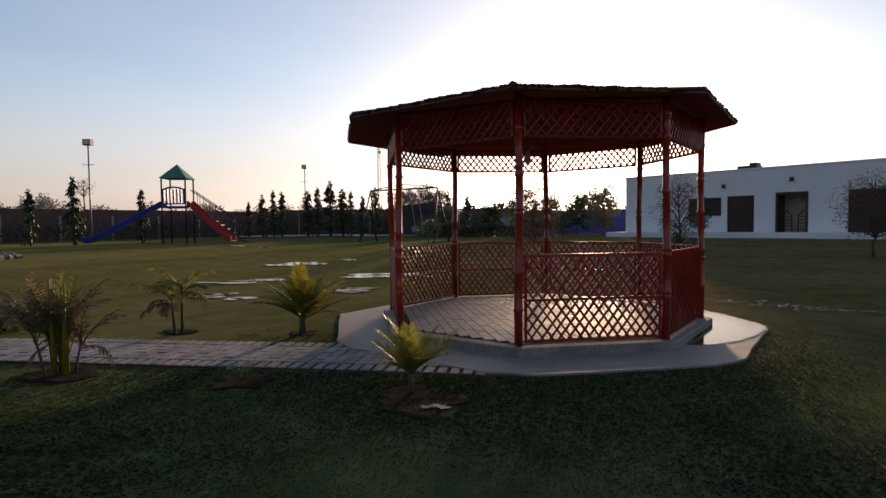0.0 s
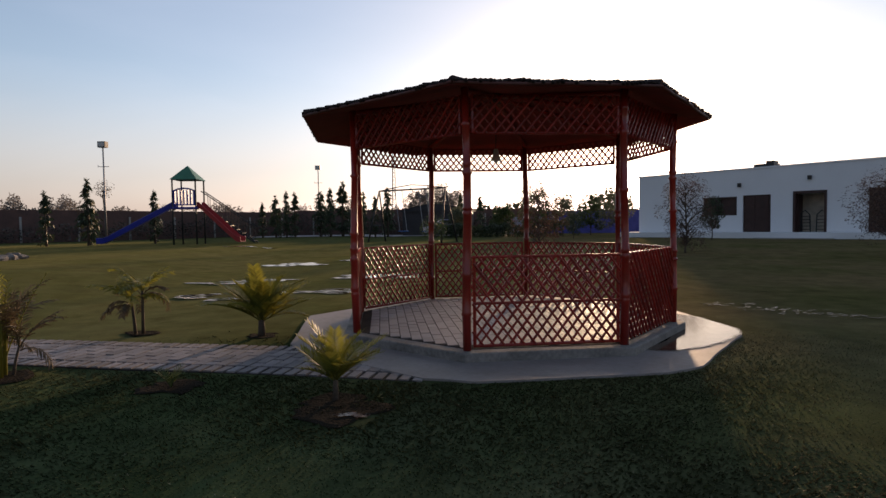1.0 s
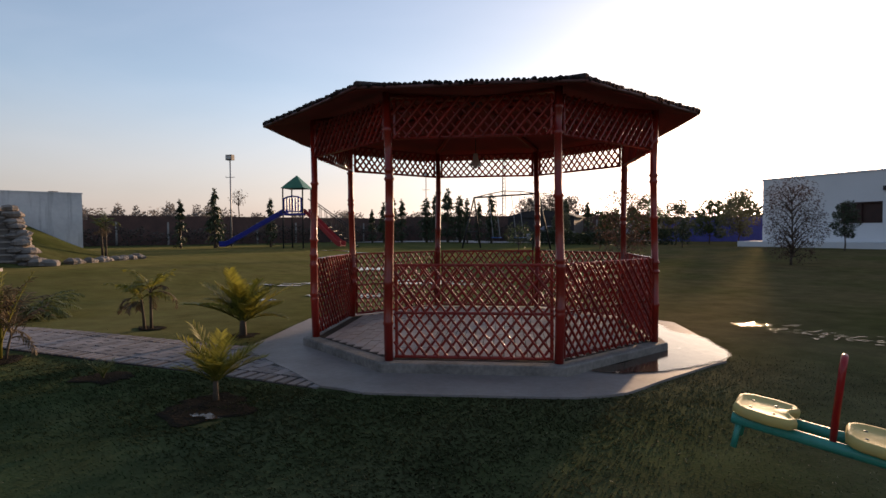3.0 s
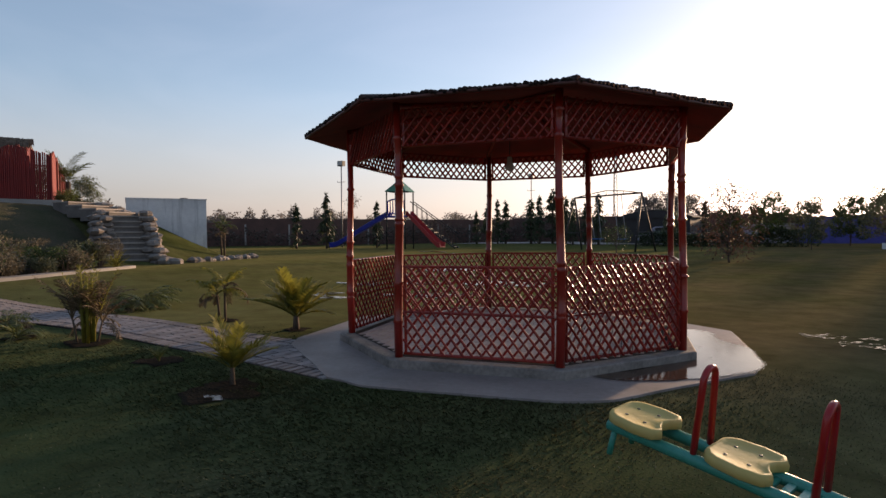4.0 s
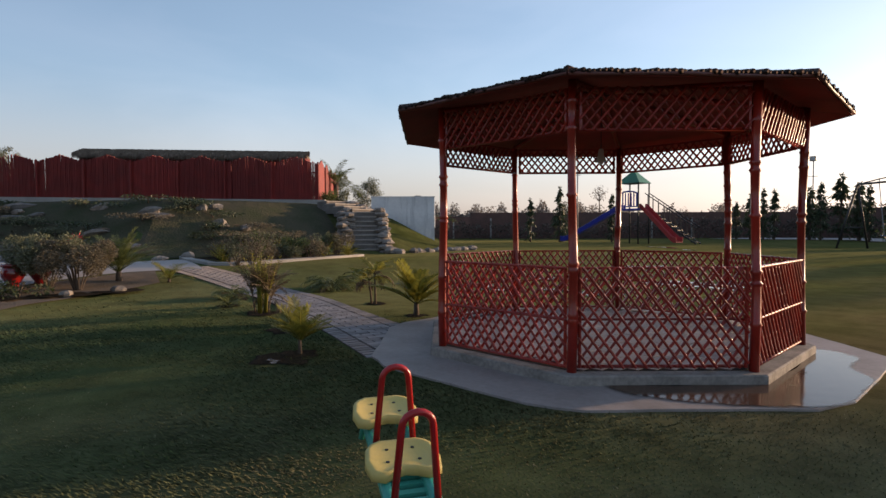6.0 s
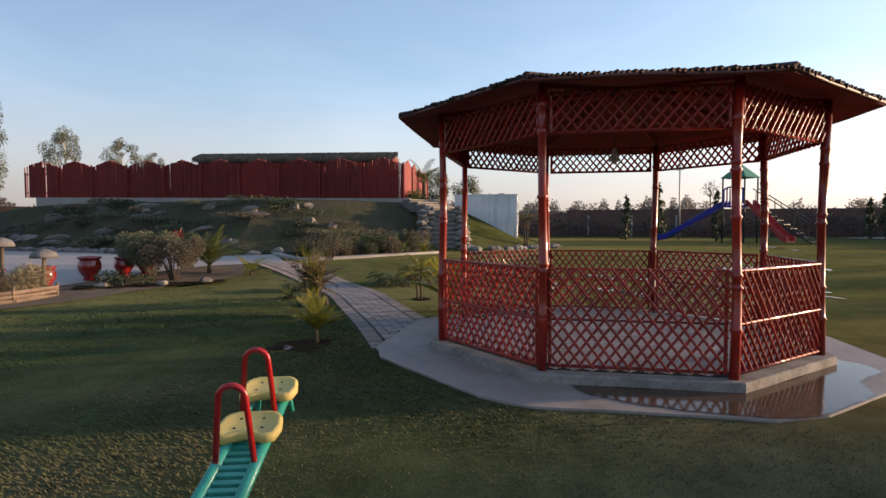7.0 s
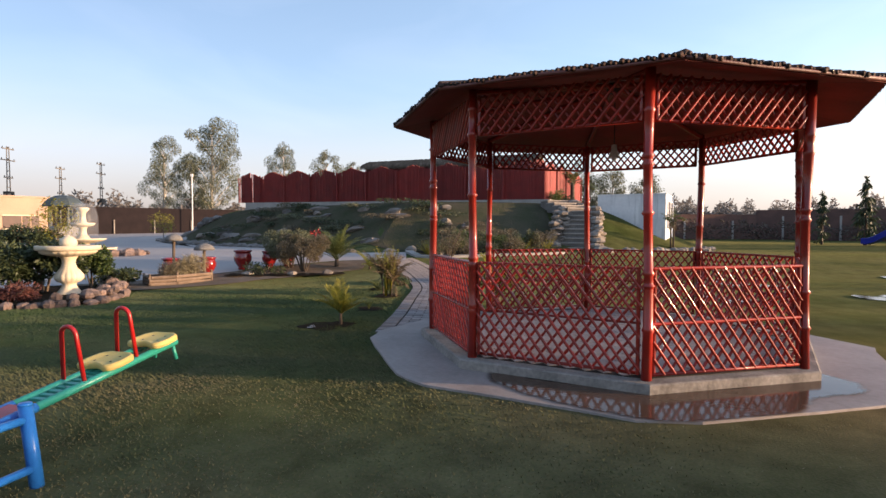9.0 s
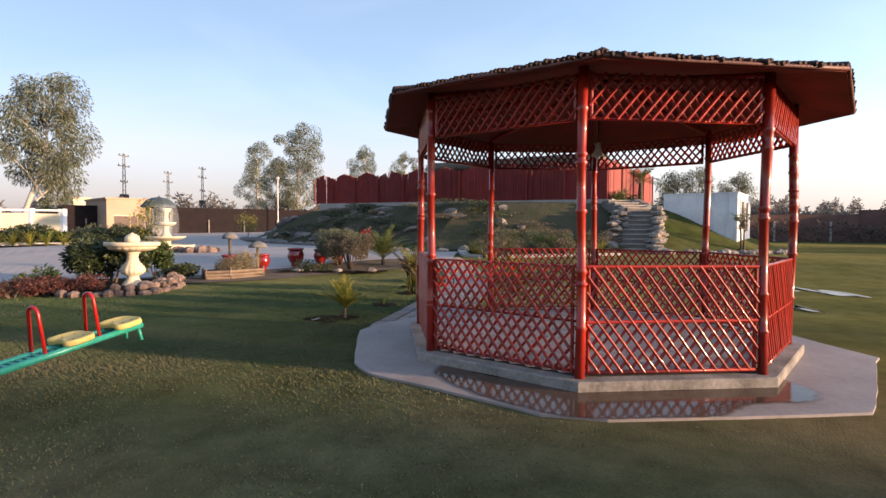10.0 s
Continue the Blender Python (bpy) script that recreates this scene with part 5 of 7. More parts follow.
def swing_set():
    R, L = Vector((-1.35, 31.8)), Vector((-5.5, 34.0))
    g = ground_at(*R)
    root = base("swing_set", (0, 0, 0), "rusty steel double swing frame on the far lawn", "swing")
    top = 3.35
    d = (R - L).normalized()
    n = Vector((-d.y, d.x))
    for e, s in ((L, -1), (R, 1)):
        for k in (-1, 1):
            f = e + n * k * 0.85 + d * s * 0.25
            part("leg", Mesh().tube([(f.x, f.y, g - 0.1), (e.x, e.y, top)], 0.05, 8), M["iron"], root, smooth=True)
        part("leg_brace", Mesh().tube([(*(e + n * 0.55 + d * s * 0.16), g + 1.0), (*(e - n * 0.55 + d * s * 0.16), g + 1.0)], 0.03, 6), M["iron"], root)
    part("top_bar", Mesh().tube([(*L, top), (*R, top)], 0.05, 8), M["iron"], root, smooth=True)
    part("arched_bar", Mesh().tube([(*L, top), (*(L.lerp(R, 0.25)), top + 0.16), (*(L.lerp(R, 0.5)), top + 0.27), (*(L.lerp(R, 0.75)), top + 0.18), (*R, top)], 0.03, 6), M["iron"], root, smooth=True)
    for t in (0.25, 0.5, 0.75):
        p = L.lerp(R, t)
        part("strut", Mesh().tube([(*p, top), (*p, top + 0.2)], 0.02, 5), M["iron"], root)
    for t in (0.3, 0.66):
        p, q = L.lerp(R, t - 0.05), L.lerp(R, t + 0.06)
        sw = part("swing_seat", Mesh().box(-0.3, -0.12, 0, 0.3, 0.12, 0.04, Matrix.Translation(((p.x + q.x) / 2 + 0.3, (p.y + q.y) / 2 - 0.2, g + 0.62)) @ Matrix.Rotation(math.atan2(d.y, d.x), 4, "Z")), M["bluepaint"], root)
        for e in (p, q):
            part("hanger", Mesh().tube([(*e, top), (e.x + 0.3, e.y - 0.2, g + 0.64)], 0.02, 5), M["galv"], sw)


swing_set()


def flood_light(x, y, h, double=True):
    g = ground_at(x, y)
    root = base("flood_light", (x, y, g), "tall grey pole with a floodlight head and crossarm", "street lamp", group="flood lights")
    part("pole", Mesh().tube([(0, 0, -0.1), (0, 0, h * 0.45), (0, 0, h)], [0.065, 0.05, 0.04], 10), M["galv"], root, smooth=True)
    head = part("lamp_head", Mesh().box(-0.24, -0.16, h - 0.02, 0.24, 0.16, h + 0.34, Matrix.Identity(4)), M["iron"], root)
    part("lens", Mesh().box(-0.2, -0.18, h + 0.03, 0.2, -0.162, h + 0.29), M["glassy"], head)
    part("crossarm", Mesh().tube([(-0.36, 0, h * 0.8), (0.36, 0, h * 0.8)], 0.02, 6).tube([(-0.36, 0, h * 0.8), (-0.36, 0, h * 0.8 + 0.12)], 0.015, 5), M["galv"], root)


flood_light(-22.4, 33.2, 5.9)
flood_light(-14.5, 51.0, 6.1)


def telecom_mast(x, y, h):
    root = base("telecom_mast", (x, y, 0), "slim lattice telecom mast far beyond the wall", "mast")
    for k in range(3):
        a = 2 * math.pi * k / 3
        part("mast_leg", Mesh().tube([(0.36 * math.cos(a), 0.36 * math.sin(a), 0), (0.12 * math.cos(a), 0.12 * math.sin(a), h)], 0.034, 5), M["galv"], root)
    br_ = Mesh()
    n = 26
    for i in range(n):
        for k in range(3):
            a, b = 2 * math.pi * k / 3, 2 * math.pi * (k + 1) / 3
            r0, r1 = 0.36 - 0.24 * i / n, 0.36 - 0.24 * (i + 1) / n
            br_.tube([(r0 * math.cos(a), r0 * math.sin(a), h * i / n), (r1 * math.cos(b), r1 * math.sin(b), h * (i + 1) / n)], 0.02, 4)
    tagged(part("bracing", br_, M["galv"], root), kind="stuff")
    for z in (0.84, 0.9, 0.96):
        part("dish", Mesh().lathe([(0.05, -0.16), (0.14, -0.12), (0.15, 0.12), (0.05, 0.16)], 10, (0.14, 0, h * z)), M["galv"], root)


telecom_mast(-10.1, 66, 11.7)


def utility_pole(x, y, h):
    root = base("utility_pole", (x, y, 0), "concrete power pole with crossarms and insulators", "utility pole", group="power poles")
    for side in (-1, 1):
        part("pole", Mesh().tube([(side * 0.42, 0, 0), (side * 0.2, 0, h)], [0.09, 0.07], 6), M["greycap"], root)
    for k in range(9):
        z, w = h * (k + 1) / 11, 0.42 - 0.22 * (k + 1) / 11
        part("rung", Mesh().box(-w, -0.05, z, w, 0.05, z + 0.1), M["greycap"], root)
    for z, w in ((h - 0.4, 1.1), (h - 1.9, 1.3), (h - 4.2, 0.8)):
        part("crossarm", Mesh().box(-w, -0.07, z, w, 0.07, z + 0.13), M["greycap"], root)
        for k in (-0.9, 0.0, 0.9):
            part("insulator", Mesh().lathe([(0.05, 0.13), (0.06, 0.24), (0.03, 0.34)], 6, (k * w, 0, z)), M["iron"], root)
    part("transformer", Mesh().box(-0.5, -0.4, h * 0.42, 0.5, 0.4, h * 0.42 + 1.0), M["iron"], root)


for az, d, h in ((-124.6, 95, 12.0), (-121.1, 105, 10.6), (-118.2, 105, 11.6)):
    utility_pole(7.6 + d * math.sin(radians(az)), 6.7 + d * math.cos(radians(az)), h)

# ---- fountains, pots, planter, ornaments ----
def fountain(x, y, tiers, label, wide=1.0, tall=1.0):
    g = ground_at(x, y)
    root = base("fountain", (x, y, g), label, "fountain")
    def lathe(name, prof, sides, flute=None):
        part(name, Mesh().lathe([(r * wide, z * tall) for r, z in prof], sides, flute=flute), M["cream_stone"], root, smooth=True)

    if tiers == 1:
        lathe("pedestal", [(0.25, -0.02), (0.25, 0.06), (0.205, 0.1), (0.155, 0.17), (0.128, 0.24), (0.14, 0.28), (0.205, 0.32), (0.24, 0.38), (0.24, 0.45), (0.205, 0.53), (0.145, 0.62), (0.122, 0.72), (0.14, 0.81), (0.2, 0.88)], 45, [0, 0, 0.05, 0.05, 0, 0, 0.1, 0.15, 0.16, 0.1, 0.02, 0, 0, 0])
        lathe("bowl", [(0.17, 0.86), (0.34, 0.88), (0.45, 0.92), (0.51, 0.965), (0.52, 0.985), (0.575, 0.995), (0.6, 1.01), (0.605, 1.07), (0.595, 1.095), (0.565, 1.1), (0.52, 1.07), (0.3, 1.03), (0.1, 1.02)], 66, [0, 0.09, 0.1, 0.06, 0, 0, 0, 0, 0, 0, 0, 0, 0])
        lathe("ball_finial", [(0.10, 1.02), (0.14, 1.07), (0.17, 1.14), (0.155, 1.22), (0.10, 1.275), (0.04, 1.30), (0.02, 1.32), (0.005, 1.33)], 18)
    else:
        lathe("basin", [(0.95, -0.05), (1.0, 0.16), (1.02, 0.2), (0.94, 0.2), (0.9, 0.12), (0.3, 0.1)], 36)
        lathe("pedestal", [(0.3, 0.0), (0.22, 0.12), (0.16, 0.25), (0.2, 0.36)], 24)
        lathe("bowl", [(0.2, 0.34), (0.42, 0.38), (0.62, 0.45), (0.7, 0.49), (0.69, 0.52), (0.6, 0.49), (0.3, 0.46), (0.1, 0.45)], 42, [0, 0.06, 0.06, 0, 0, 0, 0, 0])
        lathe("middle_column", [(0.22, 0.47), (0.2, 0.55), (0.12, 0.64), (0.1, 0.8), (0.14, 0.92)], 20)
        lathe("upper_bowl", [(0.13, 0.9), (0.28, 0.95), (0.36, 1.02), (0.35, 1.05), (0.1, 1.02)], 30, [0, 0.08, 0.05, 0, 0])
        lathe("top_column", [(0.16, 1.03), (0.1, 1.1), (0.085, 1.28), (0.1, 1.4), (0.19, 1.5), (0.2, 1.56), (0.12, 1.58)], 18)


fountain(-3.5, -0.84, 1, "cream cast-stone fountain with fluted pedestal and ball finial", 0.88, 0.87)
fountain(-12.48, -5.56, 2, "taller tiered cream stone fountain in a round basin")
spray_material = mat("thin_falling_water", (0.8, 0.84, 0.9), (0.6, 0.64, 0.7), rough=0.25, scale=8, fine=60, bump=0.2)
spray_material.node_tree.nodes["Principled BSDF"].inputs["Alpha"].default_value = 0.08
single("water_spray", Mesh().lathe([(0.05, 1.62), (0.16, 1.72), (0.3, 1.7), (0.4, 1.55), (0.45, 1.3), (0.46, 0.98), (0.45, 0.6)], 28), spray_material, "thin bell of water falling from the tiered fountain", "water", smooth=True, at=(-12.48, -5.56, ground_at(-12.48, -5.56)))
RING = [(-1.75, -1.0), (-1.9, -0.5), (-2.05, -0.05), (-2.35, 0.22), (-2.85, 0.28), (-3.4, 0.12), (-4.0, -0.12), (-4.6, -0.42), (-4.95, -0.85)]
ringpts = [(p.x, p.y) for p in resample(RING, 0.19)]
rock_row(ringpts, 0.12, "reddish-brown rough stone edging the fountain bed", 0.05, stack=1, material="pinkrock", group="fountain stones")
rock_row([(x - 0.1, y - 0.1, 0.11) for x, y in ringpts[5:]], 0.11, "reddish-brown rough stone edging the fountain bed", 0.06, material="pinkrock", group="fountain stones")
rock_row([(x - 0.15, y - 0.22, 0.14) for x, y in ringpts[8::2]], 0.12, "reddish-brown rough stone edging the fountain bed", 0.08, material="pinkrock", group="fountain stones")
rock_row([(-4.7, -0.55), (-4.95, -0.85)], 0.2, "large pale boulder at the end of the fountain bed", group="fountain stones")
single("flower_bed", Mesh().prism([(-1.8, -1.0), (-2.1, -0.1), (-2.5, 0.16), (-3.4, 0.05), (-4.6, -0.5), (-5.0, -1.2), (-4.6, -2.2), (-3.2, -2.9), (-2.2, -2.2)], -0.05, 0.05), M["soil"], "bare soil bed round the cream fountain", "flower bed", kind="structure")
rock_row([(-11.3 + rngr.uniform(-0.45, 0.45), -3.75 + rngr.uniform(-0.7, 0.7)) for _ in range(16)], 0.22, "brown boulder in a heap on the driveway", material="pinkrock", group="boulder heap")


def pot(x, y, s):
    root = base("flower_pot", (x, y, ground_at(x, y) + 0.02), "glazed red pot standing beside the driveway", "pot", group="red pots")
    part("pot_body", Mesh().lathe([(0.13, 0), (0.15, 0.03), (0.13, 0.07), (0.2, 0.16), (0.26, 0.28), (0.265, 0.38), (0.235, 0.48), (0.22, 0.52)], 28).data("pot_body", M["potred"], True), M["potred"], root).matrix_basis = Matrix.Diagonal((s, s, s, 1))
    part("rim", Mesh().lathe([(0.22, 0.52), (0.265, 0.54), (0.27, 0.59), (0.24, 0.6), (0.215, 0.58), (0.2, 0.5)], 28).data("rim", M["potred"], True), M["potred"], root).matrix_basis = Matrix.Diagonal((s, s, s, 1))
    part("soil", Mesh().lathe([(0.2, 0.48), (0.21, 0.53), (0.02, 0.54)], 16).data("soil", M["soil"]), M["soil"], root).matrix_basis = Matrix.Diagonal((s, s, s, 1))


pot(-7.95, 1.1, 0.88)
pot(-7.15, 0.45, 0.76)
pot(-6.75, -0.3, 0.8)
pot(-8.3, 1.72, 0.76)
pot(-8.55, 2.15, 0.76)


def mushroom(x, y, h, r):
    root = base("mushroom_ornament", (x, y, ground_at(x, y)), "grey stone mushroom ornament on a slim stem", "ornament", group="stone mushrooms")
    part("stem", Mesh().tube([(0, 0, -0.03), (0.02, 0, h * 0.5), (0, 0, h - 0.1)], [0.05, 0.032, 0.038], 10), M["oldtimber"], root, smooth=True)
    part("cap", Mesh().lathe([(0.04, h - 0.1), (r * 0.8, h - 0.15), (r, h - 0.17), (r * 0.98, h - 0.12), (r * 0.75, h - 0.055), (r * 0.35, h - 0.015), (0.03, h)], 20), M["greycap"], root, smooth=True)


mushroom(-6.1, 0.04, 1.14, 0.2)
mushroom(-6.55, 0.58, 0.88, 0.24)


def planter():
    """A low bed boxed in with split logs, its front bent outwards."""
    corners = [Vector(p) for p in ((-5.17, -0.1), (-5.46, 0.36), (-6.27, 0.82), (-6.62, 0.4), (-5.62, -0.42))]
    root = base("planter_box", (-5.46, 0.36, ground_at(-5.8, 0.2)), "rough split-log planter box filled with dry plants", "planter")
    mid = Vector((-5.46, 0.36))
    rp = random.Random(88)
    for a, b in zip(corners, corners[1:] + corners[:1]):
        a, b = a - mid, b - mid
        for k in range(3):
            z = 0.035 + k * 0.074
            e0, e1 = rp.uniform(-0.03, 0.04), rp.uniform(-0.03, 0.04)
            d = (b - a).normalized()
            p, q = a - d * e0, b + d * e1
            part("log", Mesh().tube([(p.x, p.y, z), ((p.x + q.x) / 2 + rp.uniform(-0.01, 0.01), (p.y + q.y) / 2, z + rp.uniform(-0.008, 0.008)), (q.x, q.y, z + rp.uniform(-0.012, 0.012))], [0.037, 0.04, 0.035], 7), M["timber"], root)
    for c in corners:
        c = (c - mid) * 1.03
        part("stake", Mesh().tube([(c.x, c.y, -0.03), (c.x + rp.uniform(-0.02, 0.02), c.y, rp.uniform(0.22, 0.3))], 0.027, 7), M["oldtimber"], root, smooth=True)
    part("soil", Mesh().prism([tuple(c - mid) for c in corners], 0.0, 0.18), M["soil"], root)
    return root


planter()

# ---- far houses beyond the driveway ----
def polar(az, d, c=(7.6, 6.7)):
    return (c[0] + d * math.sin(radians(az)), c[1] + d * math.cos(radians(az)))


def house(az0, az1, d0, d1, deep, h, material, label, windows):
    a, b = Vector(polar(az0, d0)), Vector(polar(az1, d1))
    u = (b - a).normalized()
    n = Vector((u.y, -u.x))
    if n.dot(Vector((7.6, 6.7)) - a) > 0:
        n = -n
    root = base("house", (a.x, a.y, 0), label, "house", turn=math.degrees(math.atan2(u.y, u.x)))
    L = (b - a).length
    s = 1 if Vector((-u.y, u.x)).dot(n) > 0 else -1
    y0, y1 = min(0, s * deep), max(0, s * deep)
    part("wall", Mesh().box(0, y0, 0, L, y1, h), M[material], root)
    part("roof", Mesh().box(-0.1, y0 - 0.1, h + 0.002, L + 0.1, y1 + 0.1, h + 0.14), M[material], root)
    for x, z, w, hh in windows:
        f = part("window", Mesh().box(x, -s * 0.04, z, x + w, -s * 0.004, z + hh), M["darkwood"], root)
        part("window_frame", Mesh().box(x - 0.08, -s * 0.07, z - 0.08, x + w + 0.08, -s * 0.041, z).box(x - 0.08, -s * 0.07, z + hh, x + w + 0.08, -s * 0.041, z + hh + 0.08), M["cream"], f)
    return root


house(-126.0, -122.4, 56, 57, 7, 3.65, "tan", "tan flat-roofed house beyond the driveway", [(0.6, 1.2, 1.2, 1.0), (1.9, 1.0, 0.5, 1.2), (2.5, 1.0, 0.5, 1.2)])
house(-129.0, -127.4, 62, 62, 5, 3.0, "tan", "small brown flat-roofed outbuilding", [(0.4, 0.9, 0.6, 1.4)])
house(-128.4, -127.2, 70, 70, 4, 4.2, "cream", "pale square stair tower behind the houses", [])
a, b = Vector(polar(-142, 44)), Vector(polar(-129.2, 42))
cw = base("wall_8", (0, 0, 0), "cream boundary wall with white piers and arched gate", "wall", kind="structure")
n = Vector((-(b - a).y, (b - a).x)).normalized() * 0.1
part("wall_panel", Mesh().prism([tuple(a + n), tuple(a - n), tuple(b - n), tuple(b + n)], 0.1, 2.05), M["cream"], cw)
for k in range(7):
    p = a.lerp(b, k / 6)
    part("pier", Mesh().prism([(p.x - 0.16, p.y - 0.16), (p.x + 0.16, p.y - 0.16), (p.x + 0.16, p.y + 0.16), (p.x - 0.16, p.y + 0.16)], 0.1, 2.35), M["white"], cw)
part("coping", Mesh().prism([tuple(a + n * 1.4), tuple(a - n * 1.4), tuple(b - n * 1.4), tuple(b + n * 1.4)], 2.2, 2.3), M["white"], cw)

kx, ky = polar(-121.9, 36)
kiosk = base("kiosk", (kx, ky, ground_at(kx, ky)), "small garden kiosk with a teal domed tin roof", "kiosk")
part("roof", Mesh().lathe([(0.98, 1.98), (0.98, 2.02), (0.85, 2.2), (0.68, 2.38), (0.4, 2.52), (0.06, 2.58), (0.03, 2.66)], 8), M["teal_tin"], kiosk, "teal domed roof")
part("body", Mesh().lathe([(0.7, 0), (0.7, 0.9), (0.66, 0.95)], 8), M["kerb"], kiosk)
for k in range(8):
    a_ = 2 * math.pi * k / 8
    part("post", Mesh().tube([(0.66 * math.cos(a_), 0.66 * math.sin(a_), 0.9), (0.66 * math.cos(a_), 0.66 * math.sin(a_), 1.98)], 0.06, 6), M["teal_tin"], kiosk)

# ---- car behind the far hedge ----
cx_, cy_ = -2.4, 47.0
car = base("car", (cx_, cy_, 0.3), "pale car parked by the far boundary wall", "car", turn=8)
prof = [(-1.9, 0.35), (-1.95, 0.75), (-1.2, 0.9), (-0.6, 1.38), (0.7, 1.42), (1.35, 0.98), (1.95, 0.88), (2.0, 0.4)]
part("body", Mesh().rings([[(x, -0.78, z) for x, z in prof], [(x * 1.01, -0.55, z * 1.02) for x, z in prof], [(x * 1.01, 0.55, z * 1.02) for x, z in prof], [(x, 0.78, z) for x, z in prof]]), M["lilac"], car)
for x in (-1.2, 1.25):
    for y in (-0.72, 0.72):
        wheel = part("wheel", Mesh().tube([(x, y - 0.1, 0.32), (x, y + 0.1, 0.32)], 0.32, 14), M["iron"], car)
        part("rim", Mesh().tube([(x, y - 0.105, 0.32), (x, y + 0.105, 0.32)], 0.18, 10), M["galv"], wheel)
part("windscreen", Mesh().prism([(-0.55, -0.79), (0.65, -0.79), (0.65, -0.785), (-0.55, -0.785)], 0.98, 1.34), M["iron"], car)

# ---- plants ----
def leaf(me, p, d, length, width, rng_):
    """One leaf: a narrow diamond from p along d."""
    d = Vector(d).normalized()
    side = d.cross(Vector((rng_.uniform(-1, 1), rng_.uniform(-1, 1), rng_.uniform(0.2, 1)))).normalized() * width * 0.5
    p = Vector(p)
    m_ = p + d * length * 0.45
    n = len(me.v)
    me.v += [tuple(p), tuple(m_ + side), tuple(p + d * length), tuple(m_ - side)]
    me.f.append((n, n + 1, n + 2, n + 3))


def leaf_cloud(me, c, r, count, length, width, rng_, droop=0.2, shell=0.5):
    for _ in range(count):
        while True:
            v = Vector((rng_.uniform(-1, 1), rng_.uniform(-1, 1), rng_.uniform(-1, 1)))
            if 0.02 < v.length < 1:
                break
        v = v.normalized() * (v.length ** shell)
        p = Vector(c) + Vector((v.x * r[0], v.y * r[1], v.z * r[2]))
        d = Vector((v.x + rng_.uniform(-0.8, 0.8), v.y + rng_.uniform(-0.8, 0.8), v.z * 0.6 - droop + rng_.uniform(-0.6, 0.6)))
        leaf(me, p, d, length * rng_.uniform(0.6, 1.3), width * rng_.uniform(0.7, 1.2), rng_)


def frond(me, o, az, el, length, droop, leaflet, width, pairs, rng_, curl=0.5):
    p, a = Vector(o), el
    n = 9
    pts = []
    for i in range(n + 1):
        pts.append(p.copy())
        p = p + Vector((math.cos(az) * math.cos(a), math.sin(az) * math.cos(a), math.sin(a))) * (length / n)
        a -= droop / n
    me.tube(pts, [0.007 * (1 - 0.8 * i / n) + 0.0012 for i in range(n + 1)], 3, caps=False)
    for k in range(pairs):
        t = 0.16 + 0.84 * (k + 0.5) / pairs
        i = min(int(t * n), n - 1)
        q = pts[i].lerp(pts[i + 1], t * n - i)
        d = (pts[i + 1] - pts[i]).normalized()
        s = d.cross(Vector((0, 0, 1)))
        s = s.normalized() if s.length > 0.05 else Vector((-math.sin(az), math.cos(az), 0))
        up = s.cross(d)
        L = leaflet * (0.45 + 0.55 * math.sin(math.pi * min(1, t * 0.85 + 0.12))) * rng_.uniform(0.8, 1.15)
        for g in (-1, 1):
            v = d * 0.75 + s * g * 0.75 + up * (0.35 - curl * rng_.uniform(0.2, 1.0))
            v = v.normalized()
            w = d * width * 0.5
            m1 = q + v * L * 0.5
            tip = q + v * L + Vector((0, 0, -curl * 0.25 * L))
            nn = len(me.v)
            me.v += [tuple(q - w * 0.6), tuple(m1 - w), tuple(tip), tuple(m1 + w), tuple(q + w * 0.6)]
            me.f.append((nn, nn + 1, nn + 2, nn + 3, nn + 4))


# nearly flat disc; the hollow's shadow is in the dark soil colour
def soil_pit(x, y, r, rng_):
    pts = [(x + r * (rng_.uniform(0.75, 1.05) + 0.2 * math.sin(a * 2 + x * 9)) * math.cos(a), y + 0.8 * r * (rng_.uniform(0.75, 1.05) + 0.2 * math.sin(a * 3 + y * 7)) * math.sin(a)) for a in np.linspace(0, 2 * math.pi, 25)[:-1]]
    g = ground_at(x, y)
    rings_ = [[(px, py, g + 0.001) for px, py in pts], [(x + (px - x) * 0.85, y + (py - y) * 0.85, g + 0.008) for px, py in pts], [(x + (px - x) * 0.3, y + (py - y) * 0.3, g + 0.003) for px, py in pts]]
    return single("planting_pit", Mesh().rings(rings_), M["soil"], "dug soil pit in the lawn, coloured dark like a shaded hollow", "soil", group="planting pits", kind="structure")


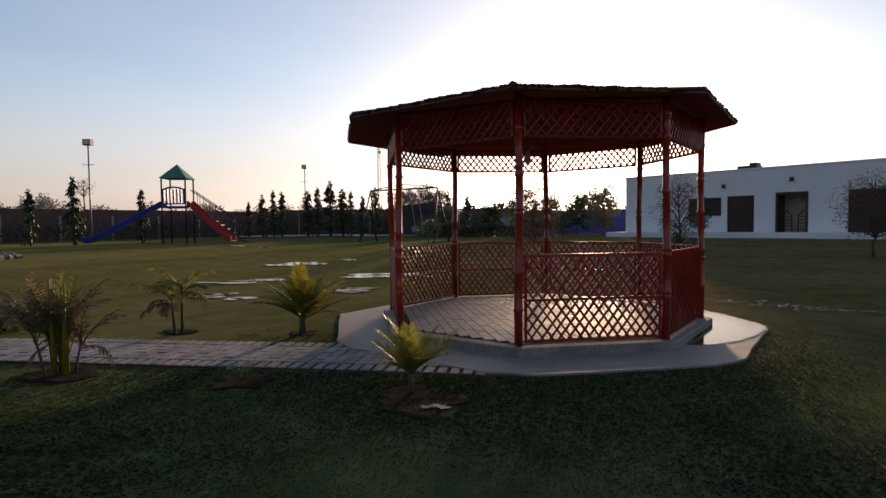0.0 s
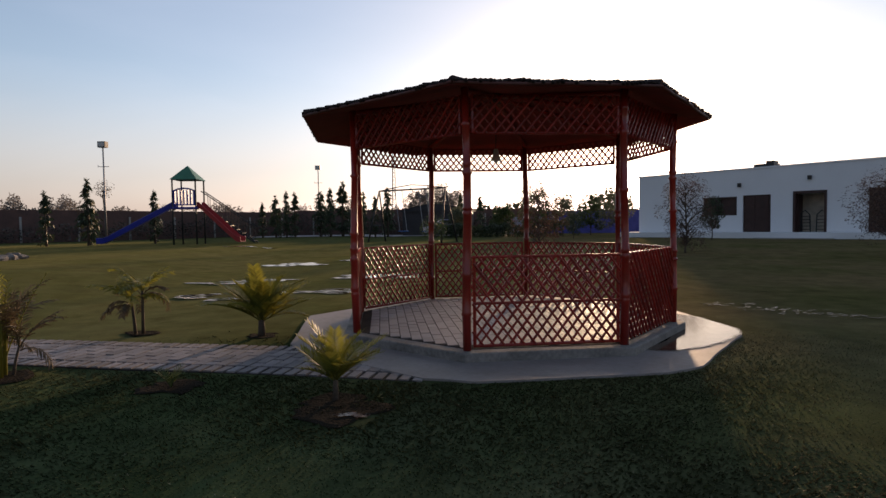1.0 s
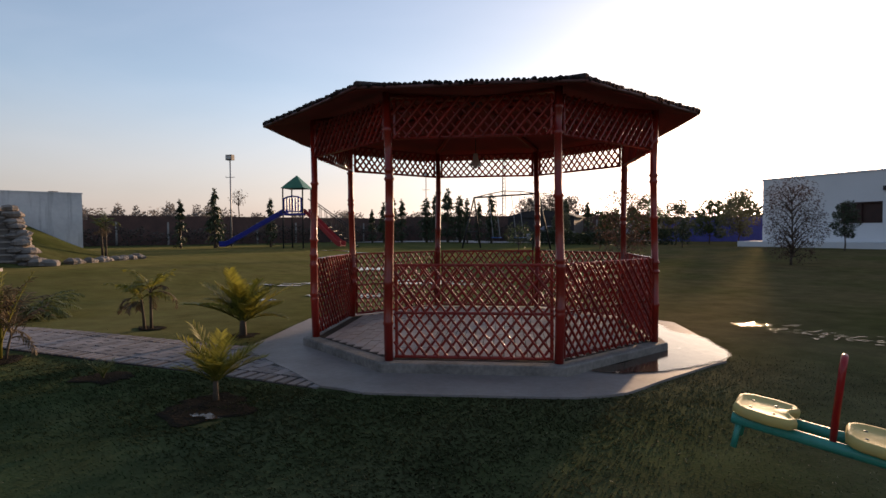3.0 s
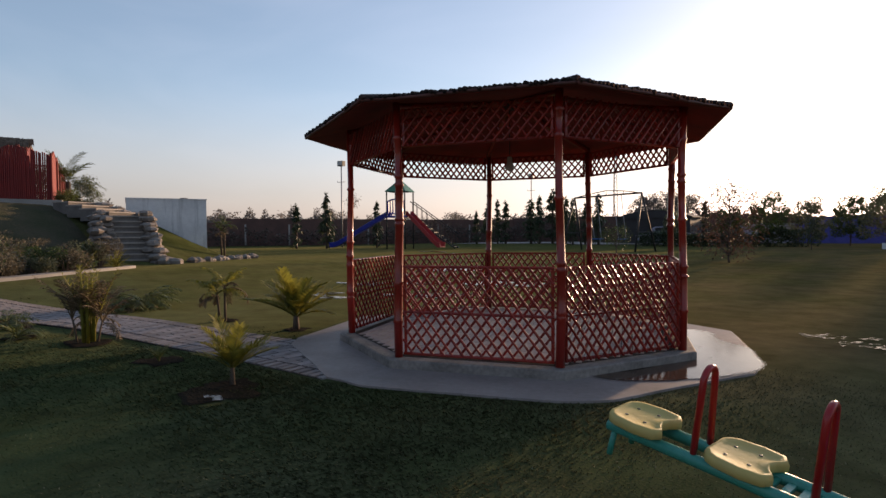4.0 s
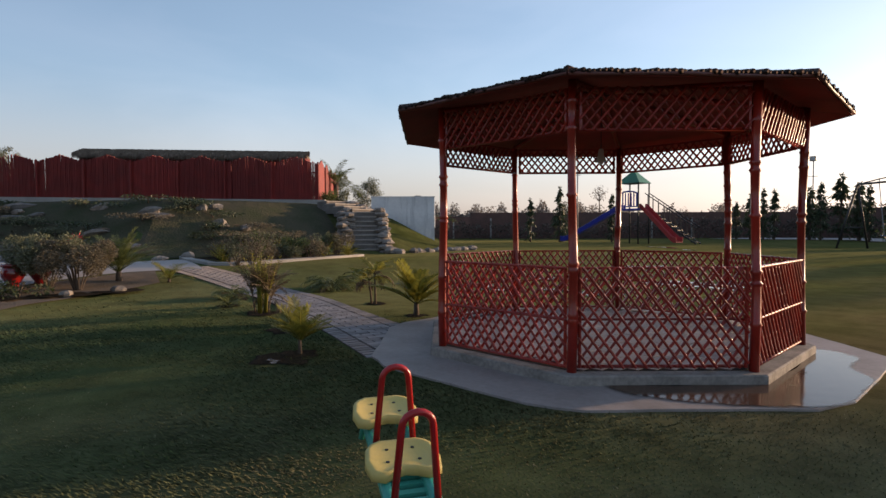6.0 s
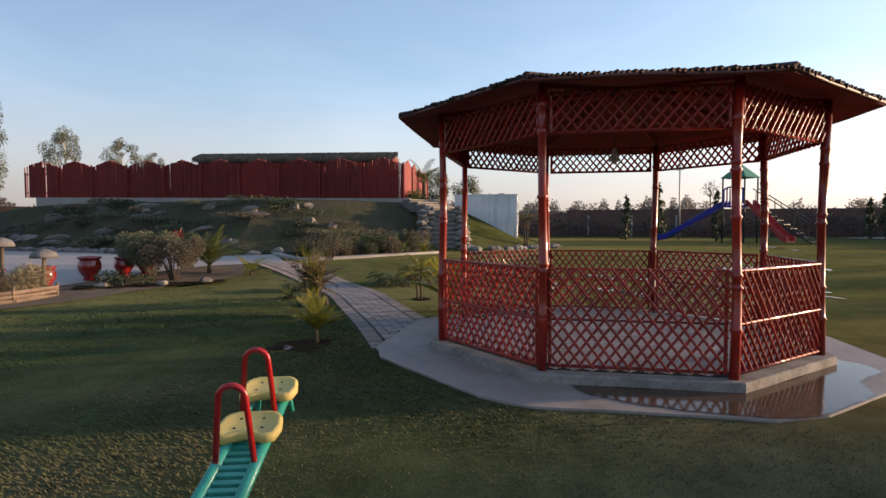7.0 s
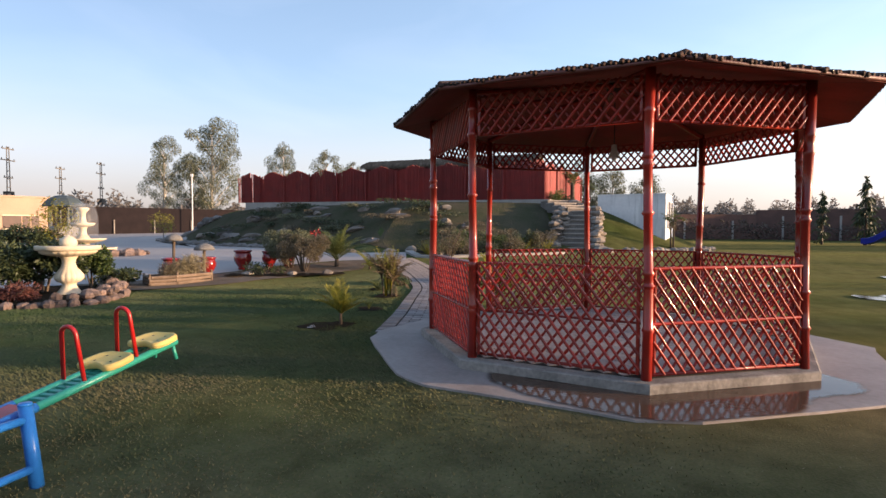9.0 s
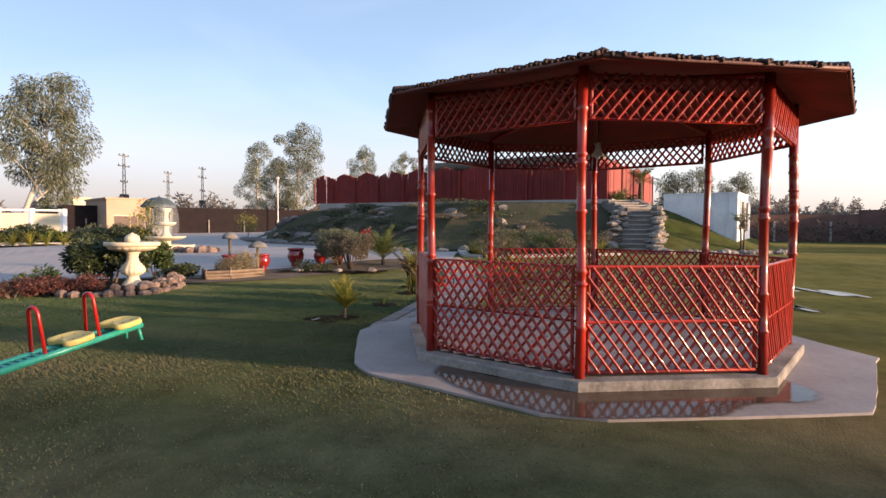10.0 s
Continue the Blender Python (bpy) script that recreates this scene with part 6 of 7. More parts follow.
def palm(x, y, fronds, length, el, droop, leaflet, width, pairs, material, label, trunk=0.0, stems=1, seed=1, curl=0.5, trunk_r=0.03, pit=0.28, extra=None):
    r_ = random.Random(seed)
    g = ground_at(x, y)
    root = base("palm", (x, y, g), label, "palm", group="young palms")
    if pit:
        soil_pit(x, y, pit, r_)
    for s in range(stems):
        ox, oy = (r_.uniform(-0.09, 0.09), r_.uniform(-0.09, 0.09)) if stems > 1 else (0, 0)
        h = trunk * r_.uniform(0.75, 1.1)
        if trunk:
            part("trunk", Mesh().tube([(ox, oy, -0.02), (ox * 1.2, oy * 1.2, h * 0.5), (ox * 1.5, oy * 1.5, h + 0.03)], [trunk_r, trunk_r * 0.85, trunk_r * 0.7], 8), M["bark"], root, smooth=True)
        crown = Mesh()
        for k in range(fronds // stems):
            az = 2 * math.pi * (k + r_.uniform(-0.3, 0.3)) / (fronds // stems)
            frond(crown, (ox * 1.5, oy * 1.5, h), az, radians(r_.uniform(*el)), length * r_.uniform(0.7, 1.1), radians(r_.uniform(*droop)), leaflet, width, pairs, r_, curl)
        part("crown", crown, M[material], root)
        if extra:
            dry = Mesh()
            for k in range(extra // stems):
                frond(dry, (ox * 1.5, oy * 1.5, h * 0.9), r_.uniform(0, 6.28), radians(r_.uniform(5, 50)), length * r_.uniform(0.6, 1.0), radians(r_.uniform(60, 130)), leaflet * 0.8, width, pairs, r_, 0.9)
            part("dry_fronds", dry, M["leafdry"], root, "withered brown fronds")
    return root


palm(-3.25, 5.15, 34, 0.62, (58, 89), (20, 75), 0.12, 0.018, 16, "leafdry", "withered brown clump palm with a few green stems", 0.28, 5, 3, 0.7, 0.014, 0.34, 5)
green = Mesh()
rg = random.Random(2)
for k in range(14):
    frond(green, (rg.uniform(-0.05, 0.05), rg.uniform(-0.05, 0.05), 0.1), rg.uniform(0, 6.28), radians(rg.uniform(72, 88)), rg.uniform(0.55, 0.95), 0.3, 0.1, 0.014, 12, rg, 0.2)
palm_new = base("palm_shoot", (-3.28, 5.18, 0), "upright green shoots in a withered clump palm", "plant")
part("shoot", green, M["palmyellow"], palm_new)
for k in range(6):
    ax, ay, top = rg.uniform(-0.1, 0.1), rg.uniform(-0.1, 0.1), rg.uniform(0.45, 0.98)
    part("stem", Mesh().tube([(ax, ay, -0.02), (ax * 1.2, ay * 1.2, top * 0.5), (ax * 1.5, ay * 1.5, top)], [0.02, 0.018, 0.009], 7), M["palmyellow"], palm_new, smooth=True)
palm(-3.2, 7.15, 14, 0.52, (35, 88), (50, 120), 0.14, 0.024, 16, "palmyellow", "young double-stemmed palm with drooping fronds", 0.48, 2, 7, 0.8, 0.021, 0.24, 8)
palm(-1.62, 7.02, 30, 0.72, (26, 86), (15, 62), 0.17, 0.022, 30, "palmyellow", "young date palm with stiff yellow-green fronds", 0.2, 1, 9, 0.25, 0.05, 0.24)
palm(-0.06, 4.64, 17, 0.46, (34, 86), (10, 50), 0.15, 0.017, 20, "palmyellow", "small young date palm in a wet soil pit", 0.13, 1, 12, 0.25, 0.024, 0.27)
palm(-5.8, 7.45, 28, 0.75, (20, 60), (60, 110), 0.2, 0.026, 16, "palmgreen", "low spreading palm with arching fronds", 0.06, 1, 15, 0.8, 0.04, 0.32, 6)
palm(-1.5, 4.92, 5, 0.22, (40, 80), (20, 60), 0.08, 0.012, 7, "palmgreen", "tiny palm sprout in a soil pit", 0.0, 1, 21, 0.4, 0.01, 0.3)
palm(-5.5, 5.25, 24, 0.5, (10, 70), (50, 120), 0.14, 0.018, 12, "palmgreen", "low spreading palm beside the path", 0.05, 1, 25, 0.8, 0.02, 0.34, 8)
palm(-4.4, 4.9, 18, 0.4, (15, 80), (30, 110), 0.12, 0.016, 10, "palmgreen", "small palm sprout beside the path", 0.0, 1, 26, 0.5, 0.01, 0.26)
palm(-8.45, 3.55, 34, 1.15, (25, 88), (25, 80), 0.24, 0.024, 20, "palmgreen", "green date palm beside the driveway planting", 0.25, 1, 31, 0.3, 0.07, 0.0)
palm(-8.1, 4.5, 12, 0.6, (20, 70), (30, 80), 0.18, 0.02, 14, "palmyellow", "pale young palm at the edge of the path", 0.05, 1, 33, 0.3, 0.04, 0.0)
palm(-21.3, 14.15, 18, 1.6, (10, 85), (30, 90), 0.36, 0.05, 18, "palmgreen", "date palm at the end of the red fence", 1.35, 1, 36, 0.5, 0.14, 0.0)
palm(-14.2, 16.12, 14, 0.55, (35, 88), (60, 130), 0.2, 0.025, 12, "palmgreen", "pair of slim young palms beside the white service room", 1.05, 2, 38, 0.7, 0.04, 0.3, 8)


def shrub(x, y, r, h, count, material, label, seed, leaf_l=0.05, leaf_w=0.02, stems=7, lumps=9, name="shrub", category="shrub", group="", lift=0.0, tone=None):
    r_ = random.Random(seed)
    root = base(name, (x, y, ground_at(x, y)), label, category, group)
    st = Mesh()
    crown = Mesh()
    for k in range(stems):
        a, q = r_.uniform(0, 6.28), r_.uniform(0.3, 0.8) * r
        st.tube([(0.12 * q * math.cos(a), 0.12 * q * math.sin(a), -0.03), (0.5 * q * math.cos(a), 0.5 * q * math.sin(a), h * 0.4), (q * math.cos(a), q * math.sin(a), h * r_.uniform(0.6, 0.85))], [0.016, 0.011, 0.005], 5)
    tagged(part("stalk_work", st, M["bark"], root), kind="stuff")
    for k in range(lumps):
        a, q = r_.uniform(0, 6.28), r * math.sqrt(r_.uniform(0.0, 0.75))
        z = lift + h * r_.uniform(0.35, 0.78)
        leaf_cloud(crown, (q * math.cos(a), q * math.sin(a), z), (r * r_.uniform(0.3, 0.48), r * r_.uniform(0.3, 0.48), h * r_.uniform(0.18, 0.28)), count // lumps, leaf_l, leaf_w, r_, 0.1, 0.6)
    tagged(part("crown", crown, M[material], root), kind="stuff")
    return root


shrub(-8.25, 2.3, 0.68, 1.04, 11000, "leafolive", "rounded grey-green shrub beside the driveway", 41, 0.06, 0.022, 9, 12, lift=0.05)
shrub(-7.65, 2.78, 0.62, 1.0, 11000, "leafgrey", "twiggy grey-brown shrub with bare lower stems", 42, 0.055, 0.02, 14, 12, lift=0.1)
shrub(-7.3, 1.85, 0.5, 0.32, 600, "leafdark", "low dark ground-cover under the shrubs", 43, 0.09, 0.03, 4, 6)
for k in range(5):
    soil_pit(-7.45 + 0.1 * (k % 2), 1.3 + 0.55 * k, 0.62, random.Random(70 + k))
rock_row([(-7.15, 1.45), (-7.0, 2.55), (-7.3, 3.4)], 0.16, "pale rounded stone beside the shrubs", group="shrub stones")
shrub(-9.6, 2.8, 0.35, 1.1, 350, "leafdark", "leafy plant behind the shrubs", 44, 0.09, 0.04, 5, 5)
flower = base("red_flower", (-9.55, 2.78, ground_at(-9.55, 2.78)), "bright red flower heads above the shrubs", "flower")
fl = Mesh()
leaf_cloud(fl, (0, 0, 0.84), (0.12, 0.12, 0.07), 50, 0.08, 0.04, random.Random(4), 0.1)
part("petals", fl, M["petal"], flower)
part("stem", Mesh().tube([(0, 0, 0), (0.02, 0, 0.82)], 0.012, 5), M["bark"], flower)
# dry plant in the planter
shrub(-6.05, 0.42, 0.3, 0.62, 3200, "straw", "dead straw-coloured plant in the timber planter", 45, 0.15, 0.008, 26, 14)
shrub(-5.6, 0.02, 0.28, 0.5, 1500, "leafgrey", "sparse twiggy plant in the timber planter", 46, 0.1, 0.009, 18, 9)
shrub(-5.85, 0.25, 0.26, 0.52, 1500, "straw", "sparse dry plant in the timber planter", 47, 0.12, 0.008, 18, 9)
# fountain bed
shrub(-3.5, -1.8, 0.55, 1.0, 3200, "leafdark", "glossy dark green shrub behind the cream fountain", 51, 0.1, 0.05, 6, 12)
shrub(-3.75, -1.45, 0.55, 1.05, 3000, "leafdark", "glossy dark green shrub behind the cream fountain", 52, 0.1, 0.05, 6, 12)
shrub(-4.45, -0.92, 0.36, 0.84, 2200, "leaf", "clipped green shrub on a short stem", 53, 0.085, 0.045, 4, 10, lift=0.18)
shrub(-5.1, -0.75, 0.45, 0.42, 1500, "leafdark", "low dark green shrub in the fountain bed", 54, 0.09, 0.04, 5, 8)
shrub(-2.3, -2.0, 0.4, 0.5, 900, "leaf", "yellow-green low plant beside the fountain bed", 55, 0.1, 0.03, 5, 7)
for k in range(6):
    shrub(-1.5 - 0.2 * k, -1.75 + 0.17 * k - 0.25 * (k % 2), 0.36, 0.34, 1000, "leafred", "low maroon bedding hedge beside the fountain", 60 + k, 0.07, 0.02, 5, 6, group="maroon hedge")
# planting bed in front of the mound
rb = random.Random(77)
single("flower_bed", sheet([(-10.4, 6.0), (-10.5, 7.4), (-11.4, 9.6), (-12.2, 11.1)], [(-12.9, 5.8), (-12.9, 7.0), (-12.8, 9.6), (-12.6, 11.1)], 24, 6, 0.015), M["soil"], "planting bed along the foot of the mound", "flower bed", kind="structure")
for k in range(21):
    t = k / 20
    x = -10.9 - 0.9 * t + rb.uniform(-0.35, 0.35)
    y = 6.2 + 4.2 * t
    kind_ = k % 4
    if kind_ == 0:
        palm(x, y, 30, 0.6, (25, 88), (10, 50), 0.06, 0.035, 6, "palmyellow", "pale spiky rosette plant in the bed below the mound", 0.0, 1, 80 + k, 0.1, 0.02, 0.0)
    else:
        shrub(x, y, rb.uniform(0.28, 0.6), rb.uniform(0.3, 0.9), 1000, ("leafolive", "leafgrey", "leaf")[k % 3], ("olive shrub in the bed below the mound", "dry grey shrub in the bed below the mound", "green shrub in the bed below the mound")[k % 3], 90 + k, 0.075, 0.03, 6, 6, group="bed shrubs")
shrub(-10.3, 6.9, 0.75, 1.1, 1300, "leafgrey", "tall feathery shrub standing by the kerb", 120, 0.07, 0.02, 12, 9)
shrub(-10.2, 6.5, 0.5, 0.7, 600, "leafolive", "low olive shrub beside the path", 121, 0.07, 0.02, 8, 6)
rock_row([(-12.8, 4.9), (-12.9, 5.7), (-11.0, 6.5), (-11.3, 8.4)], 0.22, "pale stone in the planting bed", group="bed stones")
# scrub on the mound's slope
fence_front = [tuple(FA.lerp(FB, q) + Vector((0.3, -0.2))) for q in (0.0, 0.2, 0.4, 0.6, 0.8, 1.0)]
single("mound_scrub", sheet([(-13.0, 11.25), (-13.1, 7.5), (-13.3, 4.6), (-18.0, -0.4), (-21.1, -3.9), (-26.2, -7.9), (-29.6, -9.7)], fence_front + [(-30.5, -6.6)], 60, 14, 0.02), M["scrub"], "dark scrubby earth on the mound's slope", "ground", kind="structure")
for k in range(190):
    x, y = rb.uniform(-24.0, -13.2), rb.uniform(-7.5, 10.2)
    if not 0.5 < float(inside_depth(x, y, MOUND)) < 3.9 or y > 9.2:
        continue
    shrub(x, y, rb.uniform(0.45, 1.1), rb.uniform(0.12, 0.36), 520, ("leafdark", "leafgrey", "leafdark", "leafolive")[k % 4], "scrubby plant among the mound's stones", 130 + k, 0.09, 0.035, 4, 6, group="mound scrub")
shrub(-17.9, 12.5, 0.4, 0.55, 500, "palmgreen", "spiky green plant at the top of the stairs", 170, 0.2, 0.03, 5, 6)
shrub(-18.9, 12.9, 0.38, 0.42, 500, "leafdark", "dark bush at the top of the stairs", 171, 0.12, 0.05, 5, 6)
shrub(-18.1, 13.0, 0.3, 0.28, 400, "leafdark", "dark bush at the top of the stairs", 172, 0.1, 0.04, 5, 6)


# ---- trees ----
def column_tree(h, r, seed):
    """A narrow drooping column tree."""
    r_ = random.Random(seed)
    root = base("column_tree", (0, 0, 0), "narrow dark column tree before the boundary wall", "tree", group="column trees")
    part("trunk", Mesh().tube([(0, 0, -0.1), (0, 0, h * 0.5), (r_.uniform(-0.1, 0.1), 0, h * 0.97)], [0.09, 0.06, 0.015], 7), M["bark"], root, smooth=True)
    crown = Mesh()
    for k in range(int(h * 30)):
        t = r_.uniform(0.06, 1.0) ** 0.8
        a, reach = r_.uniform(0, 6.28), r * (min(1.0, 0.45 + t * 1.6) * (1 - t) ** 0.75 + 0.03) * r_.uniform(0.45, 1.35)
        o = Vector((0, 0, h * t))
        tip = o + Vector((reach * math.cos(a), reach * math.sin(a), reach * r_.uniform(-0.35, 0.5)))
        for q in range(9):
            p = o.lerp(tip, (q + 1) / 9)
            d = Vector((math.cos(a) * 0.6 + r_.uniform(-0.5, 0.5), math.sin(a) * 0.6 + r_.uniform(-0.5, 0.5), r_.uniform(-1.5, -0.3)))
            leaf(crown, p, d, r_.uniform(0.16, 0.36), 0.075, r_)
    for k in range(14):
        leaf(crown, (0, 0, h * r_.uniform(0.93, 1.0)), (r_.uniform(-0.5, 0.5), r_.uniform(-0.5, 0.5), r_.uniform(0.2, 1)), 0.22, 0.05, r_)
    tagged(part("crown", crown, M["leafdark"], root), kind="stuff")
    return root


cols = [column_tree(3.6, 0.55, 201), column_tree(3.1, 0.6, 202), column_tree(4.0, 0.5, 203)]
COLUMN_TREES = [(-22.9, 29.1, 3.06), (-21.5, 30.5, 3.77), (-19, 32.8, 3.26), (-17.9, 46.2, 3.01), (-16.5, 45.6, 3.49), (-15.7, 45.9, 3.92), (-15.1, 46.3, 3.8), (-13.4, 47.9, 3.89), (-12.3, 47, 4.16), (-11.6, 48.4, 4.74), (-10.5, 48.5, 4.06), (-9.6, 47.6, 3.86), (-8.8, 48.6, 3.53), (-7.7, 48.6, 4.16), (-1.4, 49.2, 3.59), (0.3, 50.4, 3.5)]
rt = random.Random(31)
for i, (x, y, tall) in enumerate(COLUMN_TREES):
    src = cols[i % 3]
    k = tall / (3.6, 3.1, 4.0)[i % 3]
    m = Matrix.LocRotScale((x, y, 0.28), Euler((0, 0, rt.uniform(0, 6))), Vector((k * rt.uniform(0.85, 1.2), k * rt.uniform(0.85, 1.2), k)))
    if i < len(COLUMN_TREES) - 3:
        copy_thing(src, m)
    else:
        src.matrix_world = m


def garden_tree(x, y, h, r, material, label, seed, count=1500, leaf_l=0.09, group="", trunk_h=0.35, pale=False, clumps=14, spread=0.5):
    r_ = random.Random(seed)
    root = base("tree", (x, y, ground_at(x, y)), label, "tree", group)
    bark = M["palebark" if pale else "bark"]
    part("trunk", Mesh().tube([(0, 0, -0.1), (r_.uniform(-0.05, 0.05) * h * 0.3, 0, h * trunk_h * 0.5), (r_.uniform(-0.1, 0.1) * h * 0.3, r_.uniform(-0.1, 0.1) * h * 0.3, h * trunk_h), (0, 0, h * 0.75)], [h * 0.012 + 0.012, h * 0.009 + 0.01, h * 0.007 + 0.008, h * 0.004], 8), bark, root, smooth=True)
    limbs, crown = Mesh(), Mesh()
    for k in range(clumps):
        a = 2.4 * k + r_.uniform(-0.4, 0.4)
        t = (k + 0.5) / clumps
        z = h * (trunk_h + (0.93 - trunk_h) * t)
        q = r * (0.35 + 0.65 * math.sin(math.pi * min(0.98, 0.12 + t * 0.85))) * r_.uniform(0.5, 1.0)
        c = Vector((q * math.cos(a), q * math.sin(a), z))
        limbs.tube([(0, 0, max(h * trunk_h * 0.8, z - q * 0.9)), (c.x * 0.5, c.y * 0.5, z - q * 0.3), tuple(c)], [h * 0.006 + 0.006, h * 0.004 + 0.004, 0.004], 5)
        s = r * r_.uniform(0.28, 0.5) * spread * 2
        leaf_cloud(crown, c, (s, s, s * r_.uniform(0.7, 1.1)), count // clumps, leaf_l, leaf_l * 0.35, r_, 0.35, 0.7)
    tagged(part("branching", limbs, bark, root), kind="stuff")
    tagged(part("crown", crown, M[material], root), kind="stuff")
    return root


garden_tree(8.05, 21.2, 2.75, 0.8, "leafrust", "small reddish-brown garden tree on the lawn", 301, 5200, 0.08, "lawn trees", 0.12, clumps=34, spread=0.6)
garden_tree(12.7, 31.0, 2.3, 0.55, "leafdark", "small round tree before the white building", 302, 3000, 0.11, "lawn trees", 0.3)
garden_tree(13.2, 18.7, 2.6, 0.95, "leafrust", "small reddish-brown garden tree on the lawn", 303, 5200, 0.08, "lawn trees", 0.3, clumps=34, spread=0.6)
garden_tree(6.4, 36.5, 1.7, 0.5, "leafdark", "small bush-like tree by the far lawn edge", 304, 1800, 0.1, "lawn trees", 0.2)
garden_tree(3.05, 23.2, 2.85, 0.9, "leafrust", "slim open brownish tree on the lawn", 305, 2000, 0.12, "lawn trees", 0.12, clumps=26, spread=0.55)
garden_tree(-1.5, 26.5, 1.4, 0.6, "leaf", "low spreading young tree near the swing", 306, 700, 0.09, "lawn trees", 0.35)
for k, (x, y, h) in enumerate(((4.5, 43.5, 3.6), (6.8, 45.0, 3.2), (9.3, 47.0, 3.4), (10.8, 44.5, 3.9), (2.2, 46.0, 2.6), (-1.5, 45.5, 2.4))):
    garden_tree(x, y, h, h * 0.32, ("leaf", "leafolive")[k % 2], "bushy garden tree before the far hoarding", 310 + k, 5500, 0.17, "far garden trees", 0.2)


def eucalyptus(x, y, h, r, seed, lean=0.0, count=4200, clumps=26, low=0.4, turn=0.0):
    r_ = random.Random(seed)
    root = base("eucalyptus", (x, y, 0), "tall open eucalyptus with pale trunk and drooping leaves", "tree", group="eucalyptus trees", turn=turn)
    part("trunk", Mesh().tube([(0, 0, 0), (lean * 0.3 * h, 0, h * 0.3), (lean * 0.55 * h, 0.1, h * 0.55), (lean * 0.6 * h, 0, h * 0.9)], [h * 0.018, h * 0.014, h * 0.01, h * 0.003], 9), M["palebark"], root, smooth=True)
    limbs, crown = Mesh(), Mesh()
    for k in range(clumps):
        t = (k + r_.uniform(0, 1)) / clumps
        z = h * (low + (1.0 - low) * t)
        a = 2.4 * k + r_.uniform(-0.6, 0.6)
        q = r * (0.25 + 0.75 * math.sin(math.pi * min(1.0, 0.1 + 0.8 * t))) * r_.uniform(0.35, 1.0)
        ox = lean * 0.6 * h * min(1, z / h / 0.6)
        c = Vector((ox + q * math.cos(a), q * math.sin(a), z))
        limbs.tube([(ox * 0.9, 0, max(h * 0.25, z - q * 1.1)), (ox + (c.x - ox) * 0.5, c.y * 0.5, z - q * 0.45), tuple(c)], [h * 0.006, h * 0.0035, 0.012], 5)
        s = r * r_.uniform(0.2, 0.46)
        leaf_cloud(crown, c, (s, s, s * r_.uniform(0.8, 1.5)), int(count / clumps * (s / r / 0.26) ** 1.3), 0.3, 0.08, r_, 1.0, 1.1)
    tagged(part("branching", limbs, M["palebark"], root), kind="stuff")
    tagged(part("crown", crown, M["leafeuc"], root), kind="stuff")
    return root


for az, d, h, r, lean, seed, low in ((-132.6, 50, 11.7, 3.4, 0.32, 401, 0.4), (-129.4, 66, 5.9, 1.5, -0.05, 402, 0.4), (-113.45, 100, 15.0, 3.2, 0.03, 403, 0.16), (-109.65, 75, 14.0, 3.3, 0.03, 404, 0.25), (-111.1, 77, 10.0, 2.2, -0.05, 405, 0.25), (-102.9, 85, 13.0, 2.3, 0.0, 406, 0.4), (-98.9, 85, 12.3, 2.2, 0.02, 407, 0.4), (-96.1, 95, 12.2, 1.8, 0.0, 408, 0.4), (-72.5, 70, 7.6, 1.9, 0.0, 409, 0.4), (-70.4, 70, 8.2, 1.7, 0.0, 410, 0.4), (-67.4, 72, 7.4, 1.9, 0.03, 411, 0.4)):
    x, y = polar(az, d)
    eucalyptus(x, y, h, r, seed, lean, int(1000 * r * r), clumps=19 if d < 55 else 24, low=low, turn=-az)

# bed across the driveway
single("flower_bed", sheet([(-10, -20), (-14.4, -14.7), (-18.4, -13.7), (-30, -22.4), (-38, -28.6)], [(-10, -30), (-17, -28), (-24, -29), (-32, -32), (-39, -34)], 30, 6, 0.06), M["lawn"], "rough grass bed across the driveway", "flower bed", kind="structure")
single("kerb", ribbon([(-10, -20), (-14.4, -14.7), (-16.4, -13.9), (-18.4, -13.7), (-30, -22.4), (-38, -28.6)], 0.12, 0.12, 0.6, 0.3), M["kerb"], "pale kerb along the bed across the driveway", "kerb", kind="structure")
for k in range(17):
    x, y = polar(-135.5 + 13.5 * ((k * 0.618) % 1.0), 31.5 + 6.5 * ((k * 0.37) % 1.0))
    shrub(x, y, rb.uniform(0.7, 1.15), rb.uniform(0.55, 1.05), 1300, ("leaf", "leafolive", "leafdark", "leafdark")[k % 4], ("green garden shrub across the driveway", "olive garden shrub across the driveway", "dark garden shrub across the driveway", "dark garden shrub across the driveway")[k % 4], 420 + k, 0.15, 0.07, 5, 9, group="driveway shrubs")
for k in range(5):
    x, y = polar(-133.8 + 1.15 * k, 29.6)
    palm(x, y, 20, 0.8, (35, 85), (5, 40), 0.07, 0.05, 6, "palmyellow", "pale spiky rosette plant across the driveway", 0.0, 1, 460 + k, 0.1, 0.03, 0.0)
x, y = polar(-122.6, 31.5)
garden_tree(x, y, 2.1, 0.9, "palmyellow", "bright yellow-green small tree across the driveway", 440, 1100, 0.13, "", 0.3)
x, y = polar(-114.2, 44)
garden_tree(x, y, 1.9, 0.8, "palmyellow", "small yellow-green tree before the dark wall", 441, 800, 0.13, "", 0.35)
px_, py_ = polar(-111.4, 61)
single("flag_pole", Mesh().tube([(0, 0, 0), (0, 0, 6.0)], 0.05, 8).box(-0.1, -0.1, 6.0, 0.1, 0.1, 6.25), M["white"], "plain white pole beside the eucalyptus", "pole", at=(px_, py_, 0.3))

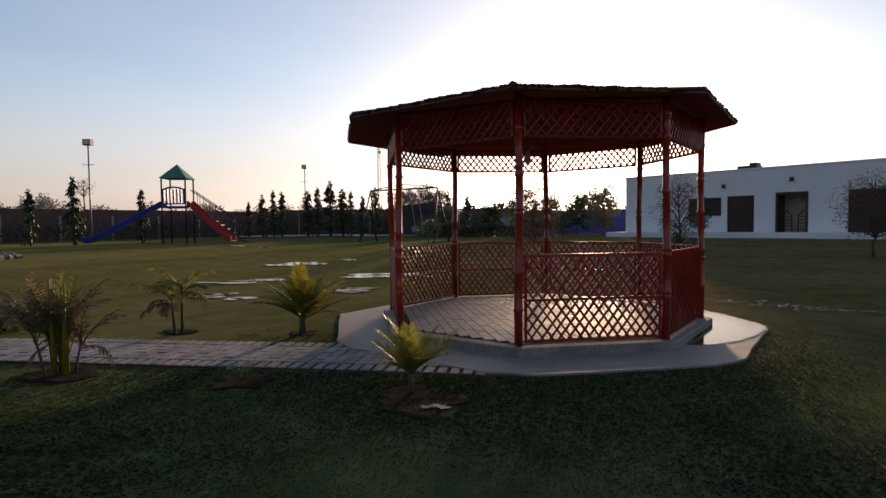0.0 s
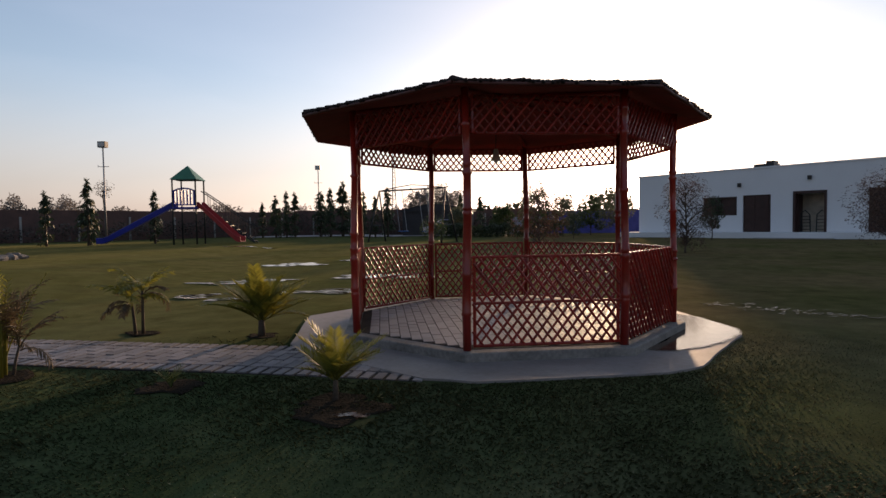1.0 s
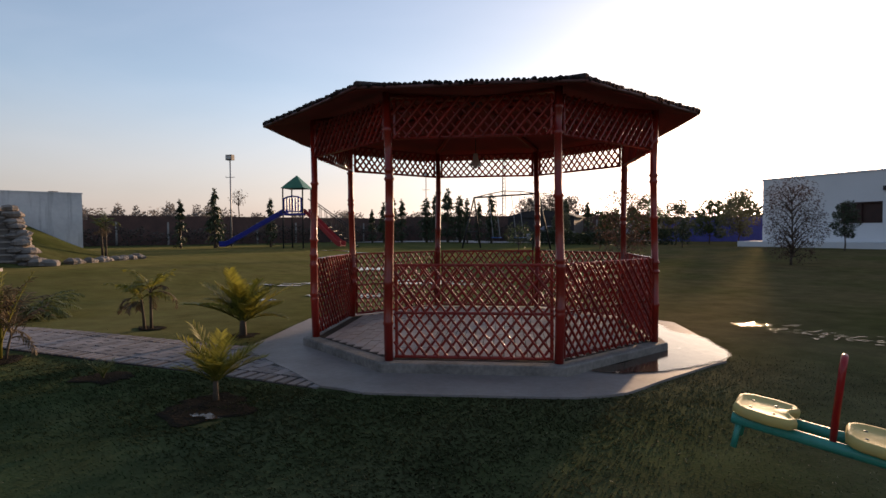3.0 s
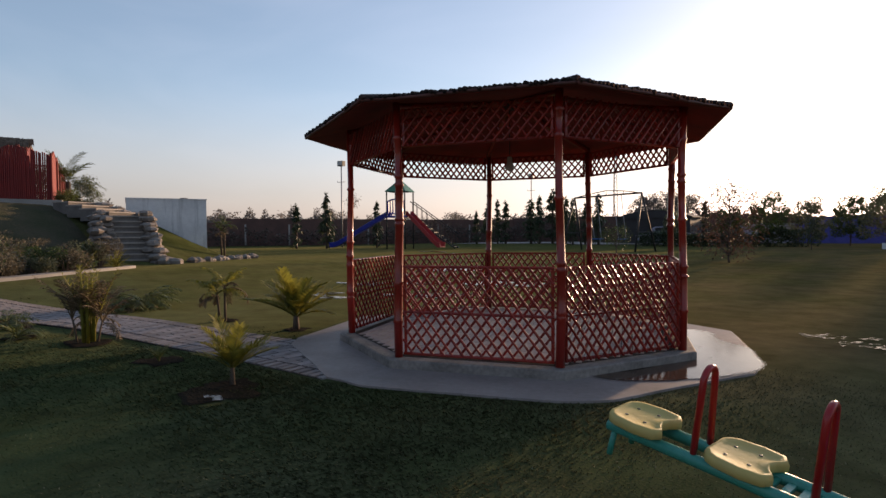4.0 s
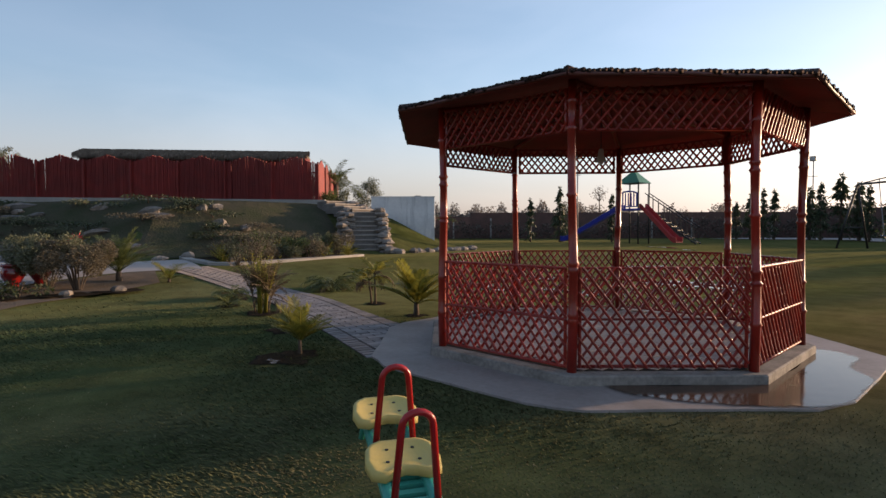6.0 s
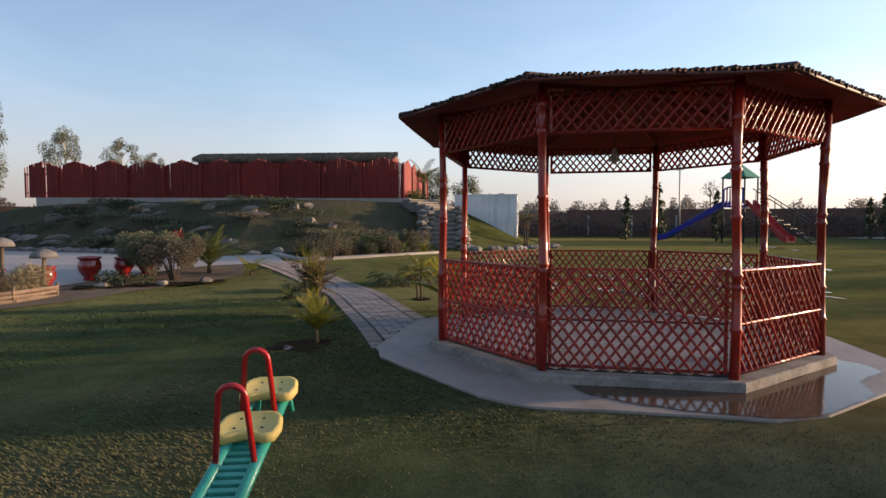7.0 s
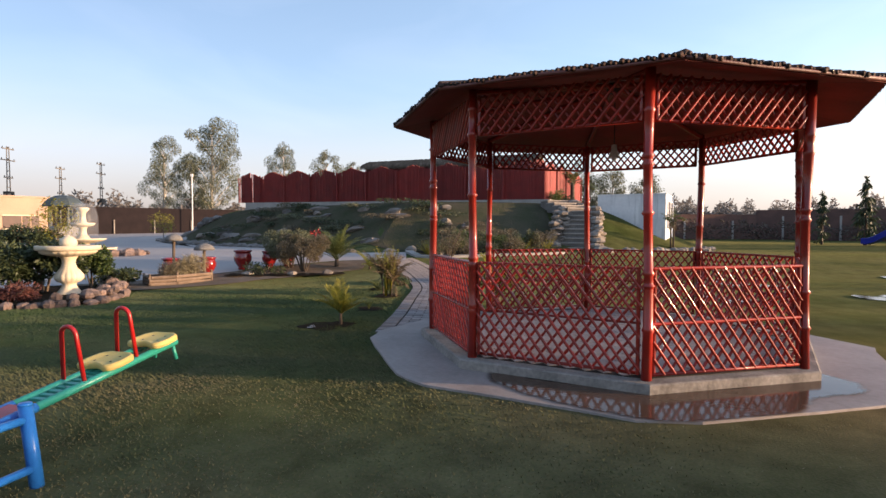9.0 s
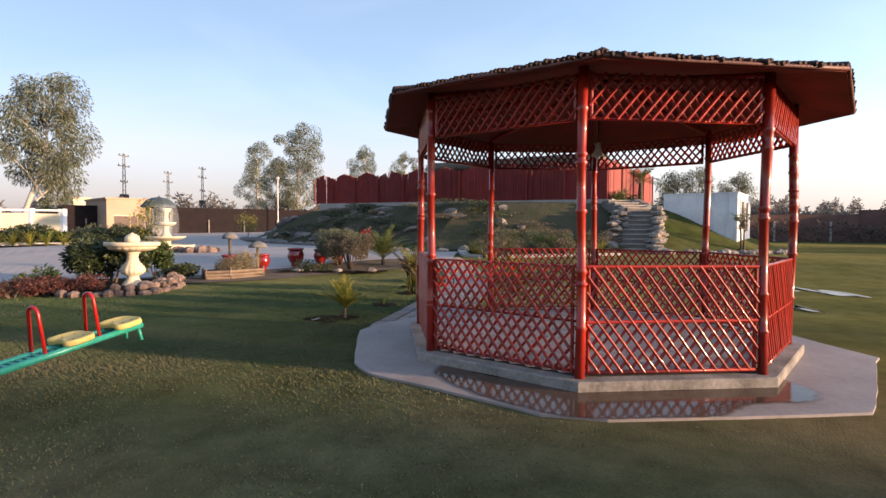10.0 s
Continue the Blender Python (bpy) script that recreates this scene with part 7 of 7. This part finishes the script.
# hedge along the north wall, and the woods beyond
def leaf_bank(name, pts, h, depth, density, leaf_l, material, label, seed, ragged=0.4, category="hedge", bottom=0.0, pointed=0.0):
    """A bank of leaves; with pointed tops it is a row of many slim trees."""
    r_ = random.Random(seed)
    me = Mesh()
    for a, b in zip(pts, pts[1:]):
        a, b = Vector(a), Vector(b)
        L = (b - a).length
        n = Vector((-(b - a).y, (b - a).x)).normalized()
        trees = np.array([(L * (i + r_.uniform(0, 1)) / max(1, int(L / 1.9)), r_.uniform(0.75, 1.12) + (0.22 if r_.random() < 0.1 else 0), r_.uniform(0.7, 2.2)) for i in range(int(L / 1.9))]) if pointed else None
        for _ in range(int(L * density)):
            u = r_.uniform(0, 1)
            p = a.lerp(b, u)
            top = h * (1 - ragged + ragged * 2 * abs(noise.noise(Vector((p.x * 0.28, p.y * 0.28, seed)))) + ragged * 0.8 * noise.noise(Vector((p.x * 1.3, p.y * 1.3, seed + 5))))
            if pointed:
                top = h * max(1 - ragged, float(np.max(trees[:, 1] - pointed * np.abs(trees[:, 0] - u * L) / trees[:, 2])))
            z = bottom + (top - bottom) * math.sqrt(r_.uniform(0, 1))
            q = p + n * r_.uniform(-depth, depth)
            leaf(me, (q.x, q.y, z), (r_.uniform(-1, 1), r_.uniform(-1, 1), r_.uniform(-0.5, 1)), leaf_l * r_.uniform(0.6, 1.3), leaf_l * 0.45, r_)
    return single(name, me, M[material], label, category, kind="stuff")


leaf_bank("hedge", [(-34.0, 14), (-33.6, 32.6), (-24, 47.5)], 2.2, 0.5, 95, 0.26, "hedge", "dark ragged hedge before the boundary wall", 501, 0.35)
leaf_bank("hedge", [(-24, 47.5), (-18, 55.5), (5.5, 60.2)], 2.7, 0.4, 95, 0.28, "hedge", "dark ragged hedge before the boundary wall", 502, 0.35)
leaf_bank("hedge", [(-3.5, 43.5), (0.5, 43.2), (6.5, 43.0)], 1.45, 0.5, 620, 0.2, "leafdark", "dark low shrubs along the far edge of the lawn", 507, 0.3)
# the far woods get their haze from the pale leaf colour, not from air
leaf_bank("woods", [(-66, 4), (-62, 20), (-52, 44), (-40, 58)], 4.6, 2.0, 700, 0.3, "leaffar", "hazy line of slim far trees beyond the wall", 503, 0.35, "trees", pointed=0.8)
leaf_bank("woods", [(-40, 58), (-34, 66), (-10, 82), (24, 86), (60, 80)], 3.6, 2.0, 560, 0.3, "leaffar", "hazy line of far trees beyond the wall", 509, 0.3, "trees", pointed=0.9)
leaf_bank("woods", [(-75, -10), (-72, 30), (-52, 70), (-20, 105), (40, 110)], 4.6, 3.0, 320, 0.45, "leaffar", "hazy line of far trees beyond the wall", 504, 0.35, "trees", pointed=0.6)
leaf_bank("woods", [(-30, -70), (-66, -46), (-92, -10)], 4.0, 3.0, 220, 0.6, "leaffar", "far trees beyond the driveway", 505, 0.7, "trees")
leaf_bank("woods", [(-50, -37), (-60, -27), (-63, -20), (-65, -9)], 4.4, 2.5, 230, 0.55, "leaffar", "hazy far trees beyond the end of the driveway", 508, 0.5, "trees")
leaf_bank("woods", [(-6, 64), (4, 66), (16, 66), (22, 62)], 3.4, 2.0, 150, 0.6, "leafdark", "dark trees behind the blue hoarding", 506, 0.75, "trees")
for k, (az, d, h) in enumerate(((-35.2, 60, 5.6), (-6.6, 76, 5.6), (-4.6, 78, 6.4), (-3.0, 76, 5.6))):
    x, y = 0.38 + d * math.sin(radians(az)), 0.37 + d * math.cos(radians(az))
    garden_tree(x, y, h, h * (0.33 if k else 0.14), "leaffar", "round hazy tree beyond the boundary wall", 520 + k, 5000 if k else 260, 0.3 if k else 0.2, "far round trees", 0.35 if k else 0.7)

# ---- standing water on the lawn ----
def rain_patch(cx, cy, wide, deep, count, seed, label, fine=1.0):
    """A cluster of thin, uneven films of water."""
    r_ = random.Random(seed)
    for _ in range(count):
        x, y = cx + r_.uniform(-0.5, 0.5) * wide, cy + r_.uniform(-0.5, 0.5) * deep
        a, b = wide * fine * r_.uniform(0.08, 0.24), deep * fine * r_.uniform(0.06, 0.18)
        pts = [(x + a * math.cos(t) * r_.uniform(0.6, 1.25), y + b * math.sin(t) * r_.uniform(0.6, 1.25)) for t in np.linspace(0, 6.28, 9)[:-1]]
        puddle(pts, 0.004, label, seed=r_.randint(0, 999), wob=0.02 * fine, rim=b * 0.3, follow=True)


for k, (x, y, w_, d_, n_) in enumerate(((-4.4, 10.7, 1.5, 1.0, 7), (-4.8, 13.4, 1.9, 1.0, 7), (-1.8, 14.5, 2.6, 0.9, 7), (-4.9, 18.5, 2.8, 1.6, 6), (-11.0, 26.0, 3.6, 1.6, 5), (-2.5, 11.6, 1.8, 1.0, 7))):
    rain_patch(x, y, w_, d_, n_, 60 + k, "shallow rain puddle on the lawn", 1.25)
for k, (x, y) in enumerate(((4.75, 9.55), (5.1, 9.1), (5.45, 8.75), (5.95, 8.4))):
    rain_patch(x, y, 0.8, 0.42, 30, 80 + k, fine=0.32, label= "streaky rain puddle on the lawn")
soil_pit(0.04, 4.4, 0.34, random.Random(5))
puddle([(0.0, 4.3), (0.07, 4.25), (0.13, 4.28), (0.2, 4.23), (0.27, 4.28), (0.22, 4.31), (0.15, 4.35), (0.08, 4.31)], 0.013, "small wet patch in the planting pit", seed=11, wob=0.012, rim=0.02)

# ---- short grass close to the walk ----
rs = np.random.default_rng(3)
N = 1000000
bx, by = rs.uniform(-9.4, 9.6, N), rs.uniform(-2.6, 8.8, N)
dist = np.hypot(bx - 1.275, by - 7.794)
eyes = np.array([(0.4, 2.2), (1.8, 2.6), (3.2, 3.0), (4.4, 3.6), (4.8, 4.6), (5.0, 5.8), (5.2, 7.2)])
deye = np.min(np.hypot(bx[:, None] - eyes[None, :, 0], by[:, None] - eyes[None, :, 1]), axis=1)
dens = (0.03 + 0.97 * (1.0 - smooth((deye - 1.5) / 4.5))) * np.where(bx < 3.0, 0.62, 0.4)
dens *= 1.0 - smooth((by - np.where(bx > 2.0, 6.2, 5.7)) / 1.6)
dens *= 1.0 - smooth((bx - 7.6) / 1.8)
path_pts = np.array([(p.x, p.y) for p in resample(PATH_MID, 0.3)])
dpath = np.min(np.hypot(bx[:, None] - path_pts[None, :, 0], by[:, None] - path_pts[None, :, 1]), axis=1)
PAVED = EARTH_EDGE + [(-5.3, -2.1), (-3.5, -4.5), (-30, -10)]
BED = [(-1.7, -1.2), (-2.0, 0.0), (-2.5, 0.3), (-3.4, 0.2), (-4.7, -0.35), (-5.2, -1.2), (-4.6, -2.8), (-1.6, -2.8)]
ok = (inside_depth(bx, by, apron_edge) < -0.005) & (dpath > 0.56) & (rs.uniform(0, 1, N) < dens) & (inside_depth(bx, by, PAVED) < 0) & (inside_depth(bx, by, BED) < 0)
for pxy in ((-3.25, 5.15), (-0.1, 4.66), (-1.5, 4.92), (-3.2, 7.15), (-1.62, 7.02), (-5.5, 5.25), (-4.4, 4.9), (0.12, 4.3)):
    ok &= np.hypot(bx - pxy[0], by - pxy[1]) > 0.19
bx, by, far_off = bx[ok], by[ok], deye[ok]
n = len(bx)
bz = land(bx, by) - 0.012 * smooth((dist[ok] - 3.0) / 1.5) - 0.003
lush = 1.0 - smooth((bx - 2.0) / 2.5)
hgt = rs.uniform(-0.005, 0.005, n) + lush * rs.uniform(0.003, 0.009, n)
wid, ang = rs.uniform(0.003, 0.006, n) * (1 + 0.22 * far_off) * (1 + 0.35 * lush), np.where(rs.uniform(0, 1, n) < lush, rs.normal(0, 0.45, n), rs.uniform(0, 6.28, n))
lx, ly = rs.normal(0, 0.009, n), rs.normal(0, 0.009, n) - 0.026 * lush
v = np.empty((n, 3, 3))
v[:, 0] = np.stack([bx - wid * np.cos(ang), by - wid * np.sin(ang), bz], 1)
v[:, 1] = np.stack([bx + wid * np.cos(ang), by + wid * np.sin(ang), bz], 1)
v[:, 2] = np.stack([bx + lx, by + ly, bz + 0.012 + hgt], 1)
grass = Mesh()
grass.v = v.reshape(-1, 3).tolist()
grass.f = np.arange(3 * n).reshape(-1, 3).tolist()
single("grass", grass, M["blade"], "short mown grass blades, partly dry", "grass", kind="stuff")

# loose straw on the worn grass
N = 15000
sx_, sy_ = rs.uniform(-1.0, 8.5, N), rs.uniform(-0.5, 8.5, N)
deye = np.min(np.hypot(sx_[:, None] - eyes[None, :, 0], sy_[:, None] - eyes[None, :, 1]), axis=1)
patchy = np.array([noise.noise(Vector((a * 0.9, b * 0.9, 3.0))) for a, b in zip(sx_, sy_)])
ok = (np.hypot(sx_ - 1.275, sy_ - 7.794) > 2.72) & (deye < 3.2) & (rs.uniform(0, 1, N) < np.clip(0.35 + 1.3 * patchy, 0.05, 1))
sx_, sy_ = sx_[ok], sy_[ok]
n = len(sx_)
sz_ = land(sx_, sy_) + rs.uniform(0.004, 0.014, n)
ang, lon, wid = rs.uniform(0, 6.28, n), rs.uniform(0.008, 0.022, n), rs.uniform(0.0012, 0.0026, n)
v = np.empty((n, 3, 3))
v[:, 0] = np.stack([sx_ - wid * np.sin(ang), sy_ + wid * np.cos(ang), sz_], 1)
v[:, 1] = np.stack([sx_ + wid * np.sin(ang), sy_ - wid * np.cos(ang), sz_], 1)
v[:, 2] = np.stack([sx_ + lon * np.cos(ang), sy_ + lon * np.sin(ang), sz_ + rs.uniform(0.0, 0.012, n)], 1)
bits = Mesh()
bits.v = v.reshape(-1, 3).tolist()
bits.f = np.arange(3 * n).reshape(-1, 3).tolist()
single("straw", bits, M["straw"], "pale dry straw bits scattered on the lawn", "straw", kind="stuff")
